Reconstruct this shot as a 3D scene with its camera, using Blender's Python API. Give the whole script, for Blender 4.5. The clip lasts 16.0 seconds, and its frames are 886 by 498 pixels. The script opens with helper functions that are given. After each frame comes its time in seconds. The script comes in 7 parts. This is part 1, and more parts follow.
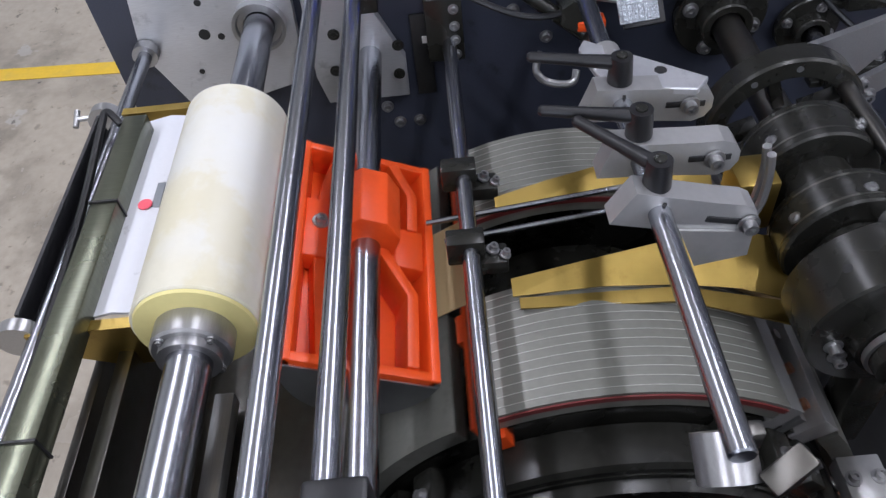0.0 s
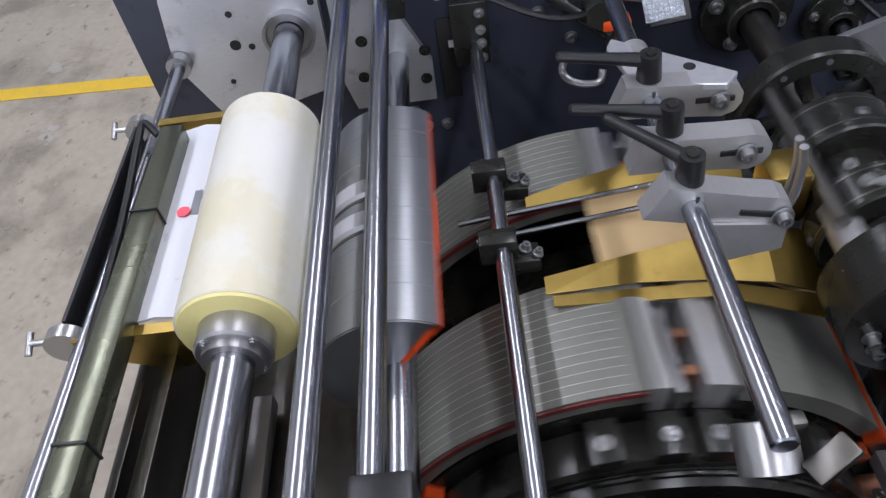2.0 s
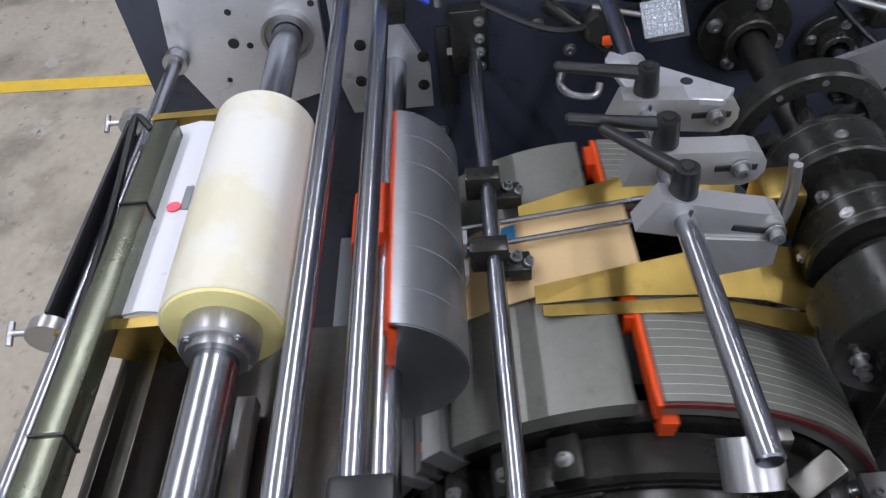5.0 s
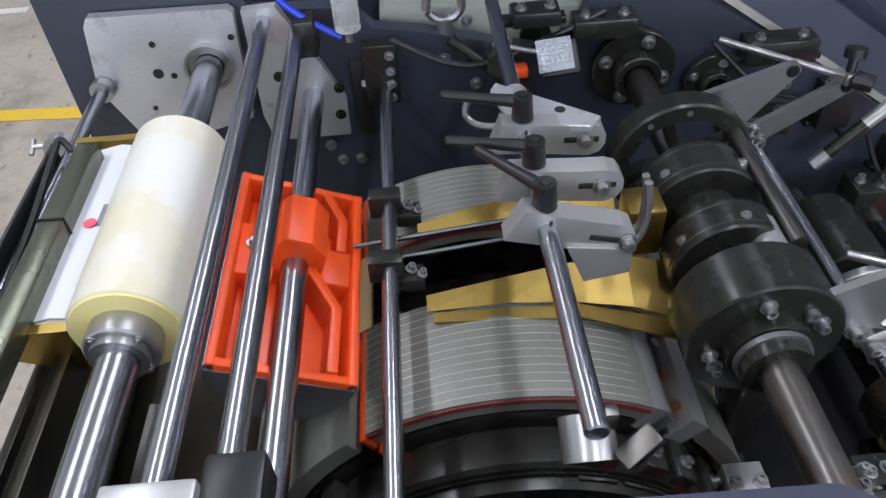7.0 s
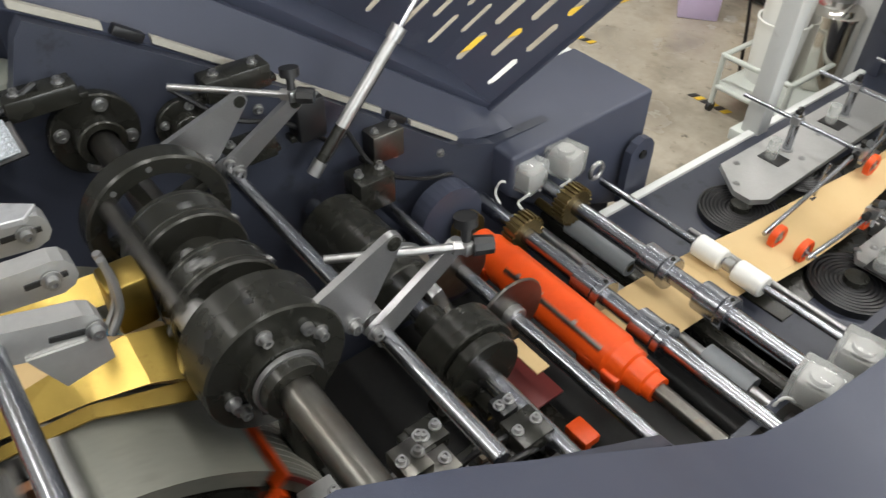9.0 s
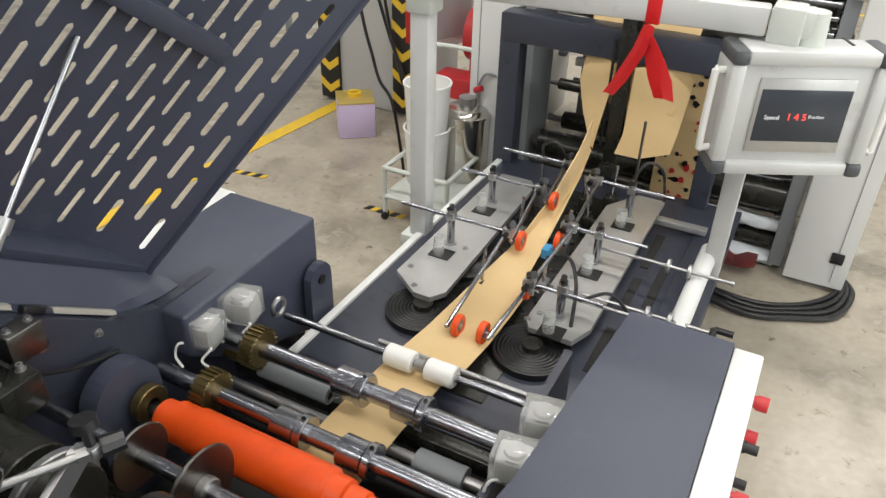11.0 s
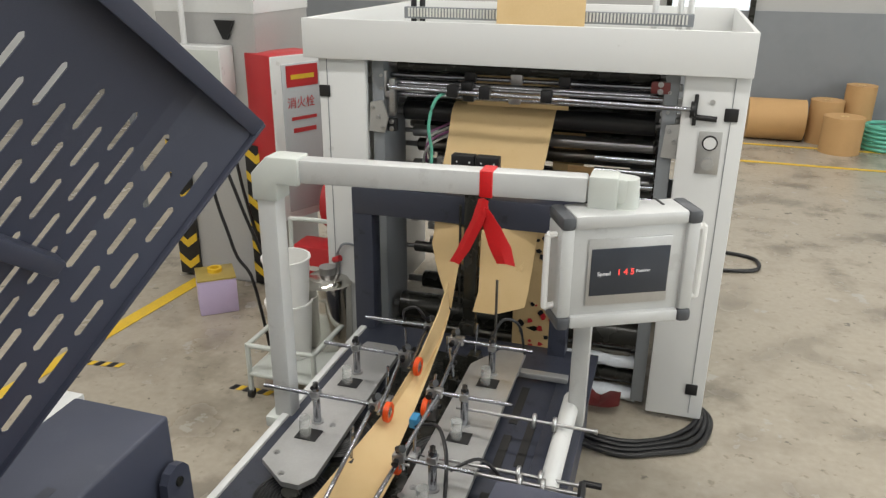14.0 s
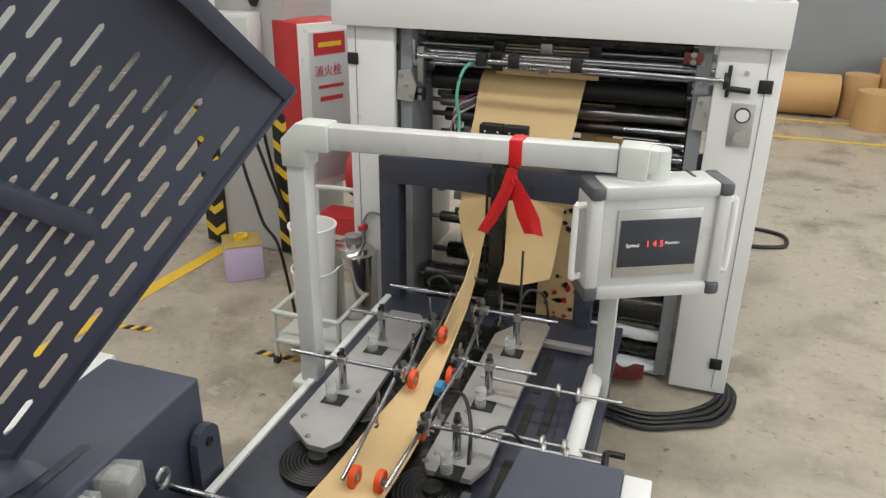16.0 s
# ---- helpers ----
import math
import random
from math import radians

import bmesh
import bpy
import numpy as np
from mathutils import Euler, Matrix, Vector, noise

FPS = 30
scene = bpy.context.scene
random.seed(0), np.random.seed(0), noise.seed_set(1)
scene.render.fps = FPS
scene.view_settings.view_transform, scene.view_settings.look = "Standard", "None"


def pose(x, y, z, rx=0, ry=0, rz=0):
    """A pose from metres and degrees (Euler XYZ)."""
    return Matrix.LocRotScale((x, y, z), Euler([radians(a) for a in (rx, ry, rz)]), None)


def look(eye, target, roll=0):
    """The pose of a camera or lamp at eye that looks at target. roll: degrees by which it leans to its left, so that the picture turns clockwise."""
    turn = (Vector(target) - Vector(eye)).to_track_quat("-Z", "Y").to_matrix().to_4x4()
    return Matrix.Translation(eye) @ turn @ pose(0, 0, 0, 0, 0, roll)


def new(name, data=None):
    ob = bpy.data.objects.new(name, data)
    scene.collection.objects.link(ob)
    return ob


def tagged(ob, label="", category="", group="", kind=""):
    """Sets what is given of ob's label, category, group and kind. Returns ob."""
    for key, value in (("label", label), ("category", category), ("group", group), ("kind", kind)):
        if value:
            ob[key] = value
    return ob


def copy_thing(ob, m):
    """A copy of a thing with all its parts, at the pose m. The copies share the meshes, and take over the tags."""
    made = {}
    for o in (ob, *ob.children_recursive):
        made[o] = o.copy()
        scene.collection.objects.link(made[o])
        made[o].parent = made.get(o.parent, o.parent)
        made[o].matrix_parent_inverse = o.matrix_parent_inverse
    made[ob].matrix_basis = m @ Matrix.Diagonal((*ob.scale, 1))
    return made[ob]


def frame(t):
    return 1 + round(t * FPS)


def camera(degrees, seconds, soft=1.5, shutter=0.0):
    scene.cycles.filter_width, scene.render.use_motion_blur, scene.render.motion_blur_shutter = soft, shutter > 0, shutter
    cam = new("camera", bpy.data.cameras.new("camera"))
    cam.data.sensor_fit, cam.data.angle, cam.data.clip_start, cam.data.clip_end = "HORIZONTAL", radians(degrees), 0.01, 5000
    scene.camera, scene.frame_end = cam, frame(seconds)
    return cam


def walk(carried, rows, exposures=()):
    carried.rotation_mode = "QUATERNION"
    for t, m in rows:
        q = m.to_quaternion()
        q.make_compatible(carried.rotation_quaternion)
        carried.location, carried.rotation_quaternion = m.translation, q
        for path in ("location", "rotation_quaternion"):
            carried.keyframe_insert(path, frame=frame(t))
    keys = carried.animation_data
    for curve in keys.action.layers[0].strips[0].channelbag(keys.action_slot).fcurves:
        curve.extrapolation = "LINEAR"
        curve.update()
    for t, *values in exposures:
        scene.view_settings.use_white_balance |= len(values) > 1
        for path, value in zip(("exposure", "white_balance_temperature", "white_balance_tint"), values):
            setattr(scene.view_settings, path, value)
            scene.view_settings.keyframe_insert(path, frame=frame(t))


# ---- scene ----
cam = camera(60.85, 16.0, soft=1.35, shutter=0.15)
# seconds, eye, then yaw, pitch and roll in degrees
PATH = [
    (0, 0.1315, 0.1774, 1.9614, 92.683, -47.724, -7.597),
    (0.5, 0.1294, 0.1774, 1.9673, 93.620, -47.229, -8.401),
    (1, 0.1405, 0.1725, 1.9733, 94.463, -46.976, -9.211),
    (1.5, 0.1269, 0.1758, 1.9616, 95.248, -47.006, -10.133),
    (2, 0.1446, 0.1638, 1.9668, 95.148, -46.994, -10.603),
    (2.5, 0.1329, 0.1767, 1.9619, 95.437, -46.452, -11.397),
    (3, 0.1270, 0.1687, 1.9567, 95.192, -45.459, -11.727),
    (3.2, 0.1209, 0.1575, 1.9660, 94.731, -44.908, -11.669),
    (5.3, 0.1633, 0.1651, 1.9556, 93.524, -46.079, -6.891),
    (5.5, 0.1798, 0.2011, 1.9785, 92.080, -45.385, -6.298),
    (6, 0.2151, 0.2465, 1.9884, 90.372, -44.045, -5.038),
    (6.5, 0.2469, 0.2495, 1.9900, 90.346, -43.662, -4.299),
    (7, 0.2379, 0.2514, 1.9885, 89.245, -43.703, -4.291),
    (7.5, 0.2232, 0.2671, 1.9830, 85.606, -43.655, -4.394),
    (7.8, 0.2196, 0.2901, 1.9846, 81.524, -43.777, -4.189),
    (8, 0.2200, 0.3094, 1.9863, 78.081, -43.620, -3.591),
    (8.2, 0.2228, 0.3310, 1.9869, 73.453, -43.423, -2.724),
    (8.5, 0.2321, 0.3680, 1.9866, 65.249, -43.023, -1.168),
    (8.8, 0.2490, 0.4122, 1.9859, 56.552, -42.458, 0.427),
    (9, 0.2632, 0.4397, 1.9861, 51.252, -41.992, 1.250),
    (9.2, 0.2790, 0.4609, 1.9878, 47.001, -41.453, 1.654),
    (9.5, 0.3007, 0.4866, 1.9931, 41.688, -40.186, 1.879),
    (10, 0.3235, 0.5273, 2.0109, 35.730, -37.960, 2.020),
    (10.2, 0.3286, 0.5448, 2.0115, 33.705, -36.896, 1.915),
    (12.3, 0.4064, 0.5849, 2.0930, 19.465, -25.889, 1.498),
    (12.5, 0.4070, 0.5910, 2.1070, 18.725, -24.938, 1.500),
    (13, 0.3980, 0.5820, 2.1150, 17.295, -22.830, 1.400),
    (13.5, 0.4087, 0.6012, 2.1274, 16.822, -21.705, 0.892),
    (14, 0.4225, 0.6143, 2.1245, 16.931, -21.319, 0.426),
    (14.5, 0.4241, 0.6196, 2.1247, 16.995, -21.445, 0.185),
    (15, 0.4200, 0.6190, 2.1210, 16.885, -21.651, 0.100),
    (15.5, 0.4163, 0.6113, 2.1197, 17.189, -22.136, 0.232),
    (16, 0.4040, 0.6000, 2.1120, 18.642, -23.383, 0.700),
]


def aimed(x, y, z, yaw, pitch, roll):
    return pose(x, y, z, 0, 0, yaw) @ pose(0, 0, 0, 90 + pitch) @ pose(0, 0, 0, 0, 0, roll)


walk(cam, [(row[0], aimed(*row[1:])) for row in PATH], [(0, -0.25, 5950, 20), (7.0, -0.12, 5950, 17), (8.0, 0.1, 6200, 8), (8.5, 0.2, 6700, 9), (10.2, 0.15, 6900, 11), (12.3, -0.24, 6900, 11), (14.0, -0.33, 6900, 11), (16.0, -0.28, 6900, 11)])
# ---- light ----
world = bpy.data.worlds.new("hall_air")
scene.world = world
world.use_nodes = True
wn = world.node_tree.nodes
wn["Background"].inputs[0].default_value = (0.80, 0.88, 1.0, 1)
wn["Background"].inputs[1].default_value = 0.09
scene.view_settings.exposure = 0.0


def ceiling_lamp(x, y, power):
    data = bpy.data.lights.new("ceiling_lamp_light", "AREA")
    data.shape, data.size, data.size_y = "RECTANGLE", 3.1, 0.32
    data.energy, data.color = power, (0.97, 0.985, 1.0)
    ob = new("ceiling_lamp_light", data)
    ob.location = (x, y, 5.62)
    return ob


LAMPS = [(x, y) for x in (-3.6, -0.4, 2.8) for y in (-2.6, 1.6, 5.4, 9.0)]
for lx, ly in LAMPS:
    ceiling_lamp(lx, ly, 82)


# added fill light from the side wall, as if through unseen windows
def side_fill_light(y, width):
    data = bpy.data.lights.new("window_daylight", "AREA")
    data.shape, data.size, data.size_y = "RECTANGLE", width, 2.6
    data.energy, data.color = 150, (0.88, 0.95, 1.0)
    ob = new("window_daylight", data)
    ob.matrix_world = look((8.72, y, 2.5), (0, y, 2.0))
    return ob


for wy in (-2.5, 1.8, 6.1):
    side_fill_light(wy, 3.6)


# ---- materials ----
def surface(name, colour, rough=0.5, metal=0.0, grain=80.0, vary=0.12, bump=0.05, streak=None, blot=3.0, alt=None, blot_amount=0.35):
    """Base colour with blotches and grain, uneven gloss and a fine relief. streak stretches the grain along an axis."""
    m = bpy.data.materials.new(name)
    m.use_nodes = True
    nt = m.node_tree
    b = nt.nodes["Principled BSDF"]
    co = nt.nodes.new("ShaderNodeTexCoord")
    mp = nt.nodes.new("ShaderNodeMapping")
    mp.inputs["Scale"].default_value = streak or (1, 1, 1)
    nt.links.new(co.outputs["Object"], mp.inputs["Vector"])
    fine = nt.nodes.new("ShaderNodeTexNoise")
    fine.inputs["Scale"].default_value, fine.inputs["Detail"].default_value = grain, 4
    nt.links.new(mp.outputs[0], fine.inputs["Vector"])
    big = nt.nodes.new("ShaderNodeTexNoise")
    big.inputs["Scale"].default_value, big.inputs["Detail"].default_value = blot, 5
    nt.links.new(co.outputs["Object"], big.inputs["Vector"])
    lo = [c * (1 - vary) for c in colour]
    hi = [min(1, c * (1 + vary)) for c in colour]
    ramp = nt.nodes.new("ShaderNodeMix")
    ramp.data_type = "RGBA"
    ramp.inputs["A"].default_value, ramp.inputs["B"].default_value = (*lo, 1), (*hi, 1)
    nt.links.new(fine.outputs["Fac"], ramp.inputs["Factor"])
    spread = nt.nodes.new("ShaderNodeMapRange")
    spread.inputs["From Min"].default_value, spread.inputs["From Max"].default_value = 0.48, 0.72
    spread.inputs["To Max"].default_value = blot_amount
    nt.links.new(big.outputs["Fac"], spread.inputs["Value"])
    mix = nt.nodes.new("ShaderNodeMix")
    mix.data_type = "RGBA"
    a = alt or [c * 0.72 for c in colour]
    nt.links.new(spread.outputs[0], mix.inputs["Factor"])
    nt.links.new(ramp.outputs["Result"], mix.inputs["A"])
    mix.inputs["B"].default_value = (*a, 1)
    nt.links.new(mix.outputs["Result"], b.inputs["Base Color"])
    rr = nt.nodes.new("ShaderNodeMapRange")
    rr.inputs["To Min"].default_value, rr.inputs["To Max"].default_value = max(0.03, rough - 0.10), min(1, rough + 0.12)
    nt.links.new(big.outputs["Fac"], rr.inputs["Value"])
    nt.links.new(rr.outputs[0], b.inputs["Roughness"])
    b.inputs["Metallic"].default_value = metal
    if bump:
        bp = nt.nodes.new("ShaderNodeBump")
        bp.inputs["Strength"].default_value, bp.inputs["Distance"].default_value = bump, 0.004
        nt.links.new(fine.outputs["Fac"], bp.inputs["Height"])
        nt.links.new(bp.outputs[0], b.inputs["Normal"])
    return m


NAVY = surface("navy_powder_coat", (0.050, 0.057, 0.086), 0.42, 0, 400, 0.15, 0.12)
# same navy coat, darkened: the shade on the frames is put into the colour
NAVY2 = surface("navy_coat_shaded", (0.036, 0.041, 0.060), 0.38, 0, 300, 0.18, 0.10, blot=6)
CHROME = surface("ground_steel_shaft", (0.37, 0.38, 0.41), 0.24, 1, 14, 0.05, 0.0, streak=(0.05, 12, 12), blot=1.2, blot_amount=0.10)
STEEL = surface("machined_steel", (0.42, 0.42, 0.42), 0.31, 0.88, 40, 0.15, 0.02, streak=(1, 12, 12), blot=7)
DSTEEL = surface("dark_shaft_steel", (0.17, 0.165, 0.15), 0.34, 1, 60, 0.2, 0.04, blot=10, alt=(0.10, 0.07, 0.045))
ALU = surface("milled_aluminium", (0.66, 0.67, 0.69), 0.36, 0.75, 30, 0.14, 0.04, streak=(2, 2, 25), blot=8, blot_amount=0.4)
ALUM = surface("matt_aluminium", (0.52, 0.52, 0.51), 0.36, 0.7, 120, 0.08, 0.04, blot=8)
BLACK = surface("black_oxide_steel", (0.023, 0.023, 0.019), 0.25, 0.25, 90, 0.3, 0.02, blot=12, alt=(0.030, 0.030, 0.027))
PLASTIC = surface("black_plastic", (0.011, 0.011, 0.012), 0.36, 0, 200, 0.2, 0.05)
ORANGE = surface("orange_paint", (0.80, 0.085, 0.008), 0.38, 0, 120, 0.08, 0.06, blot=14, alt=(0.55, 0.045, 0.005))
BRASS = surface("brass_sheet", (0.37, 0.26, 0.07), 0.36, 1, 50, 0.12, 0.04, blot=10, alt=(0.26, 0.18, 0.055))
KRAFT = surface("kraft_paper", (0.64, 0.46, 0.235), 0.75, 0, 160, 0.07, 0.06, streak=(1, 8, 1), blot=5, alt=(0.57, 0.38, 0.17))
CARTON = surface("brown_board", (0.50, 0.30, 0.13), 0.8, 0, 120, 0.08, 0.05)
WHITE = surface("white_cabinet_paint", (0.70, 0.71, 0.70), 0.33, 0, 300, 0.03, 0.06, alt=(0.68, 0.68, 0.65), blot_amount=0.25)
WHITEP = surface("white_nylon", (0.82, 0.82, 0.79), 0.4, 0, 200, 0.03, 0.03)
GREYP = surface("pale_grey_plastic", (0.58, 0.61, 0.57), 0.4, 0, 300, 0.04, 0.04)
ARM = surface("grey_white_arm", (0.58, 0.59, 0.58), 0.34, 0.1, 200, 0.04, 0.03)
CREAM = surface("cream_rubber", (0.66, 0.63, 0.50), 0.40, 0, 90, 0.05, 0.04, blot=4, alt=(0.68, 0.69, 0.68), blot_amount=0.9)
RUBBER = surface("yellow_rubber_edge", (0.70, 0.62, 0.26), 0.5, 0, 90, 0.06, 0.05)
SHELL = surface("turned_steel_shell", (0.30, 0.31, 0.315), 0.33, 0.85, 40, 0.12, 0.02, streak=(14, 1, 1), blot=7)
SEAL = surface("pale_foam_strip", (0.40, 0.38, 0.33), 0.7, 0, 120, 0.1, 0.06)
CASTG = surface("grey_green_casting", (0.30, 0.32, 0.28), 0.5, 0, 60, 0.10, 0.10, blot=5)
DRUMG = surface("drum_grey", (0.205, 0.206, 0.178), 0.42, 0.25, 120, 0.15, 0.06, blot=9)
RIDGE = surface("bright_ridge", (0.52, 0.52, 0.47), 0.40, 0.3, 90, 0.1, 0.0)
CAPG = surface("dark_grey_plastic", (0.075, 0.08, 0.088), 0.4, 0, 200, 0.08, 0.04)
GREY = surface("grey_frame_paint", (0.22, 0.235, 0.25), 0.4, 0, 200, 0.08, 0.06)
RED = surface("red_paint", (0.50, 0.025, 0.030), 0.38, 0, 200, 0.08, 0.05)
RIBBON = surface("red_ribbon", (0.62, 0.012, 0.015), 0.45, 0, 150, 0.12, 0.05)
# bare steel; the olive tint puts a dark green reflection into the colour
OLIVEREFL = surface("steel_bar_olive_reflection", (0.17, 0.18, 0.13), 0.26, 0.85, 40, 0.2, 0.04, streak=(8, 1, 1), blot=8)
GLASSY = surface("frosted_door", (0.55, 0.58, 0.60), 0.22, 0.2, 100, 0.05, 0.02)
YELLOW = surface("yellow_paint", (0.72, 0.47, 0.03), 0.5, 0, 60, 0.12, 0.08, blot=12, alt=(0.5, 0.36, 0.1))
LINEW = surface("white_line_paint", (0.66, 0.66, 0.62), 0.5, 0, 60, 0.1, 0.05, blot=10)
LILAC = surface("lilac_tin", (0.60, 0.50, 0.72), 0.4, 0, 150, 0.05, 0.03)
GOLDLID = surface("tin_lid", (0.55, 0.42, 0.13), 0.35, 0.5, 80, 0.12, 0.03)
MAROON = surface("maroon_plate", (0.16, 0.03, 0.028), 0.4, 0, 120, 0.12, 0.05)
WALLG = surface("hall_wall_plaster", (0.42, 0.42, 0.41), 0.7, 0, 60, 0.05, 0.05, blot=1.2, alt=(0.36, 0.36, 0.355))
WALLW = surface("hall_white_plaster", (0.68, 0.69, 0.68), 0.7, 0, 60, 0.04, 0.05, blot=1.5)
SHEET = surface("white_printing_sheet", (0.66, 0.67, 0.70), 0.35, 0, 120, 0.03, 0.03, blot=9, alt=(0.7, 0.71, 0.73))
INK = surface("pink_ink_spot", (0.85, 0.10, 0.14), 0.4, 0, 90, 0.1, 0.0)
BLUEH = surface("blue_hose", (0.02, 0.06, 0.62), 0.35, 0, 90, 0.1, 0.02)
GREENH = surface("green_hose", (0.12, 0.48, 0.36), 0.4, 0, 90, 0.1, 0.02)
PINKH = surface("pink_hose", (0.42, 0.16, 0.34), 0.4, 0, 90, 0.1, 0.02)
BLUE = surface("blue_print", (0.03, 0.22, 0.42), 0.6, 0, 90, 0.12, 0.03)
STAIN = surface("stainless_tank", (0.62, 0.60, 0.56), 0.14, 1, 40, 0.05, 0.02, blot=6)
REFLECT = surface("reflector_face", (0.42, 0.46, 0.50), 0.25, 0.4, 240, 0.7, 0.6)
GEARM = surface("oily_bronze", (0.22, 0.165, 0.07), 0.32, 0.9, 90, 0.3, 0.08, blot=14)
COPPER = surface("copper_fitting", (0.62, 0.30, 0.17), 0.3, 1, 90, 0.15, 0.02)
SCREEN = surface("dark_screen", (0.035, 0.042, 0.055), 0.2, 0, 90, 0.05, 0.0)
FLOORM = surface("polished_concrete", (0.40, 0.355, 0.285), 0.24, 0, 26, 0.16, 0.03, blot=2.6, alt=(0.22, 0.19, 0.15), blot_amount=0.7)
# even near-black; on drawn holes and slots it stands for their inner shade
DARKM = surface("near_black_bed_and_holes", (0.012, 0.012, 0.012), 0.5, 0, 60, 0.4, 0.1)
FILMM = surface("plastic_film", (0.66, 0.70, 0.74), 0.2, 0, 40, 0.15, 0.5)


def stained(m, scale, lo, hi, colour, amount, detail=6.0):
    """Adds sharp-edged irregular patches of another colour to a material."""
    nt = m.node_tree
    b = nt.nodes["Principled BSDF"]
    old = b.inputs["Base Color"].links[0].from_socket
    co = nt.nodes.new("ShaderNodeTexCoord")
    n = nt.nodes.new("ShaderNodeTexNoise")
    n.inputs["Scale"].default_value, n.inputs["Detail"].default_value, n.inputs["Roughness"].default_value = scale, detail, 0.62
    nt.links.new(co.outputs["Object"], n.inputs["Vector"])
    r = nt.nodes.new("ShaderNodeMapRange")
    r.inputs["From Min"].default_value, r.inputs["From Max"].default_value, r.inputs["To Max"].default_value = lo, hi, amount
    nt.links.new(n.outputs["Fac"], r.inputs["Value"])
    mx = nt.nodes.new("ShaderNodeMix")
    mx.data_type = "RGBA"
    nt.links.new(r.outputs[0], mx.inputs["Factor"])
    nt.links.new(old, mx.inputs["A"])
    mx.inputs["B"].default_value = (*colour, 1)
    nt.links.new(mx.outputs["Result"], b.inputs["Base Color"])


stained(FLOORM, 1.3, 0.54, 0.62, (0.17, 0.15, 0.12), 0.5, 12)
stained(FLOORM, 0.7, 0.57, 0.66, (0.12, 0.105, 0.085), 0.5, 12)
stained(FLOORM, 14.0, 0.60, 0.66, (0.11, 0.095, 0.075), 0.45, 8)
stained(FLOORM, 3.2, 0.63, 0.65, (0.44, 0.42, 0.38), 0.6, 9)
stained(FLOORM, 7.0, 0.66, 0.68, (0.09, 0.08, 0.07), 0.7, 8)
stained(BRASS, 30.0, 0.58, 0.68, (0.26, 0.17, 0.05), 0.6)
stained(KRAFT, 40.0, 0.66, 0.70, (0.50, 0.33, 0.15), 0.4)
stained(ARM, 9.0, 0.60, 0.66, (0.46, 0.46, 0.45), 0.5)
stained(PLASTIC, 30.0, 0.64, 0.72, (0.04, 0.04, 0.04), 0.4)
stained(NAVY2, 12.0, 0.60, 0.68, (0.012, 0.014, 0.02), 0.7)
stained(BLACK, 22.0, 0.62, 0.72, (0.06, 0.06, 0.055), 0.35)
stained(DSTEEL, 18.0, 0.60, 0.70, (0.20, 0.13, 0.08), 0.5)
stained(CREAM, 5.0, 0.55, 0.60, (0.60, 0.53, 0.30), 0.35)
stained(DRUMG, 26.0, 0.60, 0.68, (0.13, 0.12, 0.10), 0.45)
stained(NAVY, 5.0, 0.62, 0.74, (0.085, 0.095, 0.125), 0.5)
stained(WHITE, 7.0, 0.68, 0.70, (0.45, 0.44, 0.41), 0.4)
stained(SHEET, 14.0, 0.62, 0.64, (0.40, 0.40, 0.42), 0.4)
stained(ALU, 24.0, 0.60, 0.70, (0.34, 0.35, 0.37), 0.5)


def glow(name, colour, strength):
    m = bpy.data.materials.new(name)
    m.use_nodes = True
    b = m.node_tree.nodes["Principled BSDF"]
    b.inputs["Base Color"].default_value = (0.02, 0.02, 0.02, 1)
    b.inputs["Emission Color"].default_value = (*colour, 1)
    b.inputs["Emission Strength"].default_value = strength
    return m


def clear(name, tint):
    m = bpy.data.materials.new(name)
    m.use_nodes = True
    b = m.node_tree.nodes["Principled BSDF"]
    b.inputs["Base Color"].default_value = (*tint, 1)
    b.inputs["Transmission Weight"].default_value = 0.75
    b.inputs["Roughness"].default_value = 0.12
    b.inputs["IOR"].default_value = 1.35
    return m


REDLED = glow("red_digits", (1.0, 0.06, 0.05), 2.2)
WHITELED = glow("white_digits", (0.9, 0.92, 0.95), 0.9)
# pane glow of the far window and of the added side windows
DAYM = glow("window_daylight", (0.85, 0.93, 1.0), 1.6)
CLEAR = clear("clear_plastic", (0.92, 0.94, 0.92))


# ---- mesh helpers ----
def box(bm, c, s, m=None, bevel=0.0):
    g = bmesh.ops.create_cube(bm, size=1, matrix=Matrix.Translation(c) @ Matrix.Diagonal((*s, 1)))
    vs = g["verts"]
    if bevel:
        es = list({e for v in vs for e in v.link_edges})
        r = bmesh.ops.bevel(bm, geom=es, offset=bevel, segments=2, affect="EDGES", profile=0.5)
        vs = list({v for f in r["faces"] for v in f.verts} | {v for v in vs if v.is_valid})
    if m is not None:
        bmesh.ops.transform(bm, matrix=m, verts=vs)
    return vs


def cyl(bm, a, b, r, seg=24, r2=None, caps=True):
    a, b = Vector(a), Vector(b)
    d = b - a
    m = Matrix.Translation((a + b) / 2) @ d.to_track_quat("Z", "Y").to_matrix().to_4x4()
    return bmesh.ops.create_cone(bm, cap_ends=caps, segments=seg, radius1=r, radius2=r if r2 is None else r2, depth=d.length, matrix=m)["verts"]


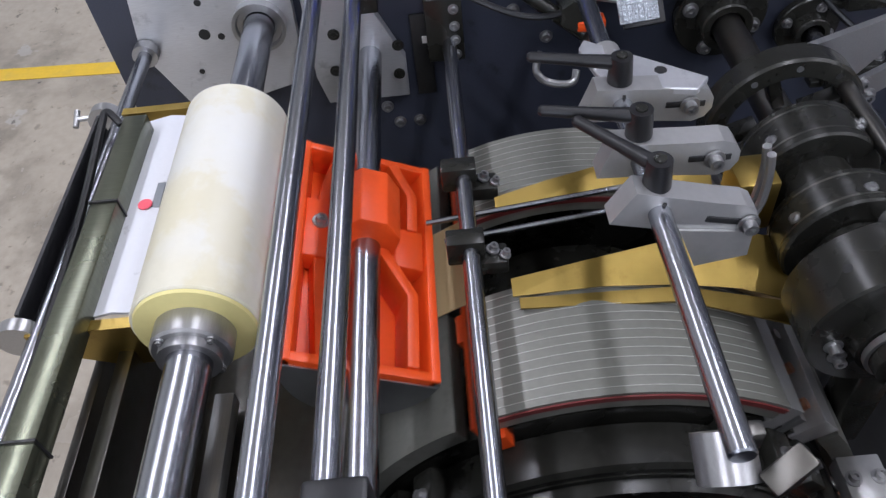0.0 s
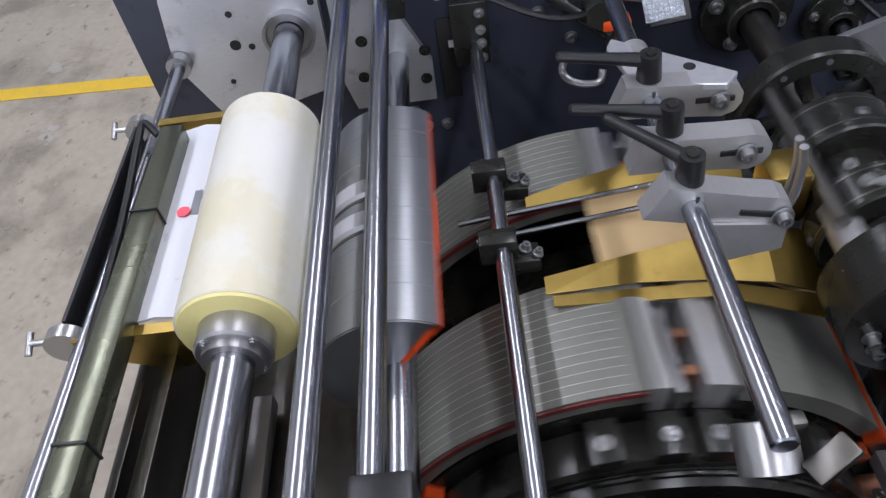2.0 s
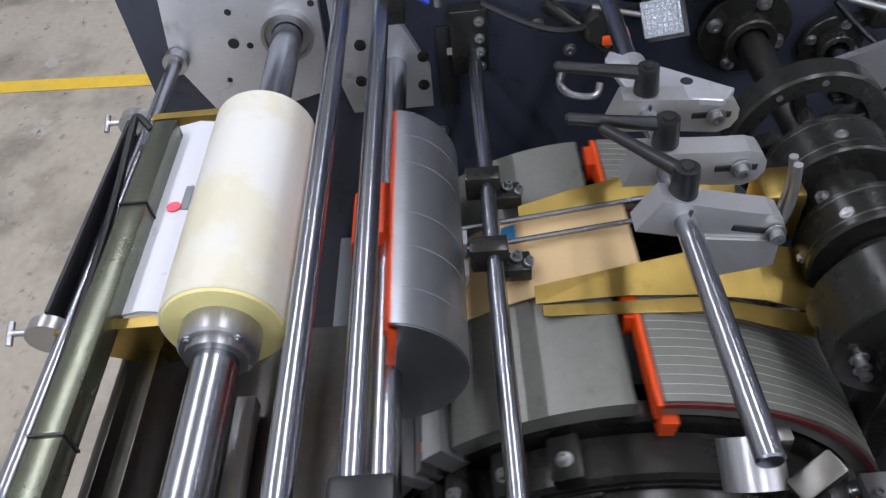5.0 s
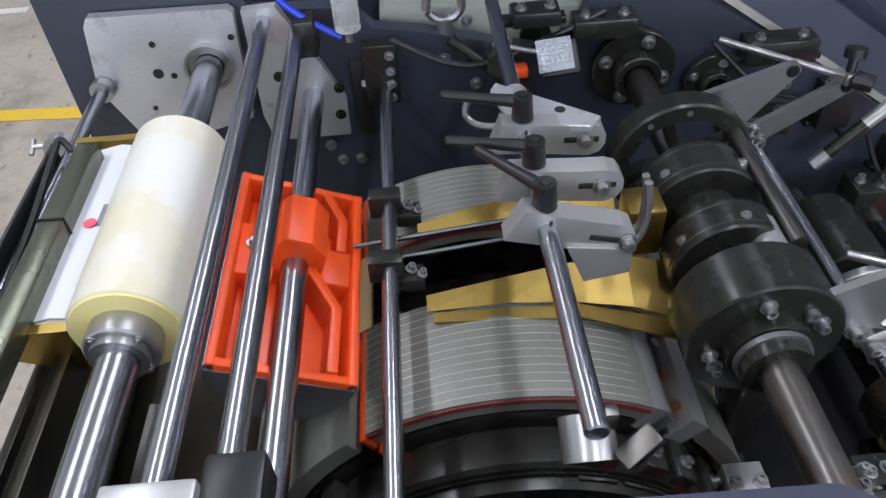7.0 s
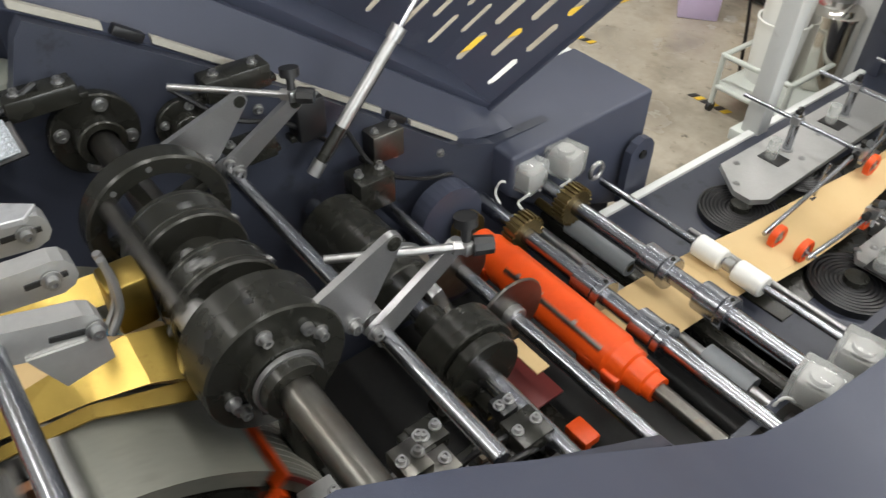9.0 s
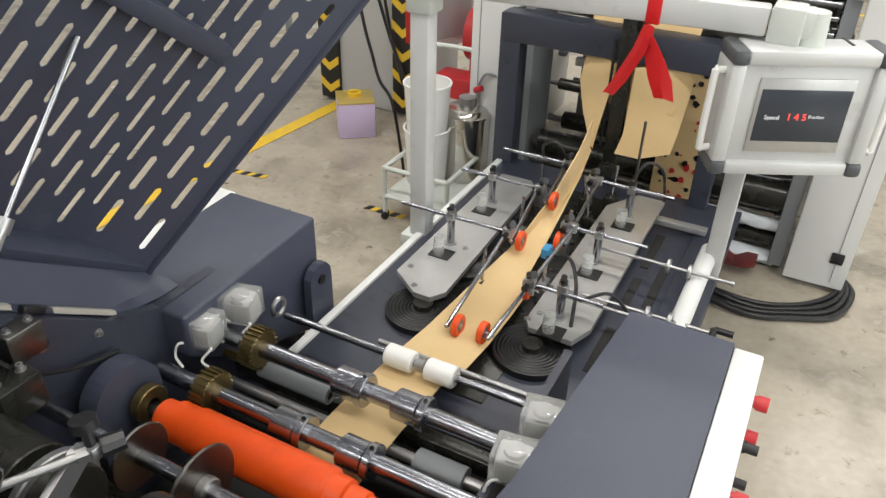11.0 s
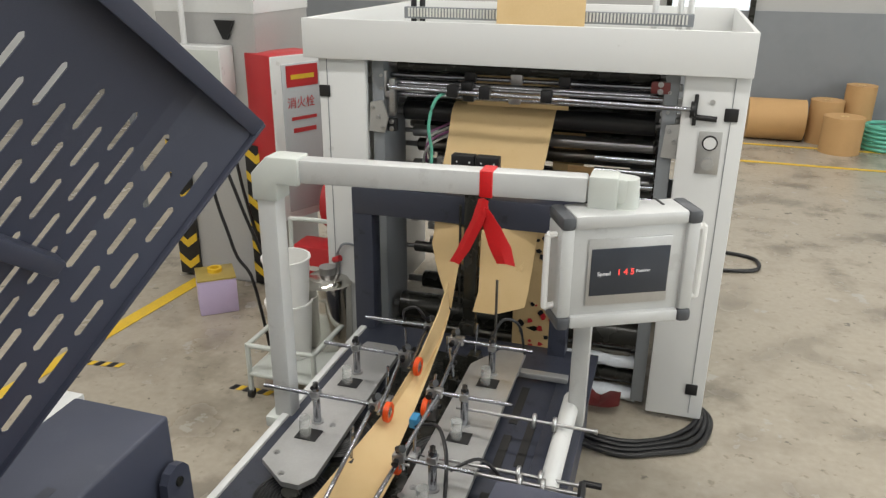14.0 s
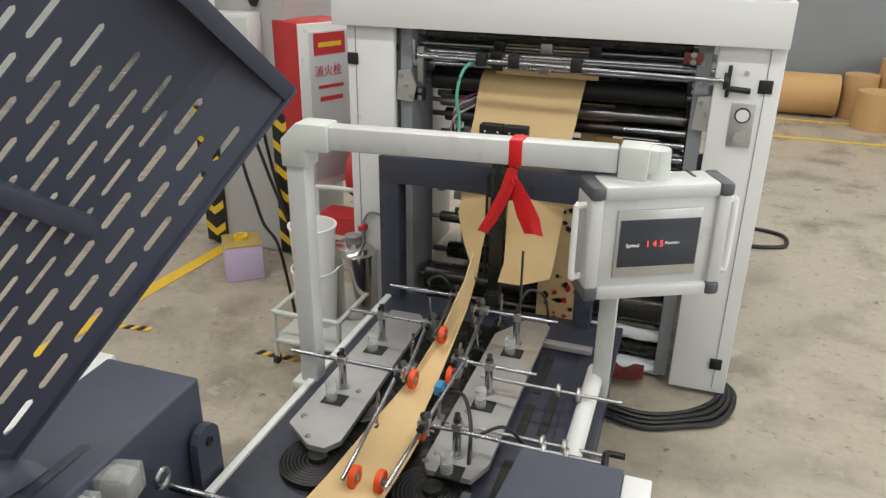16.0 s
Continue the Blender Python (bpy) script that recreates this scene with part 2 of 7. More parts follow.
def prism(bm, pts, lift, axis):
    """A solid from a flat outline: pts are 3D corners, lift is the vector of its thickness."""
    lo = [bm.verts.new(p) for p in pts]
    hi = [bm.verts.new(Vector(p) + Vector(lift)) for p in pts]
    n = len(pts)
    faces = [bm.faces.new(lo[::-1]), bm.faces.new(hi)]
    for i in range(n):
        faces.append(bm.faces.new((lo[i], lo[(i + 1) % n], hi[(i + 1) % n], hi[i])))
    bmesh.ops.recalc_face_normals(bm, faces=faces)
    return lo + hi


def lathe(bm, profile, x0=0.0, seg=40, sweep=(0.0, 360.0), yc=0.0, zc=0.0):
    """Turns a closed outline of (x, radius) round the x axis. Angles count from up towards +y."""
    full = abs(sweep[1] - sweep[0]) >= 359.9
    n = seg if full else seg + 1
    rings = []
    for i in range(n):
        a = radians(sweep[0] + (sweep[1] - sweep[0]) * i / seg)
        rings.append([bm.verts.new((x0 + x, yc + r * math.sin(a), zc + r * math.cos(a))) for x, r in profile])
    faces = []
    k = len(profile)
    for i in range(seg):
        p, q = rings[i], rings[(i + 1) % n]
        for j in range(k):
            faces.append(bm.faces.new((p[j], p[(j + 1) % k], q[(j + 1) % k], q[j])))
    if not full:
        faces += [bm.faces.new(rings[0]), bm.faces.new(rings[-1][::-1])]
    bmesh.ops.recalc_face_normals(bm, faces=faces)
    return [v for ring in rings for v in ring]


def sweep_tube(bm, pts, r, seg=8):
    pts = [Vector(p) for p in pts]
    rings = []
    for i, p in enumerate(pts):
        d = (pts[min(i + 1, len(pts) - 1)] - pts[max(i - 1, 0)]).normalized()
        u = d.orthogonal() if abs(d.z) > 0.95 else d.cross(Vector((0, 0, 1)))
        u.normalize()
        w = d.cross(u)
        rings.append([bm.verts.new(p + r * (math.cos(2 * math.pi * k / seg) * u + math.sin(2 * math.pi * k / seg) * w)) for k in range(seg)])
    for p, q in zip(rings, rings[1:]):
        for k in range(seg):
            bm.faces.new((p[k], p[(k + 1) % seg], q[(k + 1) % seg], q[k]))
    bm.faces.new(rings[0][::-1])
    bm.faces.new(rings[-1])


def bend(pts, n=6):
    """A smooth line through a few points."""
    pts = [Vector(p) for p in pts]
    out = []
    for i in range(len(pts) - 1):
        a, b, c, d = pts[max(i - 1, 0)], pts[i], pts[i + 1], pts[min(i + 2, len(pts) - 1)]
        for k in range(n):
            t = k / n
            out.append(0.5 * (2 * b + (c - a) * t + (2 * a - 5 * b + 4 * c - d) * t * t + (3 * b - a - 3 * c + d) * t ** 3))
    return out + [pts[-1]]


def sheet(bm, rows, thick=0.0015):
    """A thin curved sheet with real thickness through rows of points."""
    rows = [[Vector(p) for p in r] for r in rows]
    nr, nc = len(rows), len(rows[0])
    top, low = [], []
    for i in range(nr):
        for j in range(nc):
            du = rows[min(i + 1, nr - 1)][j] - rows[max(i - 1, 0)][j]
            dv = rows[i][min(j + 1, nc - 1)] - rows[i][max(j - 1, 0)]
            n = du.cross(dv)
            n = n.normalized() if n.length > 1e-9 else Vector((0, 0, 1))
            top.append(bm.verts.new(rows[i][j] + n * thick / 2))
            low.append(bm.verts.new(rows[i][j] - n * thick / 2))
    at = lambda i, j: i * nc + j
    faces = []
    for i in range(nr - 1):
        for j in range(nc - 1):
            q = (at(i, j), at(i, j + 1), at(i + 1, j + 1), at(i + 1, j))
            faces.append(bm.faces.new([top[k] for k in q]))
            faces.append(bm.faces.new([low[k] for k in q[::-1]]))
    edge = [at(0, j) for j in range(nc)] + [at(i, nc - 1) for i in range(1, nr)] + [at(nr - 1, j) for j in range(nc - 2, -1, -1)] + [at(i, 0) for i in range(nr - 2, 0, -1)]
    for k, e in enumerate(edge):
        f = edge[(k + 1) % len(edge)]
        faces.append(bm.faces.new((top[e], low[e], low[f], top[f])))
    bmesh.ops.recalc_face_normals(bm, faces=faces)


def part(name, bm, material, parent=None, label="", smooth=True):
    me = bpy.data.meshes.new(name)
    bm.to_mesh(me)
    bm.free()
    me.materials.append(material)
    if smooth:
        me.polygons.foreach_set("use_smooth", [True] * len(me.polygons))
        me.set_sharp_from_angle(angle=radians(35))
    ob = new(name, me)
    if parent is not None:
        ob.parent = parent
    if label:
        ob["label"] = label
    return ob


def thing(name, label, category, at=(0, 0, 0), group="", kind=""):
    ob = new(name)
    ob.empty_display_size = 0.05
    ob.location = at
    return tagged(ob, label, category, group, kind)


def B():
    return bmesh.new()


def boxes(*items, bevel=0.0):
    bm = B()
    for c, s in items:
        box(bm, c, s, None, bevel)
    return bm


def rod(a, b, r, seg=20):
    bm = B()
    cyl(bm, a, b, r, seg)
    return bm


def capbolt(bm, p, axis, r=0.007, h=0.008):
    """A socket-head screw: washer, head and hex recess, standing out along axis."""
    p, n = Vector(p), Vector(axis).normalized()
    cyl(bm, p, p + n * 0.0025, r * 1.55, 16)
    ring = [(0.0, r), (h, r), (h, r * 0.5), (h * 0.4, r * 0.5), (h * 0.4, 0.0004), (0.0, 0.0004)]
    rot = Vector((1, 0, 0)).rotation_difference(n).to_matrix().to_4x4()
    vs = lathe(bm, ring, seg=12)
    bmesh.ops.transform(bm, matrix=Matrix.Translation(p + n * 0.0025) @ rot, verts=vs)


def turned(name, profile, material, parent, x0=0.0, label="", yc=0.0, zc=0.0, seg=40):
    bm = B()
    lathe(bm, profile, x0, seg, yc=yc, zc=zc)
    return part(name, bm, material, parent, label)


def disc_profile(w, r, hole=0.0004, c=0.003):
    return [(-w / 2, hole), (-w / 2, r - c), (-w / 2 + c, r), (w / 2 - c, r), (w / 2, r - c), (w / 2, hole)]


# ---- hall ----
def structure(name, bm, material, label, smooth=False):
    return tagged(part(name, bm, material, None, "", smooth), label, name.split("_")[0], kind="structure")


structure("floor", boxes(((0, 3, -0.05), (18, 18, 0.1))), FLOORM, "polished grey concrete factory floor with stains")
structure("wall_back", boxes(((0, 11.3, 2.9), (18, 0.2, 5.8))), WALLG, "grey plastered far wall of the factory hall")
structure("wall_left", boxes(((-8.9, 3, 2.9), (0.2, 18, 5.8))), WALLW, "white plastered side wall of the hall")
structure("wall_right", boxes(((8.9, 3, 2.9), (0.2, 18, 5.8))), WALLW, "white plastered side wall of the hall")
structure("wall_front", boxes(((0, -5.9, 2.9), (18, 0.2, 5.8))), WALLW, "white plastered end wall of the hall")
structure("ceiling", boxes(((0, 3, 5.85), (18, 18, 0.1))), WALLW, "white ceiling of the factory hall")
for lx, ly in LAMPS:
    lamp = thing("ceiling_light", "long white ceiling light under the hall roof", "light", (lx, ly, 5.66), "lights under the ceiling")
    part("housing", boxes(((0, 0, 0.06), (3.1, 0.36, 0.08)), bevel=0.01), WHITE, lamp)
# lines on the floor
line = B()
prism(line, [(-3.20, -3.2, 0.002), (-3.10, -3.2, 0.002), (-2.52, 5.2, 0.002), (-2.62, 5.2, 0.002)], (0, 0, 0.002), 2)
structure("floor_marking_1", line, YELLOW, "worn yellow line painted on the floor")
structure("floor_marking_2", boxes(((4, 9.45, 0.003), (7, 0.07, 0.002))), YELLOW, "thin yellow line painted on the floor")
structure("floor_marking_3", boxes(((4, 10.35, 0.003), (7, 0.07, 0.002))), YELLOW, "thin yellow line painted on the floor")
structure("floor_marking_4", boxes(((-4.25, -3.1, 0.003), (0.07, 2.0, 0.002)), ((-4.25, -1.2, 0.003), (0.07, 0.25, 0.002))), LINEW, "white line painted on the floor")
structure("trim", boxes(((0, 11.18, 0.75), (18, 0.03, 1.5))), GREY, "darker grey band along the foot of the wall")
win = thing("window_1", "dark framed window with bright daylight in the far wall", "window", (0.72, 11.17, 1.55), kind="structure")
part("window_frame", boxes(((-0.5, 0, 0), (0.07, 0.07, 1.5)), ((0.5, 0, 0), (0.07, 0.07, 1.5)), ((0, 0, 0.72), (1.0, 0.07, 0.07)), ((0, 0, -0.72), (1.0, 0.07, 0.07))), BLACK, win, smooth=False)
part("pane", boxes(((0, 0.02, 0), (0.95, 0.01, 1.4))), DAYM, win, smooth=False)

# unseen side windows, added as a source for the fill light
for k, wy in enumerate((-2.5, 1.8, 6.1)):
    w_ = thing("window_%d" % (k + 2), "added wide window with a grey frame in the side wall, out of view", "window", (8.79, wy, 2.5), kind="structure")
    part("window_frame", boxes(((0, -1.85, 0), (0.06, 0.08, 2.8)), ((0, 1.85, 0), (0.06, 0.08, 2.8)), ((0, 0, 1.36), (0.06, 3.7, 0.08)), ((0, 0, -1.36), (0.06, 3.7, 0.08)), ((0, 0, 0), (0.06, 0.06, 2.7))), GREY, w_, smooth=False)
    part("pane", boxes(((0.0, 0, 0), (0.01, 3.66, 2.66))), DAYM, w_, smooth=False)

# column with corner guards
structure("column", boxes(((-2.40, 5.15, 2.9), (0.70, 0.70, 5.8)), bevel=0.01), WALLG, "grey and white plastered hall column")
structure("column_band", boxes(((-2.40, 5.15, 2.06), (0.706, 0.706, 0.55))), WALLW, "white painted band round the column")


def corner_guard(x, y, turn):
    g = thing("corner_guard", "black rubber corner guard with yellow chevrons on a column", "corner guard", (x, y, 0.0), "corner guards on the column")
    g.rotation_euler[2] = turn
    part("pad", boxes(((0, 0, 0.5), (0.16, 0.025, 0.96)), bevel=0.004), PLASTIC, g)
    for k in range(6):
        bm = B()
        z = 0.06 + k * 0.16
        for s in (-1, 1):
            prism(bm, [(0, -0.0135, z), (0, -0.0135, z + 0.055), (s * 0.078, -0.0135, z + 0.115), (s * 0.078, -0.0135, z + 0.06)], (0, -0.002, 0), 1)
        part("chevron", bm, YELLOW, g, smooth=False)


corner_guard(-2.69, 4.782, 0)
corner_guard(-2.10, 4.782, 0)

# hydrant cabinet
hyd = thing("hydrant_cabinet", "red steel fire hydrant cabinet with a frosted door beside the column", "fire cabinet", (-1.845, 4.871, 0.515))
hyd.rotation_euler = (0, 0, radians(64))
hyd.scale = (0.88, 0.88, 0.93)
part("body", boxes(((0, 0.12, 0.56), (0.44, 0.30, 1.12)), bevel=0.008), RED, hyd)
part("front_frame", boxes(((0, -0.038, 0.56), (0.44, 0.016, 1.11)), bevel=0.004), WHITE, hyd, "white door frame")
part("door", boxes(((0.03, -0.046, 0.56), (0.34, 0.012, 1.00)), bevel=0.003), GLASSY, hyd, "frosted glass door")
part("notice", boxes(((0.03, -0.054, 0.98), (0.27, 0.003, 0.14))), RED, hyd, "red notice with plain bars", False)
part("bar", boxes(((0.03, -0.057, 0.975), (0.20, 0.002, 0.03))), YELLOW, hyd, smooth=False)


def lettering(text, size, material, parent, m, label=""):
    cu = bpy.data.curves.new("lettering", "FONT")
    cu.body, cu.size, cu.align_x, cu.align_y, cu.extrude = text, size, "CENTER", "CENTER", 0.0006
    tmp = bpy.data.objects.new("lettering", cu)
    me = bpy.data.meshes.new_from_object(tmp)
    bpy.data.objects.remove(tmp)
    bpy.data.curves.remove(cu)
    me.materials.clear()
    me.materials.append(material)
    ob = new("lettering", me)
    ob.parent = parent
    ob.matrix_basis = m
    if label:
        ob["label"] = label
    return ob


lettering("消火栓", 0.080, RED, hyd, pose(0.01, -0.055, 0.80, 90), "red characters on the door")
part("bar", boxes(((0.03, -0.055, 0.70), (0.22, 0.002, 0.022)), ((0.03, -0.055, 0.62), (0.20, 0.002, 0.03))), RED, hyd, smooth=False)
for pts in [[(-1.764, 3.9, 1.127), (-1.714, 3.9, 0.981), (-1.662, 3.9, 0.831), (-1.608, 3.9, 0.694), (-1.569, 3.9, 0.57)], [(-1.849, 3.9, 1.008), (-1.818, 3.9, 0.862), (-1.781, 3.9, 0.739), (-1.737, 3.9, 0.598), (-1.661, 3.9, 0.492)]]:
    bm = B()
    low = pts[-1]
    sweep_tube(bm, bend(list(pts) + [(low[0] + 0.05, low[1], 0.25), (low[0] + 0.05, low[1] + 0.05, 0.012)]), 0.009)
    tagged(part("hanging_cable", bm, PLASTIC), "black cable hanging down to the floor by the column", "cable", "hanging cables")
# red machine and switch box by the column
ext = thing("red_tool_case", "red plastic tool case standing on the floor by the column", "case", (-1.60, 4.62, 0.0))
part("case", boxes(((0, 0, 0.22), (0.30, 0.2, 0.44)), bevel=0.02), RED, ext)
part("bar", boxes(((0.02, -0.103, 0.30), (0.12, 0.003, 0.03))), LINEW, ext, smooth=False)
red2 = thing("red_hose_reel", "red hose reel on a stand behind the machine", "hose reel", (-1.55, 4.9, 0.0))
part("drum", rod((-0.1, 0, 0.62), (0.1, 0, 0.62), 0.17, 28), RED, red2)
part("stand", boxes(((0, 0, 0.25), (0.2, 0.12, 0.5)), bevel=0.01), RED, red2)
sw = thing("switch_box", "pale grey electric switch box on the column", "switch box", (-2.40, 4.72, 1.45))
part("body", boxes(((0, 0, 0), (0.38, 0.15, 0.30)), bevel=0.008), WHITE, sw)
part("cover", boxes(((0.04, -0.078, 0), (0.28, 0.006, 0.26)), bevel=0.002), GREYP, sw)
part("conduit", rod((-0.1, 0, 0.15), (-0.1, 0, 1.1), 0.018), WHITE, sw)
br = thing("wall_bracket", "black triangular metal bracket on the column", "bracket", (-2.245, 4.79, 1.70))
bm = B()
prism(bm, [(-0.068, 0, 0.045), (0.068, 0, 0.045), (0.015, 0, -0.068), (-0.015, 0, -0.068)], (0, -0.02, 0), 1)
part("plate", bm, PLASTIC, br)
cab_bm = B()
sweep_tube(cab_bm, bend([(-2.25, 4.78, 1.30), (-2.24, 4.76, 0.9), (-2.14, 4.74, 0.45), (-1.98, 4.70, 0.06), (-1.8, 4.6, 0.015)]), 0.011)
tagged(part("power_cable", cab_bm, PLASTIC), "black power cable hanging down the column", "cable")
poster = thing("wall_poster", "white and green notice sheet on the hall wall", "poster", (-3.35, 5.6, 1.9))
part("sheet", boxes(((0, 0, 0), (0.8, 0.012, 1.1))), WALLW, poster, smooth=False)
part("bar", boxes(((0, -0.008, 0.3), (0.5, 0.003, 0.06)), ((0, -0.008, 0.1), (0.6, 0.003, 0.03))), GREENH, poster, smooth=False)
part("post", boxes(((-0.35, 0.02, -1.2), (0.04, 0.04, 1.4)), ((0.35, 0.02, -1.2), (0.04, 0.04, 1.4))), GREY, poster, smooth=False)

# tin with a gold lid
tin = thing("square_tin", "square lilac tin can with a gold lid on the floor", "tin can", (-2.24, 4.40, 0.0))
tin.rotation_euler[2] = radians(38)
part("can", boxes(((0, 0, 0.115), (0.235, 0.235, 0.23)), bevel=0.008), LILAC, tin)
part("lid", boxes(((0, 0, 0.234), (0.237, 0.237, 0.012)), bevel=0.004), GOLDLID, tin, "worn gold metal lid")
bm = B()
lathe(bm, [(-0.012, 0.03), (-0.012, 0.045), (0.012, 0.045), (0.012, 0.03)], seg=24)
bmesh.ops.transform(bm, matrix=Matrix.Translation((0.0, 0.02, 0.252)) @ Matrix.Rotation(radians(90), 4, "Y"), verts=bm.verts)
part("spout", bm, YELLOW, tin)

# paper reels by the far wall
def paper_reel(x, y, r, w, lying=False):
    ob = thing("paper_reel", "roll of brown kraft paper " + ("lying" if lying else "standing") + " on the floor by the wall", "paper roll", (x, y, 0), "paper rolls by the wall")
    bm = B()
    prof = [(-w / 2, 0.04), (-w / 2, r), (w / 2, r), (w / 2, 0.04)]
    vs = lathe(bm, prof, seg=40)
    m = Matrix.Translation((0, 0, r)) if lying else Matrix.Translation((0, 0, w / 2)) @ Matrix.Rotation(radians(90), 4, "Y")
    bmesh.ops.transform(bm, matrix=m, verts=vs)
    part("paper", bm, CARTON, ob)
    bm = B()
    vs = lathe(bm, [(-w / 2 - 0.002, 0.034), (-w / 2 - 0.002, 0.042), (w / 2 + 0.002, 0.042), (w / 2 + 0.002, 0.034)], seg=24)
    bmesh.ops.transform(bm, matrix=m, verts=vs)
    part("core", bm, KRAFT, ob)


paper_reel(1.64, 10.75, 0.25, 0.66, True)
paper_reel(2.20, 10.75, 0.19, 0.52)
paper_reel(2.32, 10.25, 0.22, 0.42)
paper_reel(2.56, 10.85, 0.17, 0.70)
hose = thing("green_hose_coil", "coil of green hose on the floor", "hose coil", (2.86, 10.55, 0))
for k in range(6):
    bm = B()
    sweep_tube(bm, [(0.24 * math.cos(a), 0.24 * math.sin(a), 0.03 + k * 0.05) for a in [i * math.tau / 28 for i in range(29)]], 0.022)
    part("loop", bm, GREENH, hose)


# ---- main machine: side frames, bed and covers ----
PROFILE = [(-0.43, 0.30), (-0.43, 1.50), (-0.10, 1.50), (-0.05, 1.37), (0.13, 1.36), (0.17, 1.315), (0.26, 1.30), (0.51, 1.236), (0.545, 1.25), (0.60, 1.40), (0.62, 1.425), (0.757, 1.345), (1.125, 1.112), (1.541, 0.81), (1.70, 0.75), (2.30, 0.74), (2.30, 0.0), (0.1, 0.0)]
frame_far = thing("bag_machine_body", "dark navy steel side frame of the bag machine", "machine frame", group="side frames")
bm = B()
prism(bm, [(-1.08, y, z) for y, z in PROFILE], (-0.035, 0, 0), 0)
part("plate", bm, NAVY2, frame_far, smooth=False)
bm = B()
prism(bm, [(-1.14, y, z) for y, z in ((-0.15, 0.5), (-0.15, 1.16), (0.60, 1.16), (0.62, 1.31), (0.80, 1.26), (0.98, 1.14), (1.66, 0.70), (1.80, 0.66), (2.28, 0.66), (2.28, 0), (0.1, 0))], (-0.10, 0, 0), 0)
part("outer_cover", bm, NAVY, frame_far, smooth=False)
bm = B()
sheet(bm, [[(-1.112, y, a), (-1.15, y, a + 0.012), (-1.19, y, b - 0.01), (-1.23, y, b), (-1.25, y, b - 0.30)] for y, a, b in ((0.60, 1.44, 1.50), (0.757, 1.347, 1.45), (0.98, 1.206, 1.34), (1.30, 0.987, 1.12), (1.60, 0.775, 0.91), (1.74, 0.752, 0.81), (1.80, 0.75, 0.775))], 0.004)
part("hinge_skirt", bm, NAVY, frame_far, "navy sheet skirt below the lid hinge")
bm = B()
prism(bm, [(-1.26, y, z) for y, z in ((-0.12, 1.2), (-0.12, 1.50), (0.30, 1.85), (0.62, 1.62), (1.80, 0.76), (1.80, 0.4))], (-0.02, 0, 0), 0)
part("back_panel", bm, NAVY2, frame_far, smooth=False)
gearbox = thing("gearbox", "grey-green painted gearbox casting behind the side frame", "gearbox", (-1.19, 0.40, 1.16))
bm = B()
prism(bm, [(-0.055, -0.22, 0.0), (-0.055, -0.22, 0.155), (-0.055, -0.20, 0.168), (-0.055, 0.19, 0.140), (-0.055, 0.205, 0.125), (-0.055, 0.18, 0.0)], (0.11, 0, 0), 0)
bmesh.ops.bevel(bm, geom=bm.edges[:], offset=0.006, segments=2, affect="EDGES", profile=0.5)
part("casting", bm, CASTG, gearbox)
bm = B()
cyl(bm, (0.052, 0.085, 0.085), (0.066, 0.085, 0.085), 0.032, 28)
part("cap", bm, BLACK, gearbox)
bm = B()
box(bm, (0.060, 0.085, 0.04), (0.012, 0.060, 0.09), None, 0.004)
part("cap_arm", bm, BLACK, gearbox)
for y, z in ((-0.17, 0.12), (-0.05, 0.13), (0.15, 0.10)):
    bm = B()
    capbolt(bm, (0.055, y, z), (1, 0, 0), 0.007, 0.006)
    part("bolt", bm, STEEL, gearbox)
tie = thing("lever_bar", "flat black steel lever bar behind the clamps", "lever", (-1.06, 0.31, 1.29))
bm = B()
cyl(bm, (0, 0, 0), (0.03, 0.125, -0.095), 0.013, 16)
part("bar", bm, BLACK, tie)
bm = B()
cyl(bm, (0.01, 0.125, -0.09), (0.07, 0.125, -0.10), 0.022, 20)
part("boss", bm, DSTEEL, tie)
for (ya, za), (yb, zb) in (((0.61, 1.440), (0.745, 1.362)), ((0.825, 1.314), (1.33, 0.974)), ((1.42, 0.906), (1.58, 0.792))):
    bm = B()
    prism(bm, [(-1.118, ya, za), (-1.118, yb, zb), (-1.118, yb, zb + 0.016), (-1.118, ya, za + 0.016)], (0.014, 0, 0), 0)
    part("seal_strip", bm, SEAL, frame_far, "pale foam strip along the lid hinge", False)
for y, z in ((0.785, 1.345), (1.375, 0.945)):
    bm = B()
    box(bm, (-1.108, y, z), (0.022, 0.060, 0.020), pose(-1.108, y, z, -34) @ pose(1.108, -y, -z), 0.003)
    part("hinge", bm, PLASTIC, frame_far, "black lid hinge")
bolts = [(-1.08, 0.30, 1.24), (-1.08, 0.36, 1.18), (-1.08, 0.05, 1.06), (-1.08, 0.11, 1.02), (-1.08, 0.07, 1.02), (-1.08, 0.42, 1.27), (-1.08, 0.9, 1.22), (-1.08, 1.0, 1.12), (-1.08, 1.2, 0.98), (-1.08, 1.35, 0.86), (-1.08, 1.5, 0.8)]
for p in bolts:
    bm = B()
    capbolt(bm, p, (1, 0, 0), 0.008)
    part("bolt", bm, STEEL, frame_far)
# the dark slot in the far frame: a near-black plate for its shade
part("slot_dark", boxes(((-1.076, 0.132, 1.17), (0.006, 0.035, 0.17)), bevel=0.002), DARKM, frame_far)
part("tag", boxes(((-1.071, 0.140, 1.205), (0.004, 0.013, 0.013))), WHITE, frame_far, smooth=False)

random.seed(77)
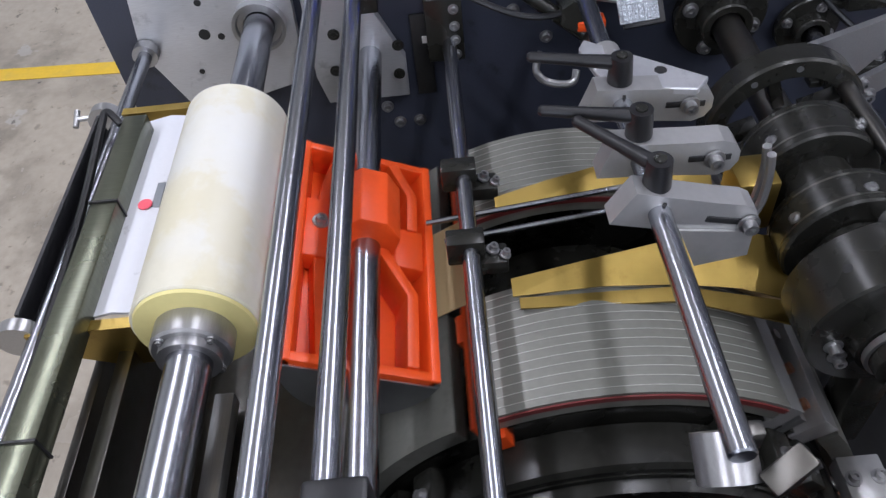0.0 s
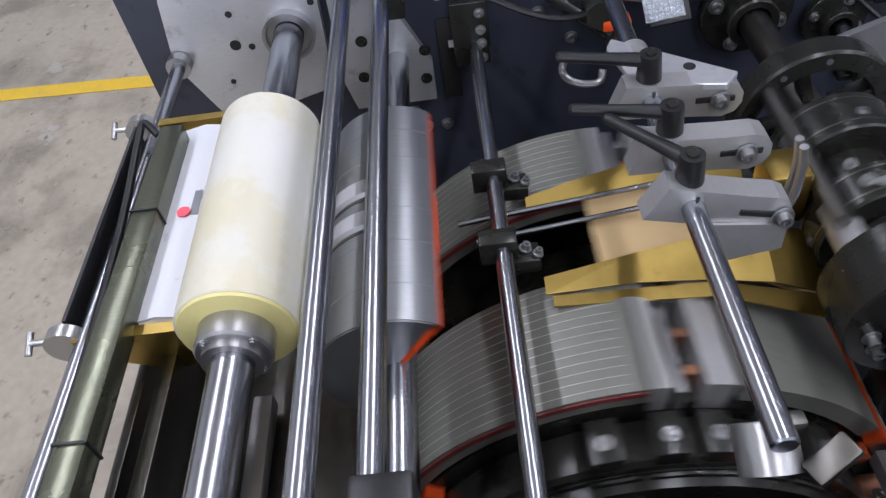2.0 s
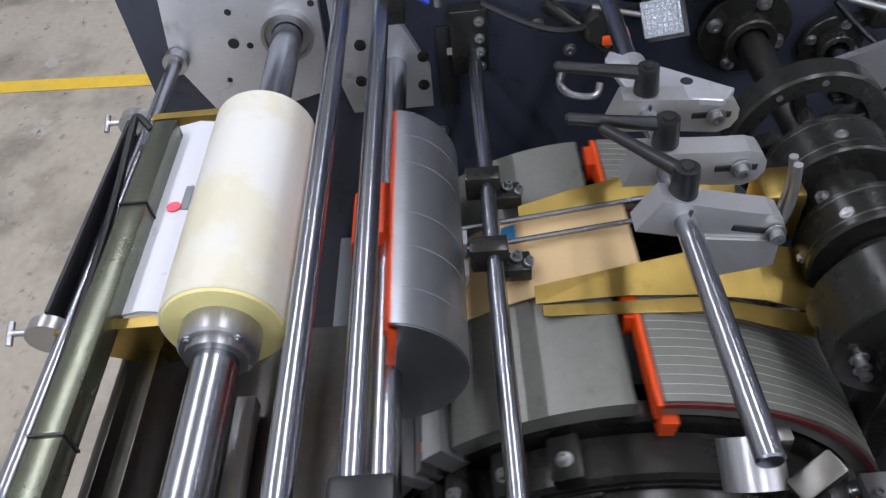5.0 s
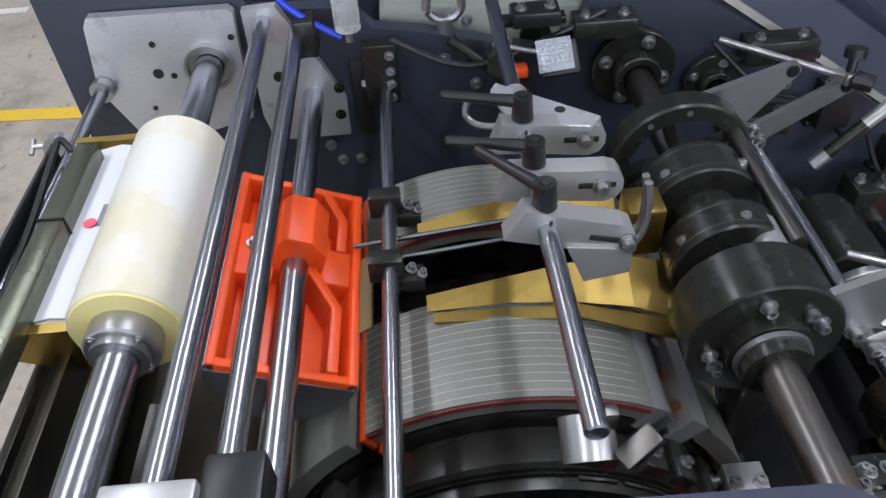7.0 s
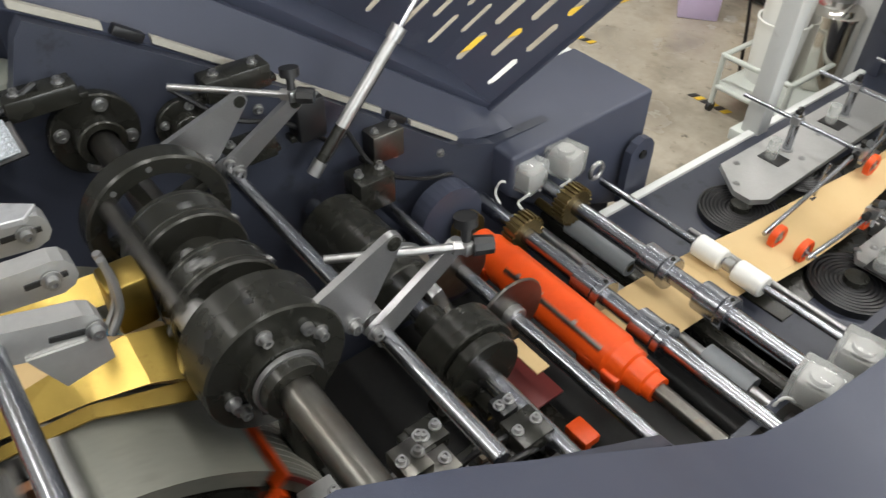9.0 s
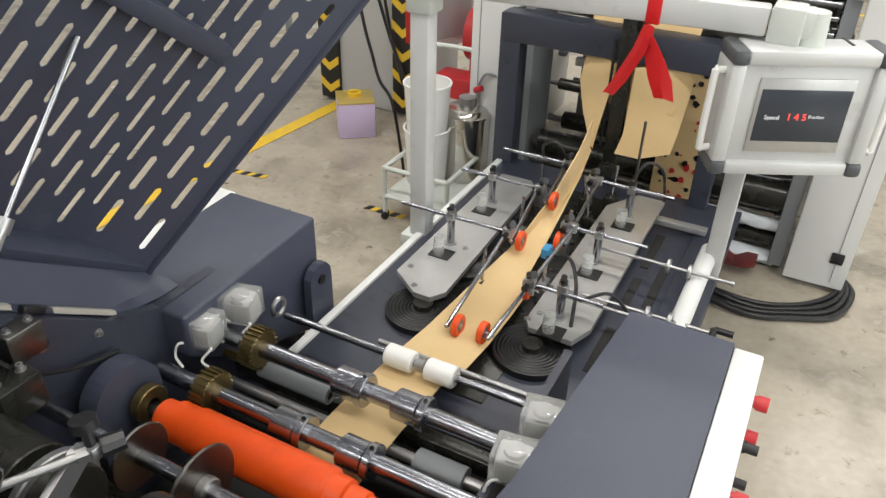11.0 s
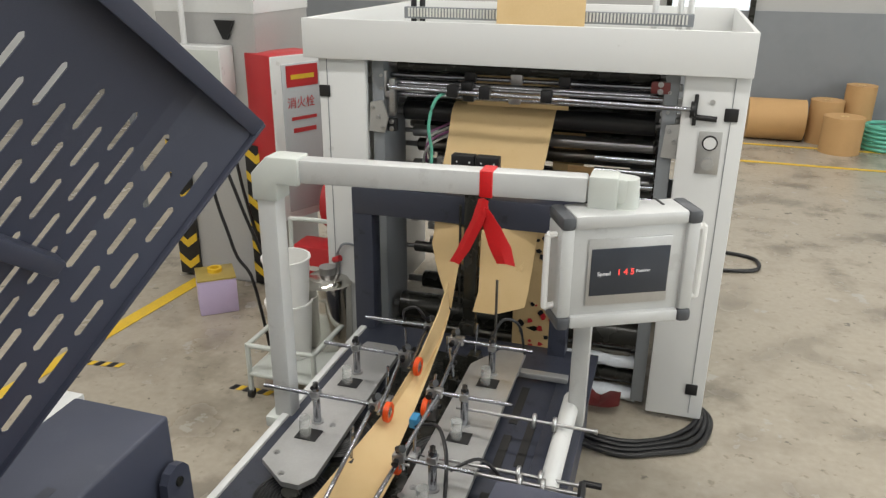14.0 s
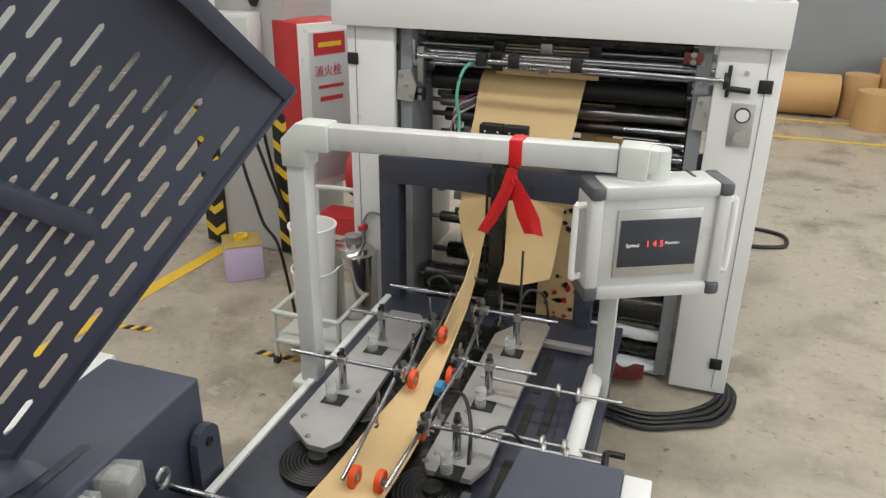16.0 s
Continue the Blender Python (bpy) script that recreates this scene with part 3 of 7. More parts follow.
for y, z, wy, wz, mt in ((0.60, 1.30, 0.12, 0.04, BLACK), (0.95, 1.22, 0.14, 0.05, BLACK), (1.10, 1.08, 0.07, 0.10, PLASTIC), (1.30, 0.93, 0.09, 0.08, DSTEEL), (0.95, 1.05, 0.12, 0.05, BLACK), (0.47, 1.33, 0.09, 0.03, PLASTIC)):
    br = thing("mounting_bracket", "dark steel mounting block with socket bolts on the side frame", "bracket", (-1.055, y, z), "blocks on the side frame")
    part("block", boxes(((0, 0, 0), (0.055, wy, wz)), bevel=0.005), mt, br)
    part("foot", boxes(((-0.012, 0, -wz * 0.5), (0.03, wy * 1.3, 0.014)), bevel=0.002), BLACK, br)
    for s in (-0.3, 0.3):
        bm = B()
        capbolt(bm, (0.004, s * wy, wz / 2), (0, 0, 1), 0.007, 0.008)
        part("bolt", bm, STEEL, br)
for k, pts in enumerate(([(-1.06, 0.20, 1.30), (-1.03, 0.34, 1.25), (-1.04, 0.50, 1.29), (-1.05, 0.60, 1.33)], [(-1.06, 0.82, 1.24), (-1.03, 0.92, 1.15), (-1.04, 1.04, 1.09), (-1.05, 1.16, 0.98)], [(-1.06, 1.20, 1.0), (-1.02, 1.26, 0.88), (-1.04, 1.40, 0.78), (-1.05, 1.52, 0.74)])):
    bm = B()
    sweep_tube(bm, bend(pts), 0.006)
    tagged(part("oil_hose", bm, PLASTIC), "thin black oil hose along the side frame", "hose", "oil hoses")

NEARS = [(-0.62, -0.09, 1.37), (0.60, -0.09, 1.335), (0.75, -0.08, 1.24), (1.20, -0.04, 0.92), (1.42, 0.0, 0.80), (1.60, 0.025, 0.79), (2.26, 0.079, 0.795)]
frame_near = thing("side_cover", "dark navy sheet steel side cover of the bag machine", "machine cover", group="side frames")
bm = B()
sheet(bm, [[(x, y, z), (x + 0.02, y, z + 0.003), (0.20, y, z + 0.003), (0.352, y, z)] for y, x, z in NEARS], 0.006)
part("top", bm, NAVY, frame_near)
bm = B()
prism(bm, [(-0.085, y, z - 0.02) for y, x, z in NEARS[:4]] + [(-0.085, 1.42, 0.6), (-0.085, 2.26, 0.6), (-0.085, 2.26, 0.1), (-0.085, -0.3, 0.1)], (0.025, 0, 0), 0)
part("inner_plate", bm, NAVY2, frame_near, smooth=False)
bm = B()
prism(bm, [(0.345, 2.26, 0.10), (0.345, 2.26, 0.787), (0.345, 1.60, 0.782), (0.345, 1.42, 0.79), (0.345, 1.20, 0.91), (0.345, 0.75, 1.23), (0.345, -0.6, 1.36), (0.345, -0.6, 0.1)], (0.008, 0, 0), 0)
part("side_plate", bm, NAVY, frame_near, smooth=False)
part("end_plate", boxes(((0.22, 2.262, 0.44), (0.27, 0.008, 0.68))), NAVY, frame_near, smooth=False)
ctrl = thing("control_panel", "white control panel with red and black push buttons", "control panel", (0.36, 1.75, 0.0))
part("panel", boxes(((0.031, -0.02, 0.50), (0.074, 1.06, 0.575)), bevel=0.006), WHITE, ctrl)
for k in range(6):
    for z in (0.70, 0.58):
        y = -0.42 + k * 0.17
        hot = (k + int(z * 10)) % 2 == 0
        bm = B()
        cyl(bm, (0.066, y, z), (0.080, y, z), 0.016, 20)
        cyl(bm, (0.080, y, z), (0.108, y, z), 0.013 if not hot else 0.02, 20)
        part("button", bm, RED if hot else PLASTIC, ctrl)

bed = thing("machine_bed", "near-black inner bed of the machine under the drum", "machine bed")
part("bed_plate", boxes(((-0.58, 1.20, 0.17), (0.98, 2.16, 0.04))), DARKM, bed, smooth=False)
part("cross_beam", boxes(((-0.58, 0.80, 0.55), (0.98, 0.05, 0.16)), bevel=0.004), BLACK, bed)
part("cross_beam", boxes(((-0.58, 1.35, 0.38), (0.98, 0.06, 0.10)), bevel=0.004), BLACK, bed)
part("cross_beam", boxes(((-0.58, 1.95, 0.36), (0.98, 0.05, 0.06)), bevel=0.004), BLACK, bed)
part("cross_beam", boxes(((-0.58, -0.12, 0.72), (0.98, 0.06, 0.06)), bevel=0.004), GREY, bed)
part("cross_beam", boxes(((-0.58, -0.02, 0.45), (0.98, 0.05, 0.10)), bevel=0.004), BLACK, bed)
part("maroon_guard", boxes(((-0.527, 1.331, 0.49), (0.17, 0.13, 0.008)), bevel=0.002), MAROON, bed, "maroon painted guard plate")
part("guide_plate", boxes(((-0.325, 1.338, 0.50), (0.07, 0.05, 0.03)), bevel=0.006), ORANGE, bed, "orange painted bracket")
part("guide_leg", boxes(((-0.325, 1.338, 0.36), (0.05, 0.03, 0.26)), bevel=0.004), ORANGE, bed, "orange painted bracket")
part("paper_strip", boxes(((-0.520, 1.334, 0.595), (0.11, 0.04, 0.004))), KRAFT, bed, "strip of kraft paper", False)
part("guide_plate", boxes(((-0.30, 1.12, 0.52), (0.05, 0.10, 0.04)), bevel=0.006), BRASS, bed)
for k in range(7):
    random.seed(20 + k)
    part("valve_block", boxes(((random.uniform(-0.5, -0.2), random.uniform(0.84, 1.1), random.uniform(0.62, 0.78)), (0.05, 0.04, 0.03)), bevel=0.004), BLACK, bed)

# fittings between the drum and the near side
random.seed(31)
for k in range(34):
    x, y, z = random.uniform(-0.30, -0.12), random.uniform(0.56, 1.05), random.uniform(0.70, 0.98)
    fit_ = thing("machine_fitting", random.choice(("black steel bracket with a socket bolt beside the drum", "small black steel block beside the drum")), "bracket", (x, y, z), "brackets by the drum")
    w = (random.uniform(0.03, 0.07), random.uniform(0.03, 0.09), random.uniform(0.015, 0.04))
    part("block", boxes(((0, 0, 0), w), bevel=0.003), random.choice((BLACK, BLACK, PLASTIC, DSTEEL, STEEL, ALUM, COPPER)), fit_)
    part("leg", boxes(((0, 0, -0.12), (0.016, 0.016, 0.22))), BLACK, fit_, smooth=False)
    for s in (-1, 1):
        bm = B()
        capbolt(bm, (0, s * w[1] * 0.3, w[2] / 2), (0, 0, 1), 0.007, 0.009)
        part("bolt", bm, STEEL, fit_)
for k, (x, y, z) in enumerate(((-0.20, 0.60, 0.90), (-0.16, 0.72, 0.86), (-0.24, 0.86, 0.80), (-0.14, 0.50, 0.95))):
    tabs = thing("orange_stop", "small orange painted metal stop beside the drum", "stop", (x, y, z), "orange stops")
    part("tab", boxes(((0, 0, 0), (0.05, 0.035, 0.02)), bevel=0.004), ORANGE, tabs)
    part("leg", boxes(((0, 0, -0.12), (0.014, 0.014, 0.22))), BLACK, tabs, smooth=False)
for k in range(5):
    bm = B()
    x, y = random.uniform(-0.30, -0.14), random.uniform(0.6, 0.9)
    sweep_tube(bm, bend([(x, y, 0.70), (x + 0.03, y + 0.05, 0.86), (x + 0.05, y + 0.12, 0.90), (x + 0.02, y + 0.2, 0.80), (x, y + 0.24, 0.66)]), 0.006)
    tagged(part("air_hose", bm, PLASTIC), "thin black air hose beside the drum", "hose", "air hoses")

# far cover box with its bearing lug
cover = thing("cover_box", "navy sheet steel cover box at the end of the machine", "machine cover")
bm = B()
prism(bm, [(-1.0, 1.70, 0.60), (-1.0, 1.70, 0.74), (-1.0, 2.31, 0.757), (-1.0, 2.31, 0.30), (-1.0, 1.9, 0.45)], (-0.36, 0, 0), 0)
bmesh.ops.bevel(bm, geom=bm.edges[:], offset=0.012, segments=3, affect="EDGES", profile=0.5)
part("shell", bm, NAVY, cover)
bm = B()
prism(bm, [(-0.985, 2.20, 0.36), (-0.985, 2.20, 0.53)] + [(-0.985, 2.26 + 0.06 * math.cos(a), 0.55 + 0.06 * math.sin(a)) for a in (2.8, 2.2, 1.6, 1.0, 0.4, -0.2)] + [(-0.985, 2.32, 0.36)], (0.03, 0, 0), 0)
part("lug", bm, NAVY, cover, smooth=False)
part("pin", rod((-0.956, 2.26, 0.55), (-0.950, 2.26, 0.55), 0.017), BLACK, cover)


side_cab = thing("side_cabinet", "narrow white steel cabinet behind the navy cover box", "cabinet", (-1.59, 2.24, 0.0))
part("body", boxes(((0, 0, 0.30), (0.085, 0.58, 0.60)), bevel=0.006), WHITE, side_cab)
part("plinth", boxes(((0, 0, 0.02), (0.075, 0.56, 0.04))), GREY, side_cab, smooth=False)


# ---- raised slotted lid ----
def lid():
    sl, al = radians(36), radians(64)
    h = Vector((0, -math.cos(sl), math.sin(sl)))
    n0 = Vector((0, math.sin(sl), math.cos(sl)))
    e2 = Vector((math.cos(al), 0, 0)) + n0 * math.sin(al)
    nn = h.cross(e2)
    low = Vector((-1.2, 1.61, 0.9)) - 0.2 * h
    ob = thing("slotted_hood", "raised navy steel machine lid with rows of long slots", "machine lid")
    ob.matrix_basis = Matrix.Translation(low) @ Matrix((h, e2, nn)).transposed().to_4x4()
    ln, hi = 1.85, 1.25
    cols = []
    s = 0.055
    while s < ln - 0.06:
        cols.append(s)
        s += 0.060
    bm = B()

    def shape(a, b, c, d):
        prism(bm, [(a, b, 0), (c, b, 0), (c, d, 0), (a, d, 0)], (0, 0, 0.003), 2)

    sw, sl_, gap = 0.0175, 0.116, 0.150
    last = 0.0
    for i, c in enumerate(cols):
        shape(last, 0.02, c - sw / 2, hi - 0.02)
        u = 0.06 + (0.075 if i % 2 else 0.0)
        prev = 0.02
        while u + sl_ < hi - 0.12:
            shape(c - sw / 2, prev, c + sw / 2, u)
            for end, sg in ((u, 1), (u + sl_, -1)):
                for side in (-1, 1):
                    prism(bm, [(c + side * sw / 2, end, 0), (c + side * sw / 2, end + sg * sw / 2, 0), (c + side * sw * 0.2, end + sg * sw * 0.12, 0), (c, end, 0)], (0, 0, 0.003), 2)
            prev = u + sl_
            u += gap
        shape(c - sw / 2, prev, c + sw / 2, hi - 0.02)
        last = c + sw / 2
    shape(last, 0.02, ln, hi - 0.02)
    for v in bm.verts:
        v.co.z += min(v.co.x, 0.20) * 0.42
    part("panel", bm, NAVY, ob, smooth=False)
    part("rim", boxes(((ln / 2, hi, 0.042), (ln, 0.006, 0.095))), NAVY, ob, smooth=False)
    part("rim_lip", boxes(((ln / 2, hi - 0.020, -0.006), (ln, 0.046, 0.006)), bevel=0.002), NAVY, ob)
    part("rim", boxes(((0.0, hi / 2, 0.004), (0.012, hi, 0.035)), bevel=0.003), NAVY, ob)
    part("rim", boxes(((ln / 2, 0.0, 0.05), (ln, 0.04, 0.10)), bevel=0.004), NAVY, ob)
    part("fold", boxes(((0.86, hi / 2, 0.070), (0.03, hi - 0.04, 0.026)), bevel=0.008), NAVY, ob)
    part("stiffener", boxes(((0.46, 0.66, 0.055), (0.46, 0.05, 0.05)), bevel=0.008), NAVY, ob)
    part("hinge", boxes(((0.35, -0.03, 0.0), (0.07, 0.04, 0.03)), bevel=0.004), PLASTIC, ob)
    part("hinge", boxes(((1.1, -0.03, 0.0), (0.07, 0.04, 0.03)), bevel=0.004), PLASTIC, ob)


lid()
gas = thing("gas_spring", "chrome gas spring with a black sleeve that holds up the lid", "gas spring")
GF, GT = Vector((-1.018, 1.097, 0.968)), Vector((-1.028, 1.326, 1.218))
part("tube", rod(GF + (GT - GF) * 0.30, GT, 0.0145), ALUM, gas)
part("lower_tube", rod(GF, GF + (GT - GF) * 0.30, 0.0135), BLACK, gas)
part("rod", rod(GT, GT + (GT - GF) * 1.25, 0.007), CHROME, gas)
part("sleeve", rod(GF + Vector((0.004, 0.020, 0.004)), GF + Vector((0.004, 0.020, 0.004)) + (GT - GF) * 0.8, 0.006), PLASTIC, gas)
part("head", rod(GT - (GT - GF) * 0.04, GT + (GT - GF) * 0.06, 0.019), STEEL, gas)
part("foot", rod(GF - (GT - GF) * 0.08, GF + (GT - GF) * 0.03, 0.017), STEEL, gas)


# ---- printing end of the machine ----
plate = thing("bearing_plate", "milled aluminium bearing plate bolted to the side frame", "bearing plate", group="bearing plates")
bm = B()
prism(bm, [(-1.075, -0.345, 1.375), (-1.075, -0.335, 1.392), (-1.075, -0.085, 1.389), (-1.075, -0.076, 1.38), (-1.075, -0.088, 1.16), (-1.075, -0.20, 1.13), (-1.075, -0.31, 1.13), (-1.075, -0.364, 1.25)], (0.022, 0, 0), 0)
part("plate", bm, ALU, plate, smooth=False)
for y, z, r in ((-0.242, 1.273, 0.010), (-0.214, 1.266, 0.006), (-0.235, 1.333, 0.006), (-0.09, 1.335, 0.006), (-0.27, 1.20, 0.005)):
    part("hole", rod((-1.0535, y, z), (-1.0515, y, z), r), DARKM, plate)
turned("bushing", [(0.0, 0.028), (0.0, 0.046), (0.018, 0.046), (0.018, 0.040), (0.010, 0.038), (0.010, 0.028)], STEEL, plate, -1.053, yc=-0.141, zc=1.283)
plate2 = thing("bearing_plate", "milled aluminium bearing plate with a sloping edge on the side frame", "bearing plate", group="bearing plates")
bm = B()
prism(bm, [(-1.075, -0.062, 1.382), (-1.075, 0.0, 1.385), (-1.075, 0.065, 1.26), (-1.075, 0.10, 1.18), (-1.075, 0.098, 1.10), (-1.075, -0.055, 1.10), (-1.075, -0.068, 1.16)], (0.020, 0, 0), 0)
part("plate", bm, ALU, plate2, smooth=False)
for y, z in ((-0.02, 1.245), (0.03, 1.20), (0.09, 1.21), (0.085, 1.15), (-0.03, 1.17), (0.03, 1.29)):
    bm = B()
    capbolt(bm, (-1.055, y, z), (1, 0, 0), 0.007, 0.004)
    part("bolt", bm, BLACK, plate2)
part("end_block", boxes(((-1.03, 0.05, 1.34), (0.05, 0.04, 0.07)), bevel=0.004), BLACK, plate2)


def shaft(y, z, r, x0, x1, label="polished steel shaft across the machine", mat=CHROME):
    ob = thing("steel_shaft", label, "shaft", (0, y, z), "shafts across the machine")
    bm = B()
    lathe(bm, [(x0, 0.0004), (x0, r - 0.002), (x0 + 0.002, r), (x1 - 0.002, r), (x1, r - 0.002), (x1, 0.0004)], seg=28)
    part("bar", bm, mat, ob)
    return ob


sb = shaft(-0.027, 1.358, 0.014, -1.055, -0.10)
part("end_clamp", boxes(((-0.115, 0, -0.01), (0.03, 0.09, 0.06)), bevel=0.004), ALUM, sb)
sc = shaft(0.034, 1.343, 0.014, -1.055, -0.10)
part("end_block", boxes(((-0.135, 0.012, -0.005), (0.055, 0.06, 0.055)), bevel=0.006), PLASTIC, sc)
sz = shaft(-0.350, 1.255, 0.012, -1.06, -0.09)
part("collar", rod((-1.05, 0, 0), (-1.03, 0, 0), 0.022), STEEL, sz)
se = shaft(0.182, 1.206, 0.0125, -1.06, -0.09)
for x in (-0.70, -0.555):
    part("slide_block", boxes(((x, -0.006, 0.0), (0.030, 0.052, 0.042)), bevel=0.003), BLACK, se)
    part("slide_block", boxes(((x + 0.004, 0.030, -0.026), (0.036, 0.040, 0.024)), bevel=0.003), BLACK, se)
    bm = B()
    capbolt(bm, (x, 0.030, -0.012), (0, 0.3, 1), 0.006)
    capbolt(bm, (x + 0.012, 0.046, -0.012), (0, 0.3, 1), 0.005)
    part("bolt", bm, STEEL, se)
for y0, x0, x1 in ((-0.03, -0.640, -0.650), (-0.005, -0.600, -0.612)):
    part("guide_rod", rod((x0, y0 - 0.03, -0.035), (x1, y0 + 0.26, -0.01), 0.0042), CHROME, se, "thin bright guide rod")
strip = thing("bolted_strip", "black steel strip with four socket bolts on the side frame", "bracket", (-1.06, 0.19, 1.23))
part("strip", boxes(((0, -0.014, 0.004), (0.03, 0.066, 0.125)), bevel=0.003), BLACK, strip)
for z in (-0.045, -0.015, 0.012, 0.045):
    bm = B()
    capbolt(bm, (0.015, 0.004, z), (1, 0, 0), 0.006, 0.006)
    part("bolt", bm, STEEL, strip)

# cream roller
roller = thing("cream_roller", "cream rubber covered printing roller on a thick steel shaft", "roller", (0, -0.141, 1.283))
turned("shaft", [(-1.06, 0.0004), (-1.06, 0.026), (-0.09, 0.026), (-0.09, 0.0004)], CHROME, roller, seg=36)
turned("cover", [(-0.775, 0.05), (-0.775, 0.070), (-0.770, 0.0745), (-0.402, 0.0745), (-0.400, 0.0725), (-0.400, 0.05)], CREAM, roller, seg=64)
turned("rubber_edge", [(-0.4012, 0.045), (-0.4012, 0.0715), (-0.396, 0.0695), (-0.394, 0.045)], RUBBER, roller, 0.0, "yellow rubber edge", seg=64)
turned("collar", [(-0.396, 0.02), (-0.396, 0.046), (-0.366, 0.046), (-0.363, 0.043), (-0.363, 0.02)], STEEL, roller, seg=48)
turned("nut", [(-0.364, 0.02), (-0.364, 0.036), (-0.352, 0.036), (-0.352, 0.02)], STEEL, roller, seg=48)
for a in (40, 130, 220, 310):
    bm = B()
    capbolt(bm, (-0.363, 0.0395 * math.cos(radians(a)), 0.0395 * math.sin(radians(a))), (1, 0, 0), 0.0035, 0.003)
    part("bolt", bm, STEEL, roller)

tray = thing("drip_tray", "brown stained steel drip tray under the printing roller", "tray")
part("pan", boxes(((-0.33, -0.130, 0.99), (0.58, 0.25, 0.008)), bevel=0.002), DSTEEL, tray)
for y in (-0.258, -0.002):
    part("lip", boxes(((-0.33, y, 1.005), (0.58, 0.006, 0.04)), bevel=0.001), DSTEEL, tray)
part("strut", boxes(((-0.26, -0.20, 0.80), (0.03, 0.03, 0.38))), BLACK, tray, smooth=False)
part("side_rail", boxes(((-0.26, -0.195, 1.02), (0.42, 0.03, 0.03)), bevel=0.003), STEEL, tray)
part("yellow_block", boxes(((-0.22, -0.045, 1.02), (0.05, 0.02, 0.03)), bevel=0.003), CREAM, tray)

# doctor blade unit beside the roller
dr = thing("ink_chamber", "ink chamber with white sheet and brass end plates", "ink unit")
bm = B()
sheet(bm, [[(x, -0.300, 1.258), (x, -0.26, 1.266), (x, -0.236, 1.262), (x, -0.218, 1.25)] for x in (-0.835, -0.74, -0.65, -0.55, -0.448)], 0.004)
part("white_sheet", bm, SHEET, dr, "white plastic sheet with a pink ink spot")
part("ink_spot", rod((-0.634, -0.258, 1.2685), (-0.634, -0.258, 1.2702), 0.010, 14), INK, dr)
part("square_bar", boxes(((-0.46, -0.302, 1.275), (0.70, 0.036, 0.036)), bevel=0.002), OLIVEREFL, dr, "steel bar with a dark greenish reflection in its colour")
part("channel", boxes(((-0.645, -0.348, 1.240), (0.39, 0.056, 0.006)), ((-0.645, -0.374, 1.258), (0.39, 0.005, 0.04))), PLASTIC, dr, smooth=False)
part("blade_holder", boxes(((-0.61, -0.234, 1.235), (0.36, 0.03, 0.02)), bevel=0.002), BRASS, dr)
part("blade", boxes(((-0.60, -0.2205, 1.274), (0.30, 0.007, 0.014)), bevel=0.001), BRASS, dr, "thin brass doctor blade")
part("ink_smear", boxes(((-0.655, -0.2445, 1.2655), (0.05, 0.012, 0.002)), bevel=0.0008), GREY, dr, "dried dark ink smear")
for x, s in ((-0.868, 0), (-0.440, 1)):
    bm = B()
    prism(bm, [(x, -0.362, 1.235), (x, -0.362, 1.266), (x, -0.225, 1.266), (x, -0.192, 1.225), (x, -0.185, 1.195), (x, -0.265, 1.19)], (0.016, 0, 0), 0)
    part("end_plate", bm, BRASS, dr, "brass end plate", False)
    part("holder", rod((x - 0.006, -0.377, 1.25), (x + 0.012, -0.377, 1.25), 0.028, 24), STEEL, dr)
    bm = B()
    cyl(bm, (x + 0.004, -0.40, 1.258), (x + 0.004, -0.425, 1.258), 0.0045, 12)
    cyl(bm, (x - 0.010, -0.424, 1.264), (x + 0.018, -0.424, 1.252), 0.0045, 12)
    part("thumb_screw", bm, STEEL, dr)
bm = B()
sweep_tube(bm, bend([(-0.80, -0.325, 1.285), (-0.815, -0.345, 1.30), (-0.78, -0.350, 1.29), (-0.6, -0.345, 1.268), (-0.3, -0.335, 1.262), (-0.12, -0.33, 1.262)]), 0.006)
part("cable_sleeve", bm, PLASTIC, dr)
for x in (-0.620, -0.265):
    part("cable_tie", boxes(((x, -0.302, 1.2765), (0.003, 0.040, 0.040))), PLASTIC, dr, smooth=False)
part("support", boxes(((-0.25, -0.255, 1.17), (0.42, 0.020, 0.10)), bevel=0.003), DSTEEL, dr)
part("support", boxes(((-0.25, -0.310, 1.11), (0.42, 0.014, 0.14)), bevel=0.003), DSTEEL, dr)

# cutter with orange holder
rotor = thing("rotating_cutter", "half steel half orange rotating cutter drum on its shaft", "cutter drum", (0.036, 0.037, 1.194))
turned("shaft", [(-1.10, 0.0004), (-1.10, 0.021), (-0.126, 0.021), (-0.126, 0.0004)], CHROME, rotor, seg=28)
X0, X1, RR = -0.815, -0.415, 0.103
bm = B()
lathe(bm, [(X0, RR - 0.010), (X0, RR), (X1, RR), (X1, RR - 0.010)], seg=40, sweep=(91.5, 268.5))
part("shell", bm, SHELL, rotor, "bright steel half shell")
for x in (-0.76, -0.70, -0.60, -0.54, -0.47):
    bm = B()
    lathe(bm, [(x - 0.0006, RR - 0.002), (x - 0.0006, RR + 0.0004), (x + 0.0006, RR + 0.0004), (x + 0.0006, RR - 0.002)], seg=26, sweep=(96, 264))
    part("seam", bm, GREY, rotor)
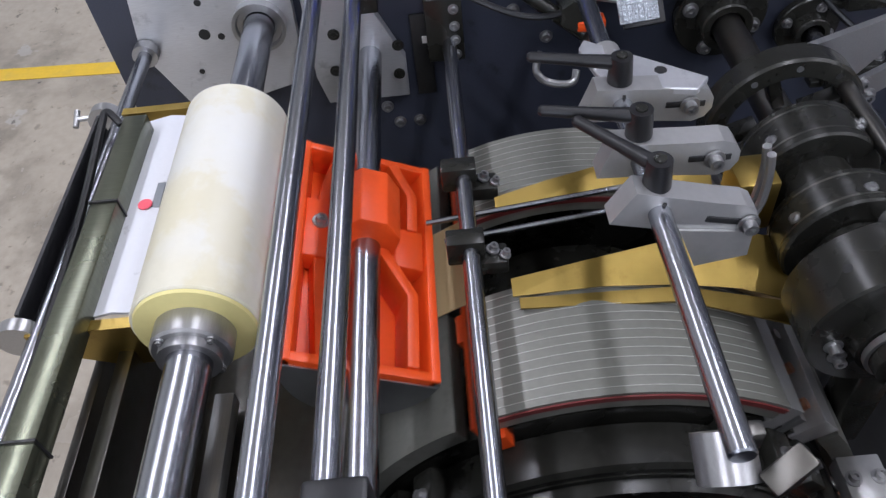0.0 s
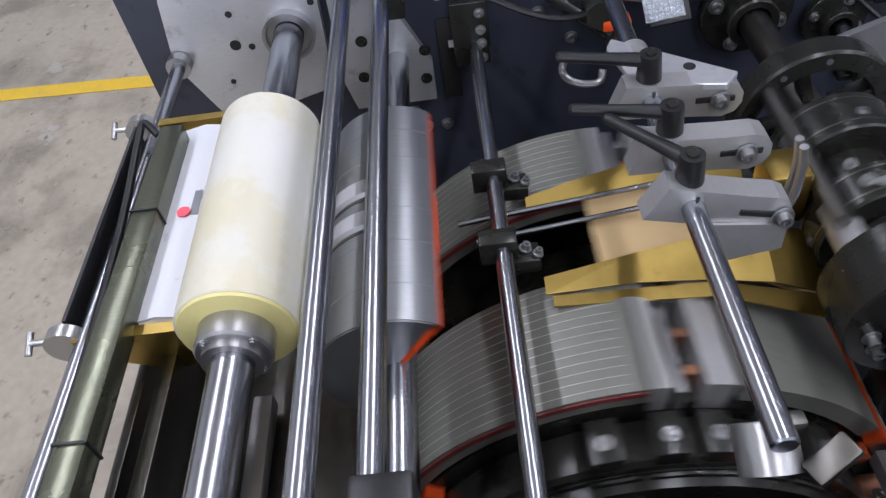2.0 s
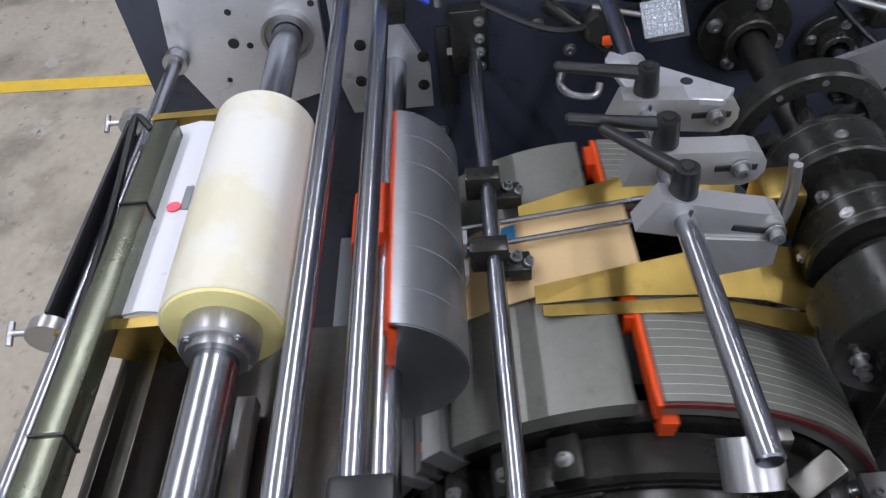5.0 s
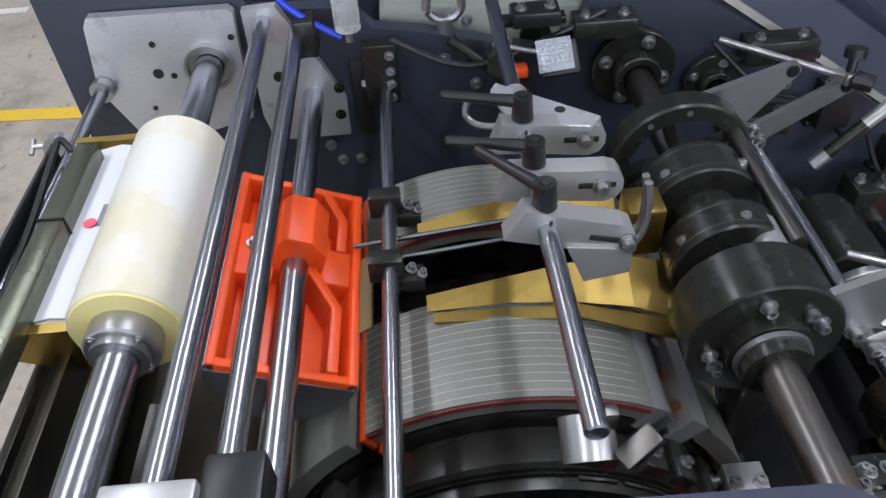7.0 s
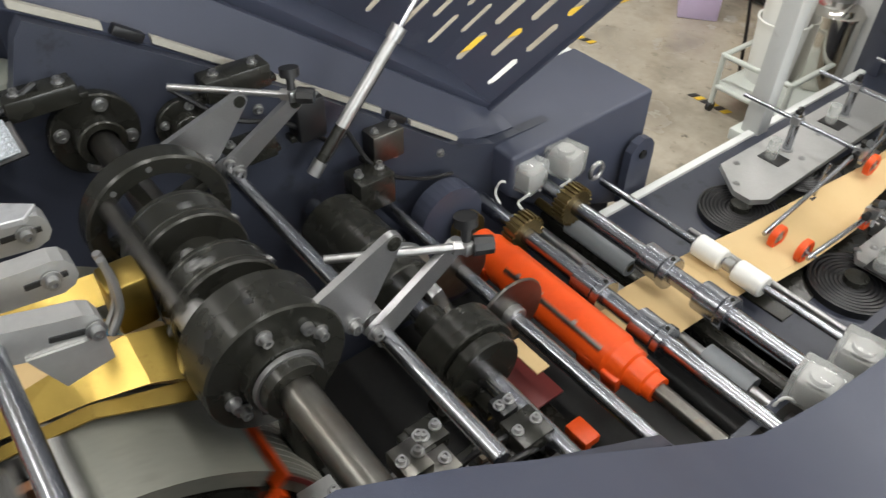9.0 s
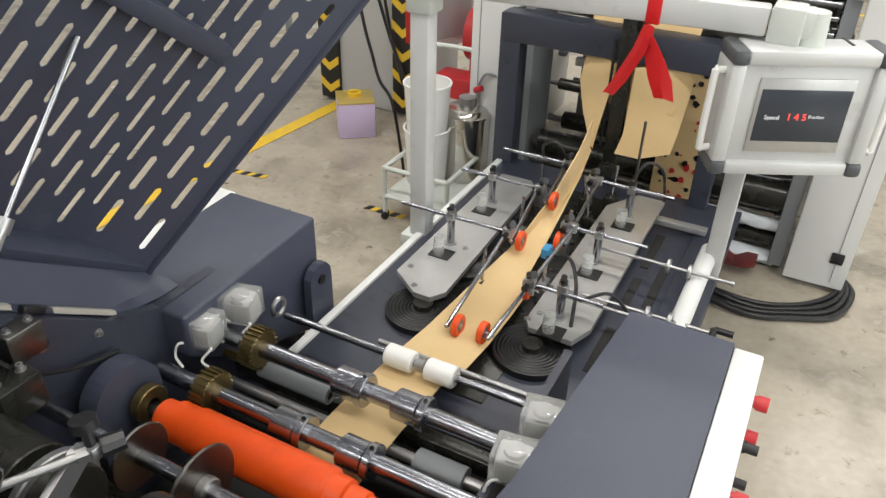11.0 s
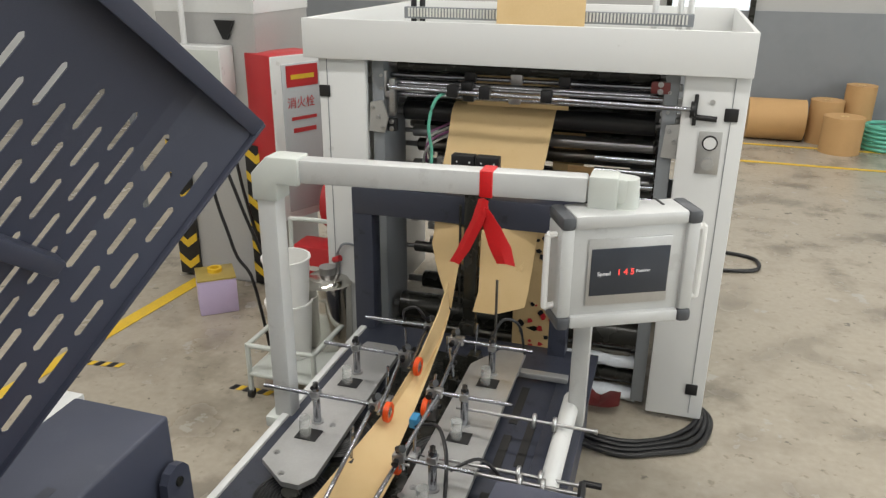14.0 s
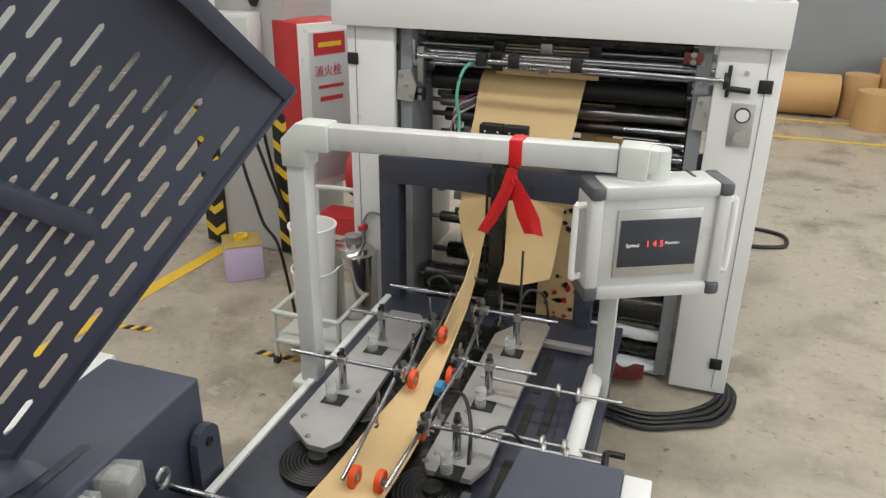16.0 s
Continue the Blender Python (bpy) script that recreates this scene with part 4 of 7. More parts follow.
for x in (-0.64, -0.58):
    bm = B()
    lathe(bm, [(x - 0.016, RR - 0.001), (x - 0.016, RR + 0.007), (x + 0.010, RR + 0.007), (x + 0.014, RR - 0.001)], seg=8, sweep=(172, 220))
    part("gripper", bm, ALU, rotor, "pale gripper finger")
    bm = B()
    lathe(bm, [(x - 0.024, RR - 0.002), (x - 0.024, RR + 0.0012), (x + 0.018, RR + 0.0012), (x + 0.018, RR - 0.002)], seg=8, sweep=(166, 221))
    part("gripper_pocket", bm, DSTEEL, rotor)
for x in (X0 + 0.004, X1 - 0.004):
    bm = B()
    pts = [(x, RR * math.sin(radians(a)), RR * math.cos(radians(a))) for a in range(96, 265, 6)]
    prism(bm, [(p[0], p[1] * 0.985, p[2] * 0.985) for p in pts], (0.006 if x > -0.6 else -0.006, 0, 0), 0)
    part("end_wall", bm, SHELL, rotor, smooth=False)


def cast(name, pts, lift):
    """One bevelled solid of the orange casting."""
    bm = B()
    prism(bm, pts, lift, 0)
    bmesh.ops.bevel(bm, geom=bm.edges[:], offset=0.0025, segments=2, affect="EDGES", profile=0.5)
    part(name, bm, ORANGE, rotor, "orange painted casting")


def cast_rib(line, width, z0, z1):
    """A rib of the casting that follows a bent line of (x, y)."""
    one, two = [], []
    for i, (x, y) in enumerate(line):
        d = Vector((line[min(i + 1, len(line) - 1)][0] - line[max(i - 1, 0)][0], line[min(i + 1, len(line) - 1)][1] - line[max(i - 1, 0)][1]))
        n = Vector((-d.y, d.x)).normalized() * width / 2
        one.append((x + n.x, y + n.y, z0))
        two.append((x - n.x, y - n.y, z0))
    cast("tray_rib", one + two[::-1], (0, 0, z1 - z0))


for s in (-1, 1):
    cast("tray_wall", [(X0, s * y, z) for y, z in ((0.1018, 0.002), (0.1018, -0.003), (0.0975, -0.012), (0.083, -0.05), (0.074, -0.05), (0.089, 0.002))], (X1 - X0, 0, 0))
for x in (X0, X1 - 0.014):
    cast("tray_wall", [(x, y, z) for y, z in ((-0.096, 0.001), (0.096, 0.001), (0.096, -0.012), (0.083, -0.05), (-0.083, -0.05), (-0.096, -0.012))], (0.014, 0, 0))
cast("tray_floor", [(X0 + 0.008, -0.078, -0.057), (X0 + 0.008, 0.078, -0.057), (X1 - 0.008, 0.078, -0.057), (X1 - 0.008, -0.078, -0.057)], (0, 0, 0.010))
cast_rib([(-0.803, 0.040), (-0.741, 0.070), (-0.668, 0.069)], 0.017, -0.05, 0.003)
cast_rib([(-0.640, 0.010), (-0.544, 0.066), (-0.428, 0.064)], 0.017, -0.05, 0.006)
cast_rib([(-0.803, -0.045), (-0.730, -0.060), (-0.700, -0.062)], 0.015, -0.05, -0.012)
cast_rib([(-0.600, -0.062), (-0.540, -0.058), (-0.428, -0.048)], 0.015, -0.05, -0.014)
cast("tray_web", [(-0.672, 0.040, -0.042), (-0.672, 0.086, -0.042), (-0.598, 0.086, -0.042), (-0.598, 0.040, -0.042)], (0, 0, 0.040))
cast("tray_web", [(-0.705, -0.086, -0.042), (-0.705, -0.030, -0.042), (-0.595, -0.030, -0.042), (-0.595, -0.086, -0.042)], (0, 0, 0.032))
cast("boss", [(-0.722, y, z) for y, z in ((-0.034, -0.05), (-0.034, 0.038), (-0.022, 0.054), (0.016, 0.054), (0.042, 0.030), (0.042, -0.05))], (0.104, 0, 0))
bm = B()
capbolt(bm, (-0.66, -0.064, -0.010), (0, 0, 1), 0.008, 0.008)
part("bolt", bm, STEEL, rotor)


# ---- folding drum ----
DY, DZ, DR = 0.335, 0.785, 0.385
drum = thing("folding_drum", "large grey ribbed folding drum with orange edged segments", "drum", (0, DY, DZ))
turned("axle", [(-1.07, 0.0004), (-1.07, 0.05), (-0.10, 0.05), (-0.10, 0.0004)], DSTEEL, drum, seg=28)
turned("hub", [(-0.70, 0.05), (-0.70, 0.24), (-0.45, 0.24), (-0.45, 0.05)], BLACK, drum, seg=48)
for x in (-0.80, -0.345):
    turned("side_wheel", [(x - 0.012, 0.05), (x - 0.012, 0.345), (x + 0.012, 0.345), (x + 0.012, 0.05)], BLACK, drum, seg=72)
turned("gear_ring", [(-0.30, 0.20), (-0.30, 0.31), (-0.262, 0.31), (-0.262, 0.20)], BLACK, drum, seg=72)
turned("side_band", [(-0.325, 0.20), (-0.325, 0.322), (-0.270, 0.326), (-0.264, 0.320), (-0.264, 0.20)], BLACK, drum, seg=72)
turned("rim_ring", [(-0.262, 0.262), (-0.262, 0.300), (-0.246, 0.298), (-0.246, 0.264)], BLACK, drum, seg=72)
turned("gear_face", [(-0.262, 0.05), (-0.262, 0.235), (-0.250, 0.23), (-0.250, 0.05)], DSTEEL, drum, seg=48)
for k in range(12):
    a = radians(30 * k + 8)
    bm = B()
    capbolt(bm, (-0.2495, 0.20 * math.sin(a), 0.20 * math.cos(a)), (1, 0, 0), 0.011, 0.010)
    part("bolt", bm, STEEL, drum)
for k in range(3):
    base = 120 * k + 45.0
    for x0, x1 in ((-0.825, -0.668), (-0.515, -0.330)):
        # ribbed segment
        bm = B()
        lathe(bm, [(x0, DR - 0.03), (x0, DR), (x1, DR), (x1, DR - 0.03)], seg=24, sweep=(base + 50, base + 111))
        part("ribbed_segment", bm, DRUMG, drum)
        n = 13 if x1 > -0.5 else 11
        for j in range(n):
            x = x0 + 0.010 + (x1 - x0 - 0.02) * j / (n - 1)
            bm = B()
            lathe(bm, [(x - 0.0004, DR - 0.001), (x - 0.0004, DR + 0.0007), (x + 0.0004, DR + 0.0007), (x + 0.0004, DR - 0.001)], seg=24, sweep=(base + 50.1, base + 108))
            part("ridge", bm, RIDGE, drum)
        # plain segment
        bm = B()
        lathe(bm, [(x0, DR - 0.03), (x0, DR - 0.002), (x1, DR - 0.002), (x1, DR - 0.03)], seg=20, sweep=(base + 9, base + 45))
        part("plain_segment", bm, DRUMG, drum)
        # orange edge
        bm = B()
        lathe(bm, [(x0, DR - 0.03), (x0, DR - 0.001), (x1 + 0.006, DR - 0.001), (x1 + 0.006, DR - 0.03)], seg=3, sweep=(base + 48.6, base + 49.6))
        part("orange_edge", bm, ORANGE, drum)
        bm = B()
        lathe(bm, [(x0 + 0.01, DR - 0.04), (x0 + 0.01, DR - 0.006), (x0 + 0.055, DR - 0.006), (x0 + 0.055, DR - 0.04)], seg=3, sweep=(base + 46.8, base + 48.7))
        part("orange_tab", bm, ORANGE, drum)
        bm = B()
        lathe(bm, [(x1 + 0.0005, DR - 0.012), (x1 + 0.0005, DR - 0.004), (x1 + 0.003, DR - 0.004), (x1 + 0.003, DR - 0.012)], seg=24, sweep=(base + 50, base + 111))
        part("red_edge", bm, MAROON, drum)
        for a0, w, mt, hgt in ((base - 7.0, 3.8, ALUM, 0.0), (base - 2.6, 1.6, STEEL, -0.012), (base + 4.2, 5.4, ALUM, 0.003)):
            bm = B()
            lathe(bm, [(x0, DR - 0.05), (x0, DR + hgt), (x1, DR + hgt), (x1, DR - 0.05)], seg=3, sweep=(a0 - w / 2, a0 + w / 2))
            part("clamp_bar", bm, mt, drum)
        for fx in (0.25, 0.55, 0.85):
            x, a = x0 + (x1 - x0) * fx, radians(base - 0.2)
            bm = B()
            cyl(bm, (x, (DR - 0.05) * math.sin(a), (DR - 0.05) * math.cos(a)), (x, (DR - 0.006) * math.sin(a), (DR - 0.006) * math.cos(a)), 0.008, 14)
            part("fitting", bm, COPPER if fx > 0.3 else STEEL, drum)
    for a0 in (base - 6.0, base + 4.0, base + 17, base + 30, base + 101):
        a = radians(a0)
        m = Matrix.Rotation(-a, 4, "X")
        bm = B()
        box(bm, (-0.295, 0, DR - 0.070), (0.06, 0.040, 0.06), m, 0.004)
        box(bm, (-0.272, 0.004, DR - 0.105), (0.03, 0.060, 0.05), m, 0.004)
        part("arm", bm, BLACK if a0 != base + 28 else DSTEEL, drum)
        bm = B()
        capbolt(bm, m @ Vector((-0.29, 0, DR - 0.040)), m @ Vector((0, 0, 1)), 0.0065, 0.008)
        part("bolt", bm, STEEL, drum)
    bm = B()
    lathe(bm, [(-0.335, DR - 0.06), (-0.335, DR - 0.032), (-0.318, DR - 0.032), (-0.318, DR - 0.06)], seg=5, sweep=(base + 50, base + 53.5))
    part("orange_stop", bm, ORANGE, drum)
    bm = B()
    sheet(bm, [[(x, (DR + 0.004) * math.sin(radians(a)), (DR + 0.004) * math.cos(radians(a))) for x in (-0.668, -0.62, -0.57, -0.51)] for a in range(int(base) - 12, int(base) + 56, 4)], 0.002)
    part("paper_bag", bm, KRAFT, drum, "kraft paper bag carried by the drum")
    bm = B()
    sheet(bm, [[(x, (DR + 0.0065) * math.sin(radians(a)), (DR + 0.0065) * math.cos(radians(a))) for x in (-0.655, -0.625)] for a in range(int(base) + 8, int(base) + 30, 4)], 0.001)
    part("blue_print", bm, BLUE, drum)

# brass guides over the drum
guide = thing("brass_guide", "folded brass sheet guide over the drum", "guide plate", group="brass guides")
bm = B()
sheet(bm, [[(-0.488, 0.232, 1.172), (-0.512, 0.232, 1.180)], [(-0.488, 0.35, 1.176), (-0.525, 0.35, 1.192)], [(-0.482, 0.45, 1.172), (-0.535, 0.44, 1.200)], [(-0.475, 0.53, 1.160), (-0.545, 0.53, 1.195)], [(-0.465, 0.60, 1.135), (-0.545, 0.60, 1.175)]], 0.003)
part("near_wing", bm, BRASS, guide, smooth=False)
bm = B()
sheet(bm, [[(-0.486, 0.24, 1.170), (-0.470, 0.24, 1.168)], [(-0.480, 0.45, 1.170), (-0.458, 0.45, 1.167)], [(-0.465, 0.60, 1.133), (-0.428, 0.60, 1.128)]], 0.003)
part("near_lip", bm, BRASS, guide, smooth=False)
part("block", boxes(((-0.575, 0.555, 1.235), (0.06, 0.055, 0.085)), bevel=0.006), BRASS, guide)
guide2 = thing("brass_guide", "narrow brass sheet guide over the drum", "guide plate", group="brass guides")
bm = B()
sheet(bm, [[(-0.655, 0.225, 1.172), (-0.670, 0.225, 1.180)], [(-0.66, 0.30, 1.178), (-0.684, 0.30, 1.19)], [(-0.665, 0.40, 1.178), (-0.70, 0.40, 1.20)], [(-0.665, 0.55, 1.15), (-0.71, 0.55, 1.18)]], 0.003)
part("far_wing", bm, BRASS, guide2, smooth=False)


# clamp bar with its three clamps
sf = shaft(0.39, 1.358, 0.013, -1.06, -0.15)
part("end_collar", rod((-0.190, -0.002, -0.028), (-0.150, -0.002, -0.050), 0.028, 30), STEEL, sf)
part("collar_bore", rod((-0.1505, -0.002, -0.0498), (-0.1495, -0.002, -0.0502), 0.019, 24), DARKM, sf)
bm = B()
box(bm, (-0.145, 0.042, -0.022), (0.024, 0.046, 0.014), pose(-0.145, 0.042, -0.022, 30, 0, 25) @ pose(0.145, -0.042, 0.022), 0.003)
part("end_tab", bm, DSTEEL, sf)
part("end_tab", boxes(((-0.175, 0.012, -0.012), (0.016, 0.028, 0.030)), bevel=0.004), DSTEEL, sf)


def clamp(x, tilt, lever_turn, label, plate_on=True):
    c = thing("lever_clamp", label, "clamp", (x, 0.39, 1.358), "clamps on the bar")
    w, t = 0.030, radians(tilt)
    m = Matrix.Rotation(-t, 4, "X")
    bm = B()
    out = [(-w / 2, -0.05, -0.022), (-w / 2, -0.035, 0.026), (-w / 2, 0.06, 0.022)] + [(-w / 2, 0.092 + 0.024 * math.sin(a), -0.004 + 0.026 * math.cos(a)) for a in (0, 0.6, 1.2, 1.8, 2.4, 3.1)] + [(-w / 2, 0.02, -0.024)]
    vs = prism(bm, [m @ Vector(p) for p in out], (w, 0, 0), 0)
    part("body", bm, ALUM, c, smooth=False)
    bm = B()
    box(bm, (w / 2 + 0.001, 0.0, 0.0), (0.003, 0.004, 0.034), m, 0.0005)
    part("split", bm, DARKM, c)
    bm = B()
    box(bm, (w / 2, 0.080, -0.002), (0.003, 0.050, 0.009), m, 0.0012)
    part("slot", bm, DARKM, c)
    bm = B()
    capbolt(bm, m @ Vector((w / 2 + 0.002, 0.085 + 0.02 * (x > -0.5), -0.002)), (1, 0, 0), 0.008, 0.010)
    part("bolt", bm, STEEL, c)
    if plate_on:
        bm = B()
        prism(bm, [m @ Vector(p) for p in ((w / 2 + 0.0005, 0.03, -0.02), (w / 2 + 0.0005, 0.115, -0.012), (w / 2 + 0.0005, 0.125, -0.05), (w / 2 + 0.0005, 0.07, -0.075))], (0.004, 0, 0), 0)
        part("plate", bm, ALUM, c, smooth=False)
    d = Vector((math.cos(radians(lever_turn)), math.sin(radians(lever_turn)), 0))
    p0 = Vector((-0.004, -0.002, 0.026))
    bm = B()
    cyl(bm, p0, p0 + Vector((0, 0, 0.036)), 0.016, 20, 0.0135)
    q = p0 + Vector((0, 0, 0.026))
    side = Vector((-d.y, d.x, 0))
    for a, b, r1, r2 in ((q, q + d * 0.055 + Vector((0, 0, 0.002)), 0.0100, 0.0075), (q + d * 0.055 + Vector((0, 0, 0.002)), q + d * 0.112 + Vector((0, 0, 0.004)), 0.0075, 0.0070)):
        cyl(bm, a, b, r1, 14, r2)
    cyl(bm, q + d * 0.112 + Vector((0, 0, 0.004)), q + d * 0.116 + Vector((0, 0, 0.0042)), 0.0070, 14, 0.004)
    part("lever", bm, PLASTIC, c, "black plastic clamping lever")
    bm = B()
    cyl(bm, p0 + Vector((0, 0, 0.036)), p0 + Vector((0, 0, 0.0385)), 0.007, 12)
    part("screw", bm, BLACK, c)
    return c


clamp(-0.452, 14, 221, "aluminium clamp arm with a slot and a black lever")
clamp(-0.538, 2, 258, "aluminium clamp arm with a slot and a black lever", False)
clamp(-0.643, 3, 256, "aluminium clamp arm with a slot and a black lever", False)
tri = thing("clamp_plate", "flat aluminium clamp plate with a slanted edge on the bar", "clamp", (0, 0, 1.368), "clamps on the bar")
bm = B()
prism(bm, [(-0.755, 0.362, 0), (-0.735, 0.352, 0), (-0.645, 0.372, 0), (-0.622, 0.480, 0), (-0.645, 0.500, 0)], (0, 0, 0.010), 2)
bmesh.ops.bevel(bm, geom=bm.edges[:], offset=0.0015, segments=1, affect="EDGES")
part("plate", bm, ALU, tri, smooth=False)
part("collar", rod((-0.745, 0.39, -0.010), (-0.690, 0.39, -0.010), 0.021), ALUM, tri)
part("hole", rod((-0.668, 0.445, 0.0101), (-0.668, 0.445, 0.0108), 0.008, 16), DARKM, tri)
for x in (-0.515, -0.50):
    bm = B()
    sweep_tube(bm, bend([(x, 0.53, 1.37), (x, 0.535, 1.33), (x + 0.005, 0.53, 1.29), (x + 0.01, 0.51, 1.26)]), 0.0055)
    tagged(part("bent_pin", bm, STEEL), "short bent steel pin by the clamp", "pin", "bent pins")
mir = thing("reflector", "square patterned sensor reflector on a rod", "reflector", (-1.0, 0.50, 1.275))
bm = B()
box(bm, (0, 0, 0), (0.006, 0.066, 0.062), pose(0, 0, 0, 8, -45, -6), 0.002)
part("face", bm, REFLECT, mir)
for k in range(7):
    for ax in (0, 1):
        o = -0.027 + 0.009 * k
        bm = B()
        box(bm, (0.0034, 0 if ax else o, o if ax else 0), (0.0008, 0.062 if ax else 0.0012, 0.0012 if ax else 0.058), pose(0, 0, 0, 8, -45, -6), 0)
        part("grid_line", bm, GREY, mir, smooth=False)
bm = B()
box(bm, (-0.008, 0.008, -0.006), (0.010, 0.07, 0.064), pose(0, 0, 0, 8, -45, -6), 0.003)
part("back", bm, PLASTIC, mir)
part("rod", rod((-0.01, -0.02, 0.0), (-0.04, -0.11, 0.01), 0.005), STEEL, mir)
eye = thing("lifting_eye", "steel lifting eye bolt on the side frame", "eye bolt", (-1.10, 0.305, 1.345))
bm = B()
sweep_tube(bm, [(0, 0.034 * math.cos(a), 0.034 * math.sin(a)) for a in [i * math.tau / 24 for i in range(25)]], 0.009)
part("ring", bm, STEEL, eye)
part("foot", rod((0, 0, -0.075), (0, 0, -0.03), 0.016), STEEL, eye)
cup = thing("air_filter", "clear plastic air filter bowl with a blue air hose", "air filter", (-1.03, 0.127, 1.395))
part("bowl", rod((0, 0, -0.05), (0, 0, 0.06), 0.024), CLEAR, cup)
part("drain", rod((0, 0, -0.075), (0, 0, -0.05), 0.007), STEEL, cup)
bm = B()
sweep_tube(bm, bend([(0.0, -0.015, -0.066), (0.0, -0.078, -0.022), (0.0, -0.118, 0.024), (0.0, -0.092, 0.040), (0.0, 0.010, 0.036), (-0.02, 0.14, 0.040), (-0.05, 0.24, 0.075)]), 0.0065)
part("hose", bm, BLUEH, cup, "bright blue air hose")
knob = thing("hex_stud", "large black hexagon stud on the side frame", "stud", (-1.05, 0.40, 1.24))
part("stud", rod((-0.03, 0, 0), (0.03, 0, 0.01), 0.026, 6), BLACK, knob)
eyeh = thing("chain_link", "steel shackle on the side frame", "shackle", (-1.0, 0.37, 1.17))
bm = B()
sweep_tube(bm, bend([(0, -0.03, 0.03), (0.01, -0.04, 0.0), (0.02, -0.02, -0.02), (0.03, 0.02, -0.02), (0.02, 0.03, 0.0)]), 0.007)
part("link", bm, STEEL, eyeh)
part("stop", boxes(((-0.03, 0.06, 0.06), (0.03, 0.05, 0.02)), bevel=0.004), ORANGE, eyeh)


# ---- cam shaft ----
GY, GZ = 0.669, 1.198
cams = thing("cam_shaft", "dark steel cam shaft with thick black discs", "cam shaft", (0, GY, GZ))
turned("shaft", [(-1.05, 0.0004), (-1.05, 0.026), (-0.13, 0.026), (-0.13, 0.0004)], DSTEEL, cams, seg=28)
turned("disc", disc_profile(0.075, 0.088, 0.026), BLACK, cams, -0.655, seg=64)
turned("disc", disc_profile(0.060, 0.086, 0.026), BLACK, cams, -0.525, seg=64)
house = thing("cam_housing", "fixed black cam housing disc with a bearing collar and socket bolts", "housing", (0, GY, GZ))
turned("disc", disc_profile(0.085, 0.104, 0.0265), BLACK, house, -0.405, seg=64)
turned("neck", disc_profile(0.06, 0.05, 0.026), BLACK, cams, -0.59, seg=40)
turned("neck", disc_profile(0.05, 0.05, 0.026), BLACK, cams, -0.47, seg=40)
turned("collar", [(-0.365, 0.026), (-0.365, 0.056), (-0.342, 0.056), (-0.342, 0.046), (-0.315, 0.044), (-0.315, 0.0265)], BLACK, house, seg=48)
turned("clip", [(-0.340, 0.045), (-0.340, 0.050), (-0.332, 0.050), (-0.332, 0.045)], STEEL, house, seg=40)
for a in (25, 100, 195, 215, 300):
    c, s = math.cos(radians(a)), math.sin(radians(a))
    bm = B()
    capbolt(bm, (-0.3625, 0.072 * c, 0.072 * s), (1, 0, 0), 0.0075, 0.012)
    part("bolt", bm, STEEL, house)
for a in (40, 75, 160):
    n = Vector((0, math.sin(radians(a - 80)), math.cos(radians(a - 80))))
    part("hole", rod(Vector((-0.40, 0, 0)) + n * 0.1035, Vector((-0.40, 0, 0)) + n * 0.1043, 0.006, 14), DARKM, house)
part("stay", boxes(((-0.405, 0.03, -0.20), (0.05, 0.05, 0.22)), bevel=0.004), BLACK, house)
for x, r, a in ((-0.655, 0.088, 40), (-0.525, 0.086, 80), (-0.59, 0.05, 200), (-0.47, 0.05, 120), (-0.59, 0.05, 80)):
    bm = B()
    n = Vector((0, math.sin(radians(a)), math.cos(radians(a))))
    capbolt(bm, Vector((x, 0, 0)) + n * (r - 0.001), n, 0.006, 0.006)
    part("bolt", bm, STEEL, cams)
for x, r, w in ((-0.655, 0.088, 0.075), (-0.525, 0.086, 0.060)):
    for dx in (-0.32, 0.30):
        turned("groove", [(x + dx * w - 0.0015, r - 0.004), (x + dx * w - 0.0015, r + 0.0006), (x + dx * w + 0.0015, r + 0.0006), (x + dx * w + 0.0015, r - 0.004)], DSTEEL, cams, seg=64)
    for a in (10, 70, 150, 215, 300):
        n = Vector((0, math.sin(radians(a + x * 400)), math.cos(radians(a + x * 400))))
        bm = B()
        capbolt(bm, Vector((x + 0.008, 0, 0)) + n * (r - 0.002), n, 0.005, 0.004)
        part("set_screw", bm, STEEL, cams)
bm = B()
cyl(bm, (-0.77, 0.075, 0.062), (-0.48, 0.075, 0.062), 0.012, 16)
part("follower_bar", bm, DSTEEL, cams)
bm = B()
cyl(bm, (-0.53, 0.04, 0.052), (-0.46, 0.04, 0.052), 0.022, 20)
part("pale_sleeve", bm, ALUM, cams)
ring = thing("flange_ring", "black steel flange ring with a circle of holes", "flange", (-0.765, GY, GZ))
turned("ring", [(-0.022, 0.088), (-0.022, 0.114), (-0.018, 0.118), (0.018, 0.118), (0.022, 0.114), (0.022, 0.088)], BLACK, ring, seg=64)
for k in range(10):
    a = radians(36 * k)
    part("hole", rod((0.0222, 0.102 * math.sin(a), 0.102 * math.cos(a)), (0.0232, 0.102 * math.sin(a), 0.102 * math.cos(a)), 0.005, 12), STEEL if k % 3 == 0 else DARKM, ring)
for k in range(4):
    a = radians(90 * k + 20)
    bm = B()
    box(bm, (0, 0, 0.062), (0.03, 0.018, 0.06), Matrix.Rotation(a, 4, "X"), 0.002)
    part("spoke", bm, BLACK, ring)
fl = thing("shaft_flange", "black bearing flange with four socket bolts on the side frame", "flange", (-1.07, GY, GZ))
turned("plate", disc_profile(0.025, 0.082, 0.03), BLACK, fl, 0.005, seg=48)
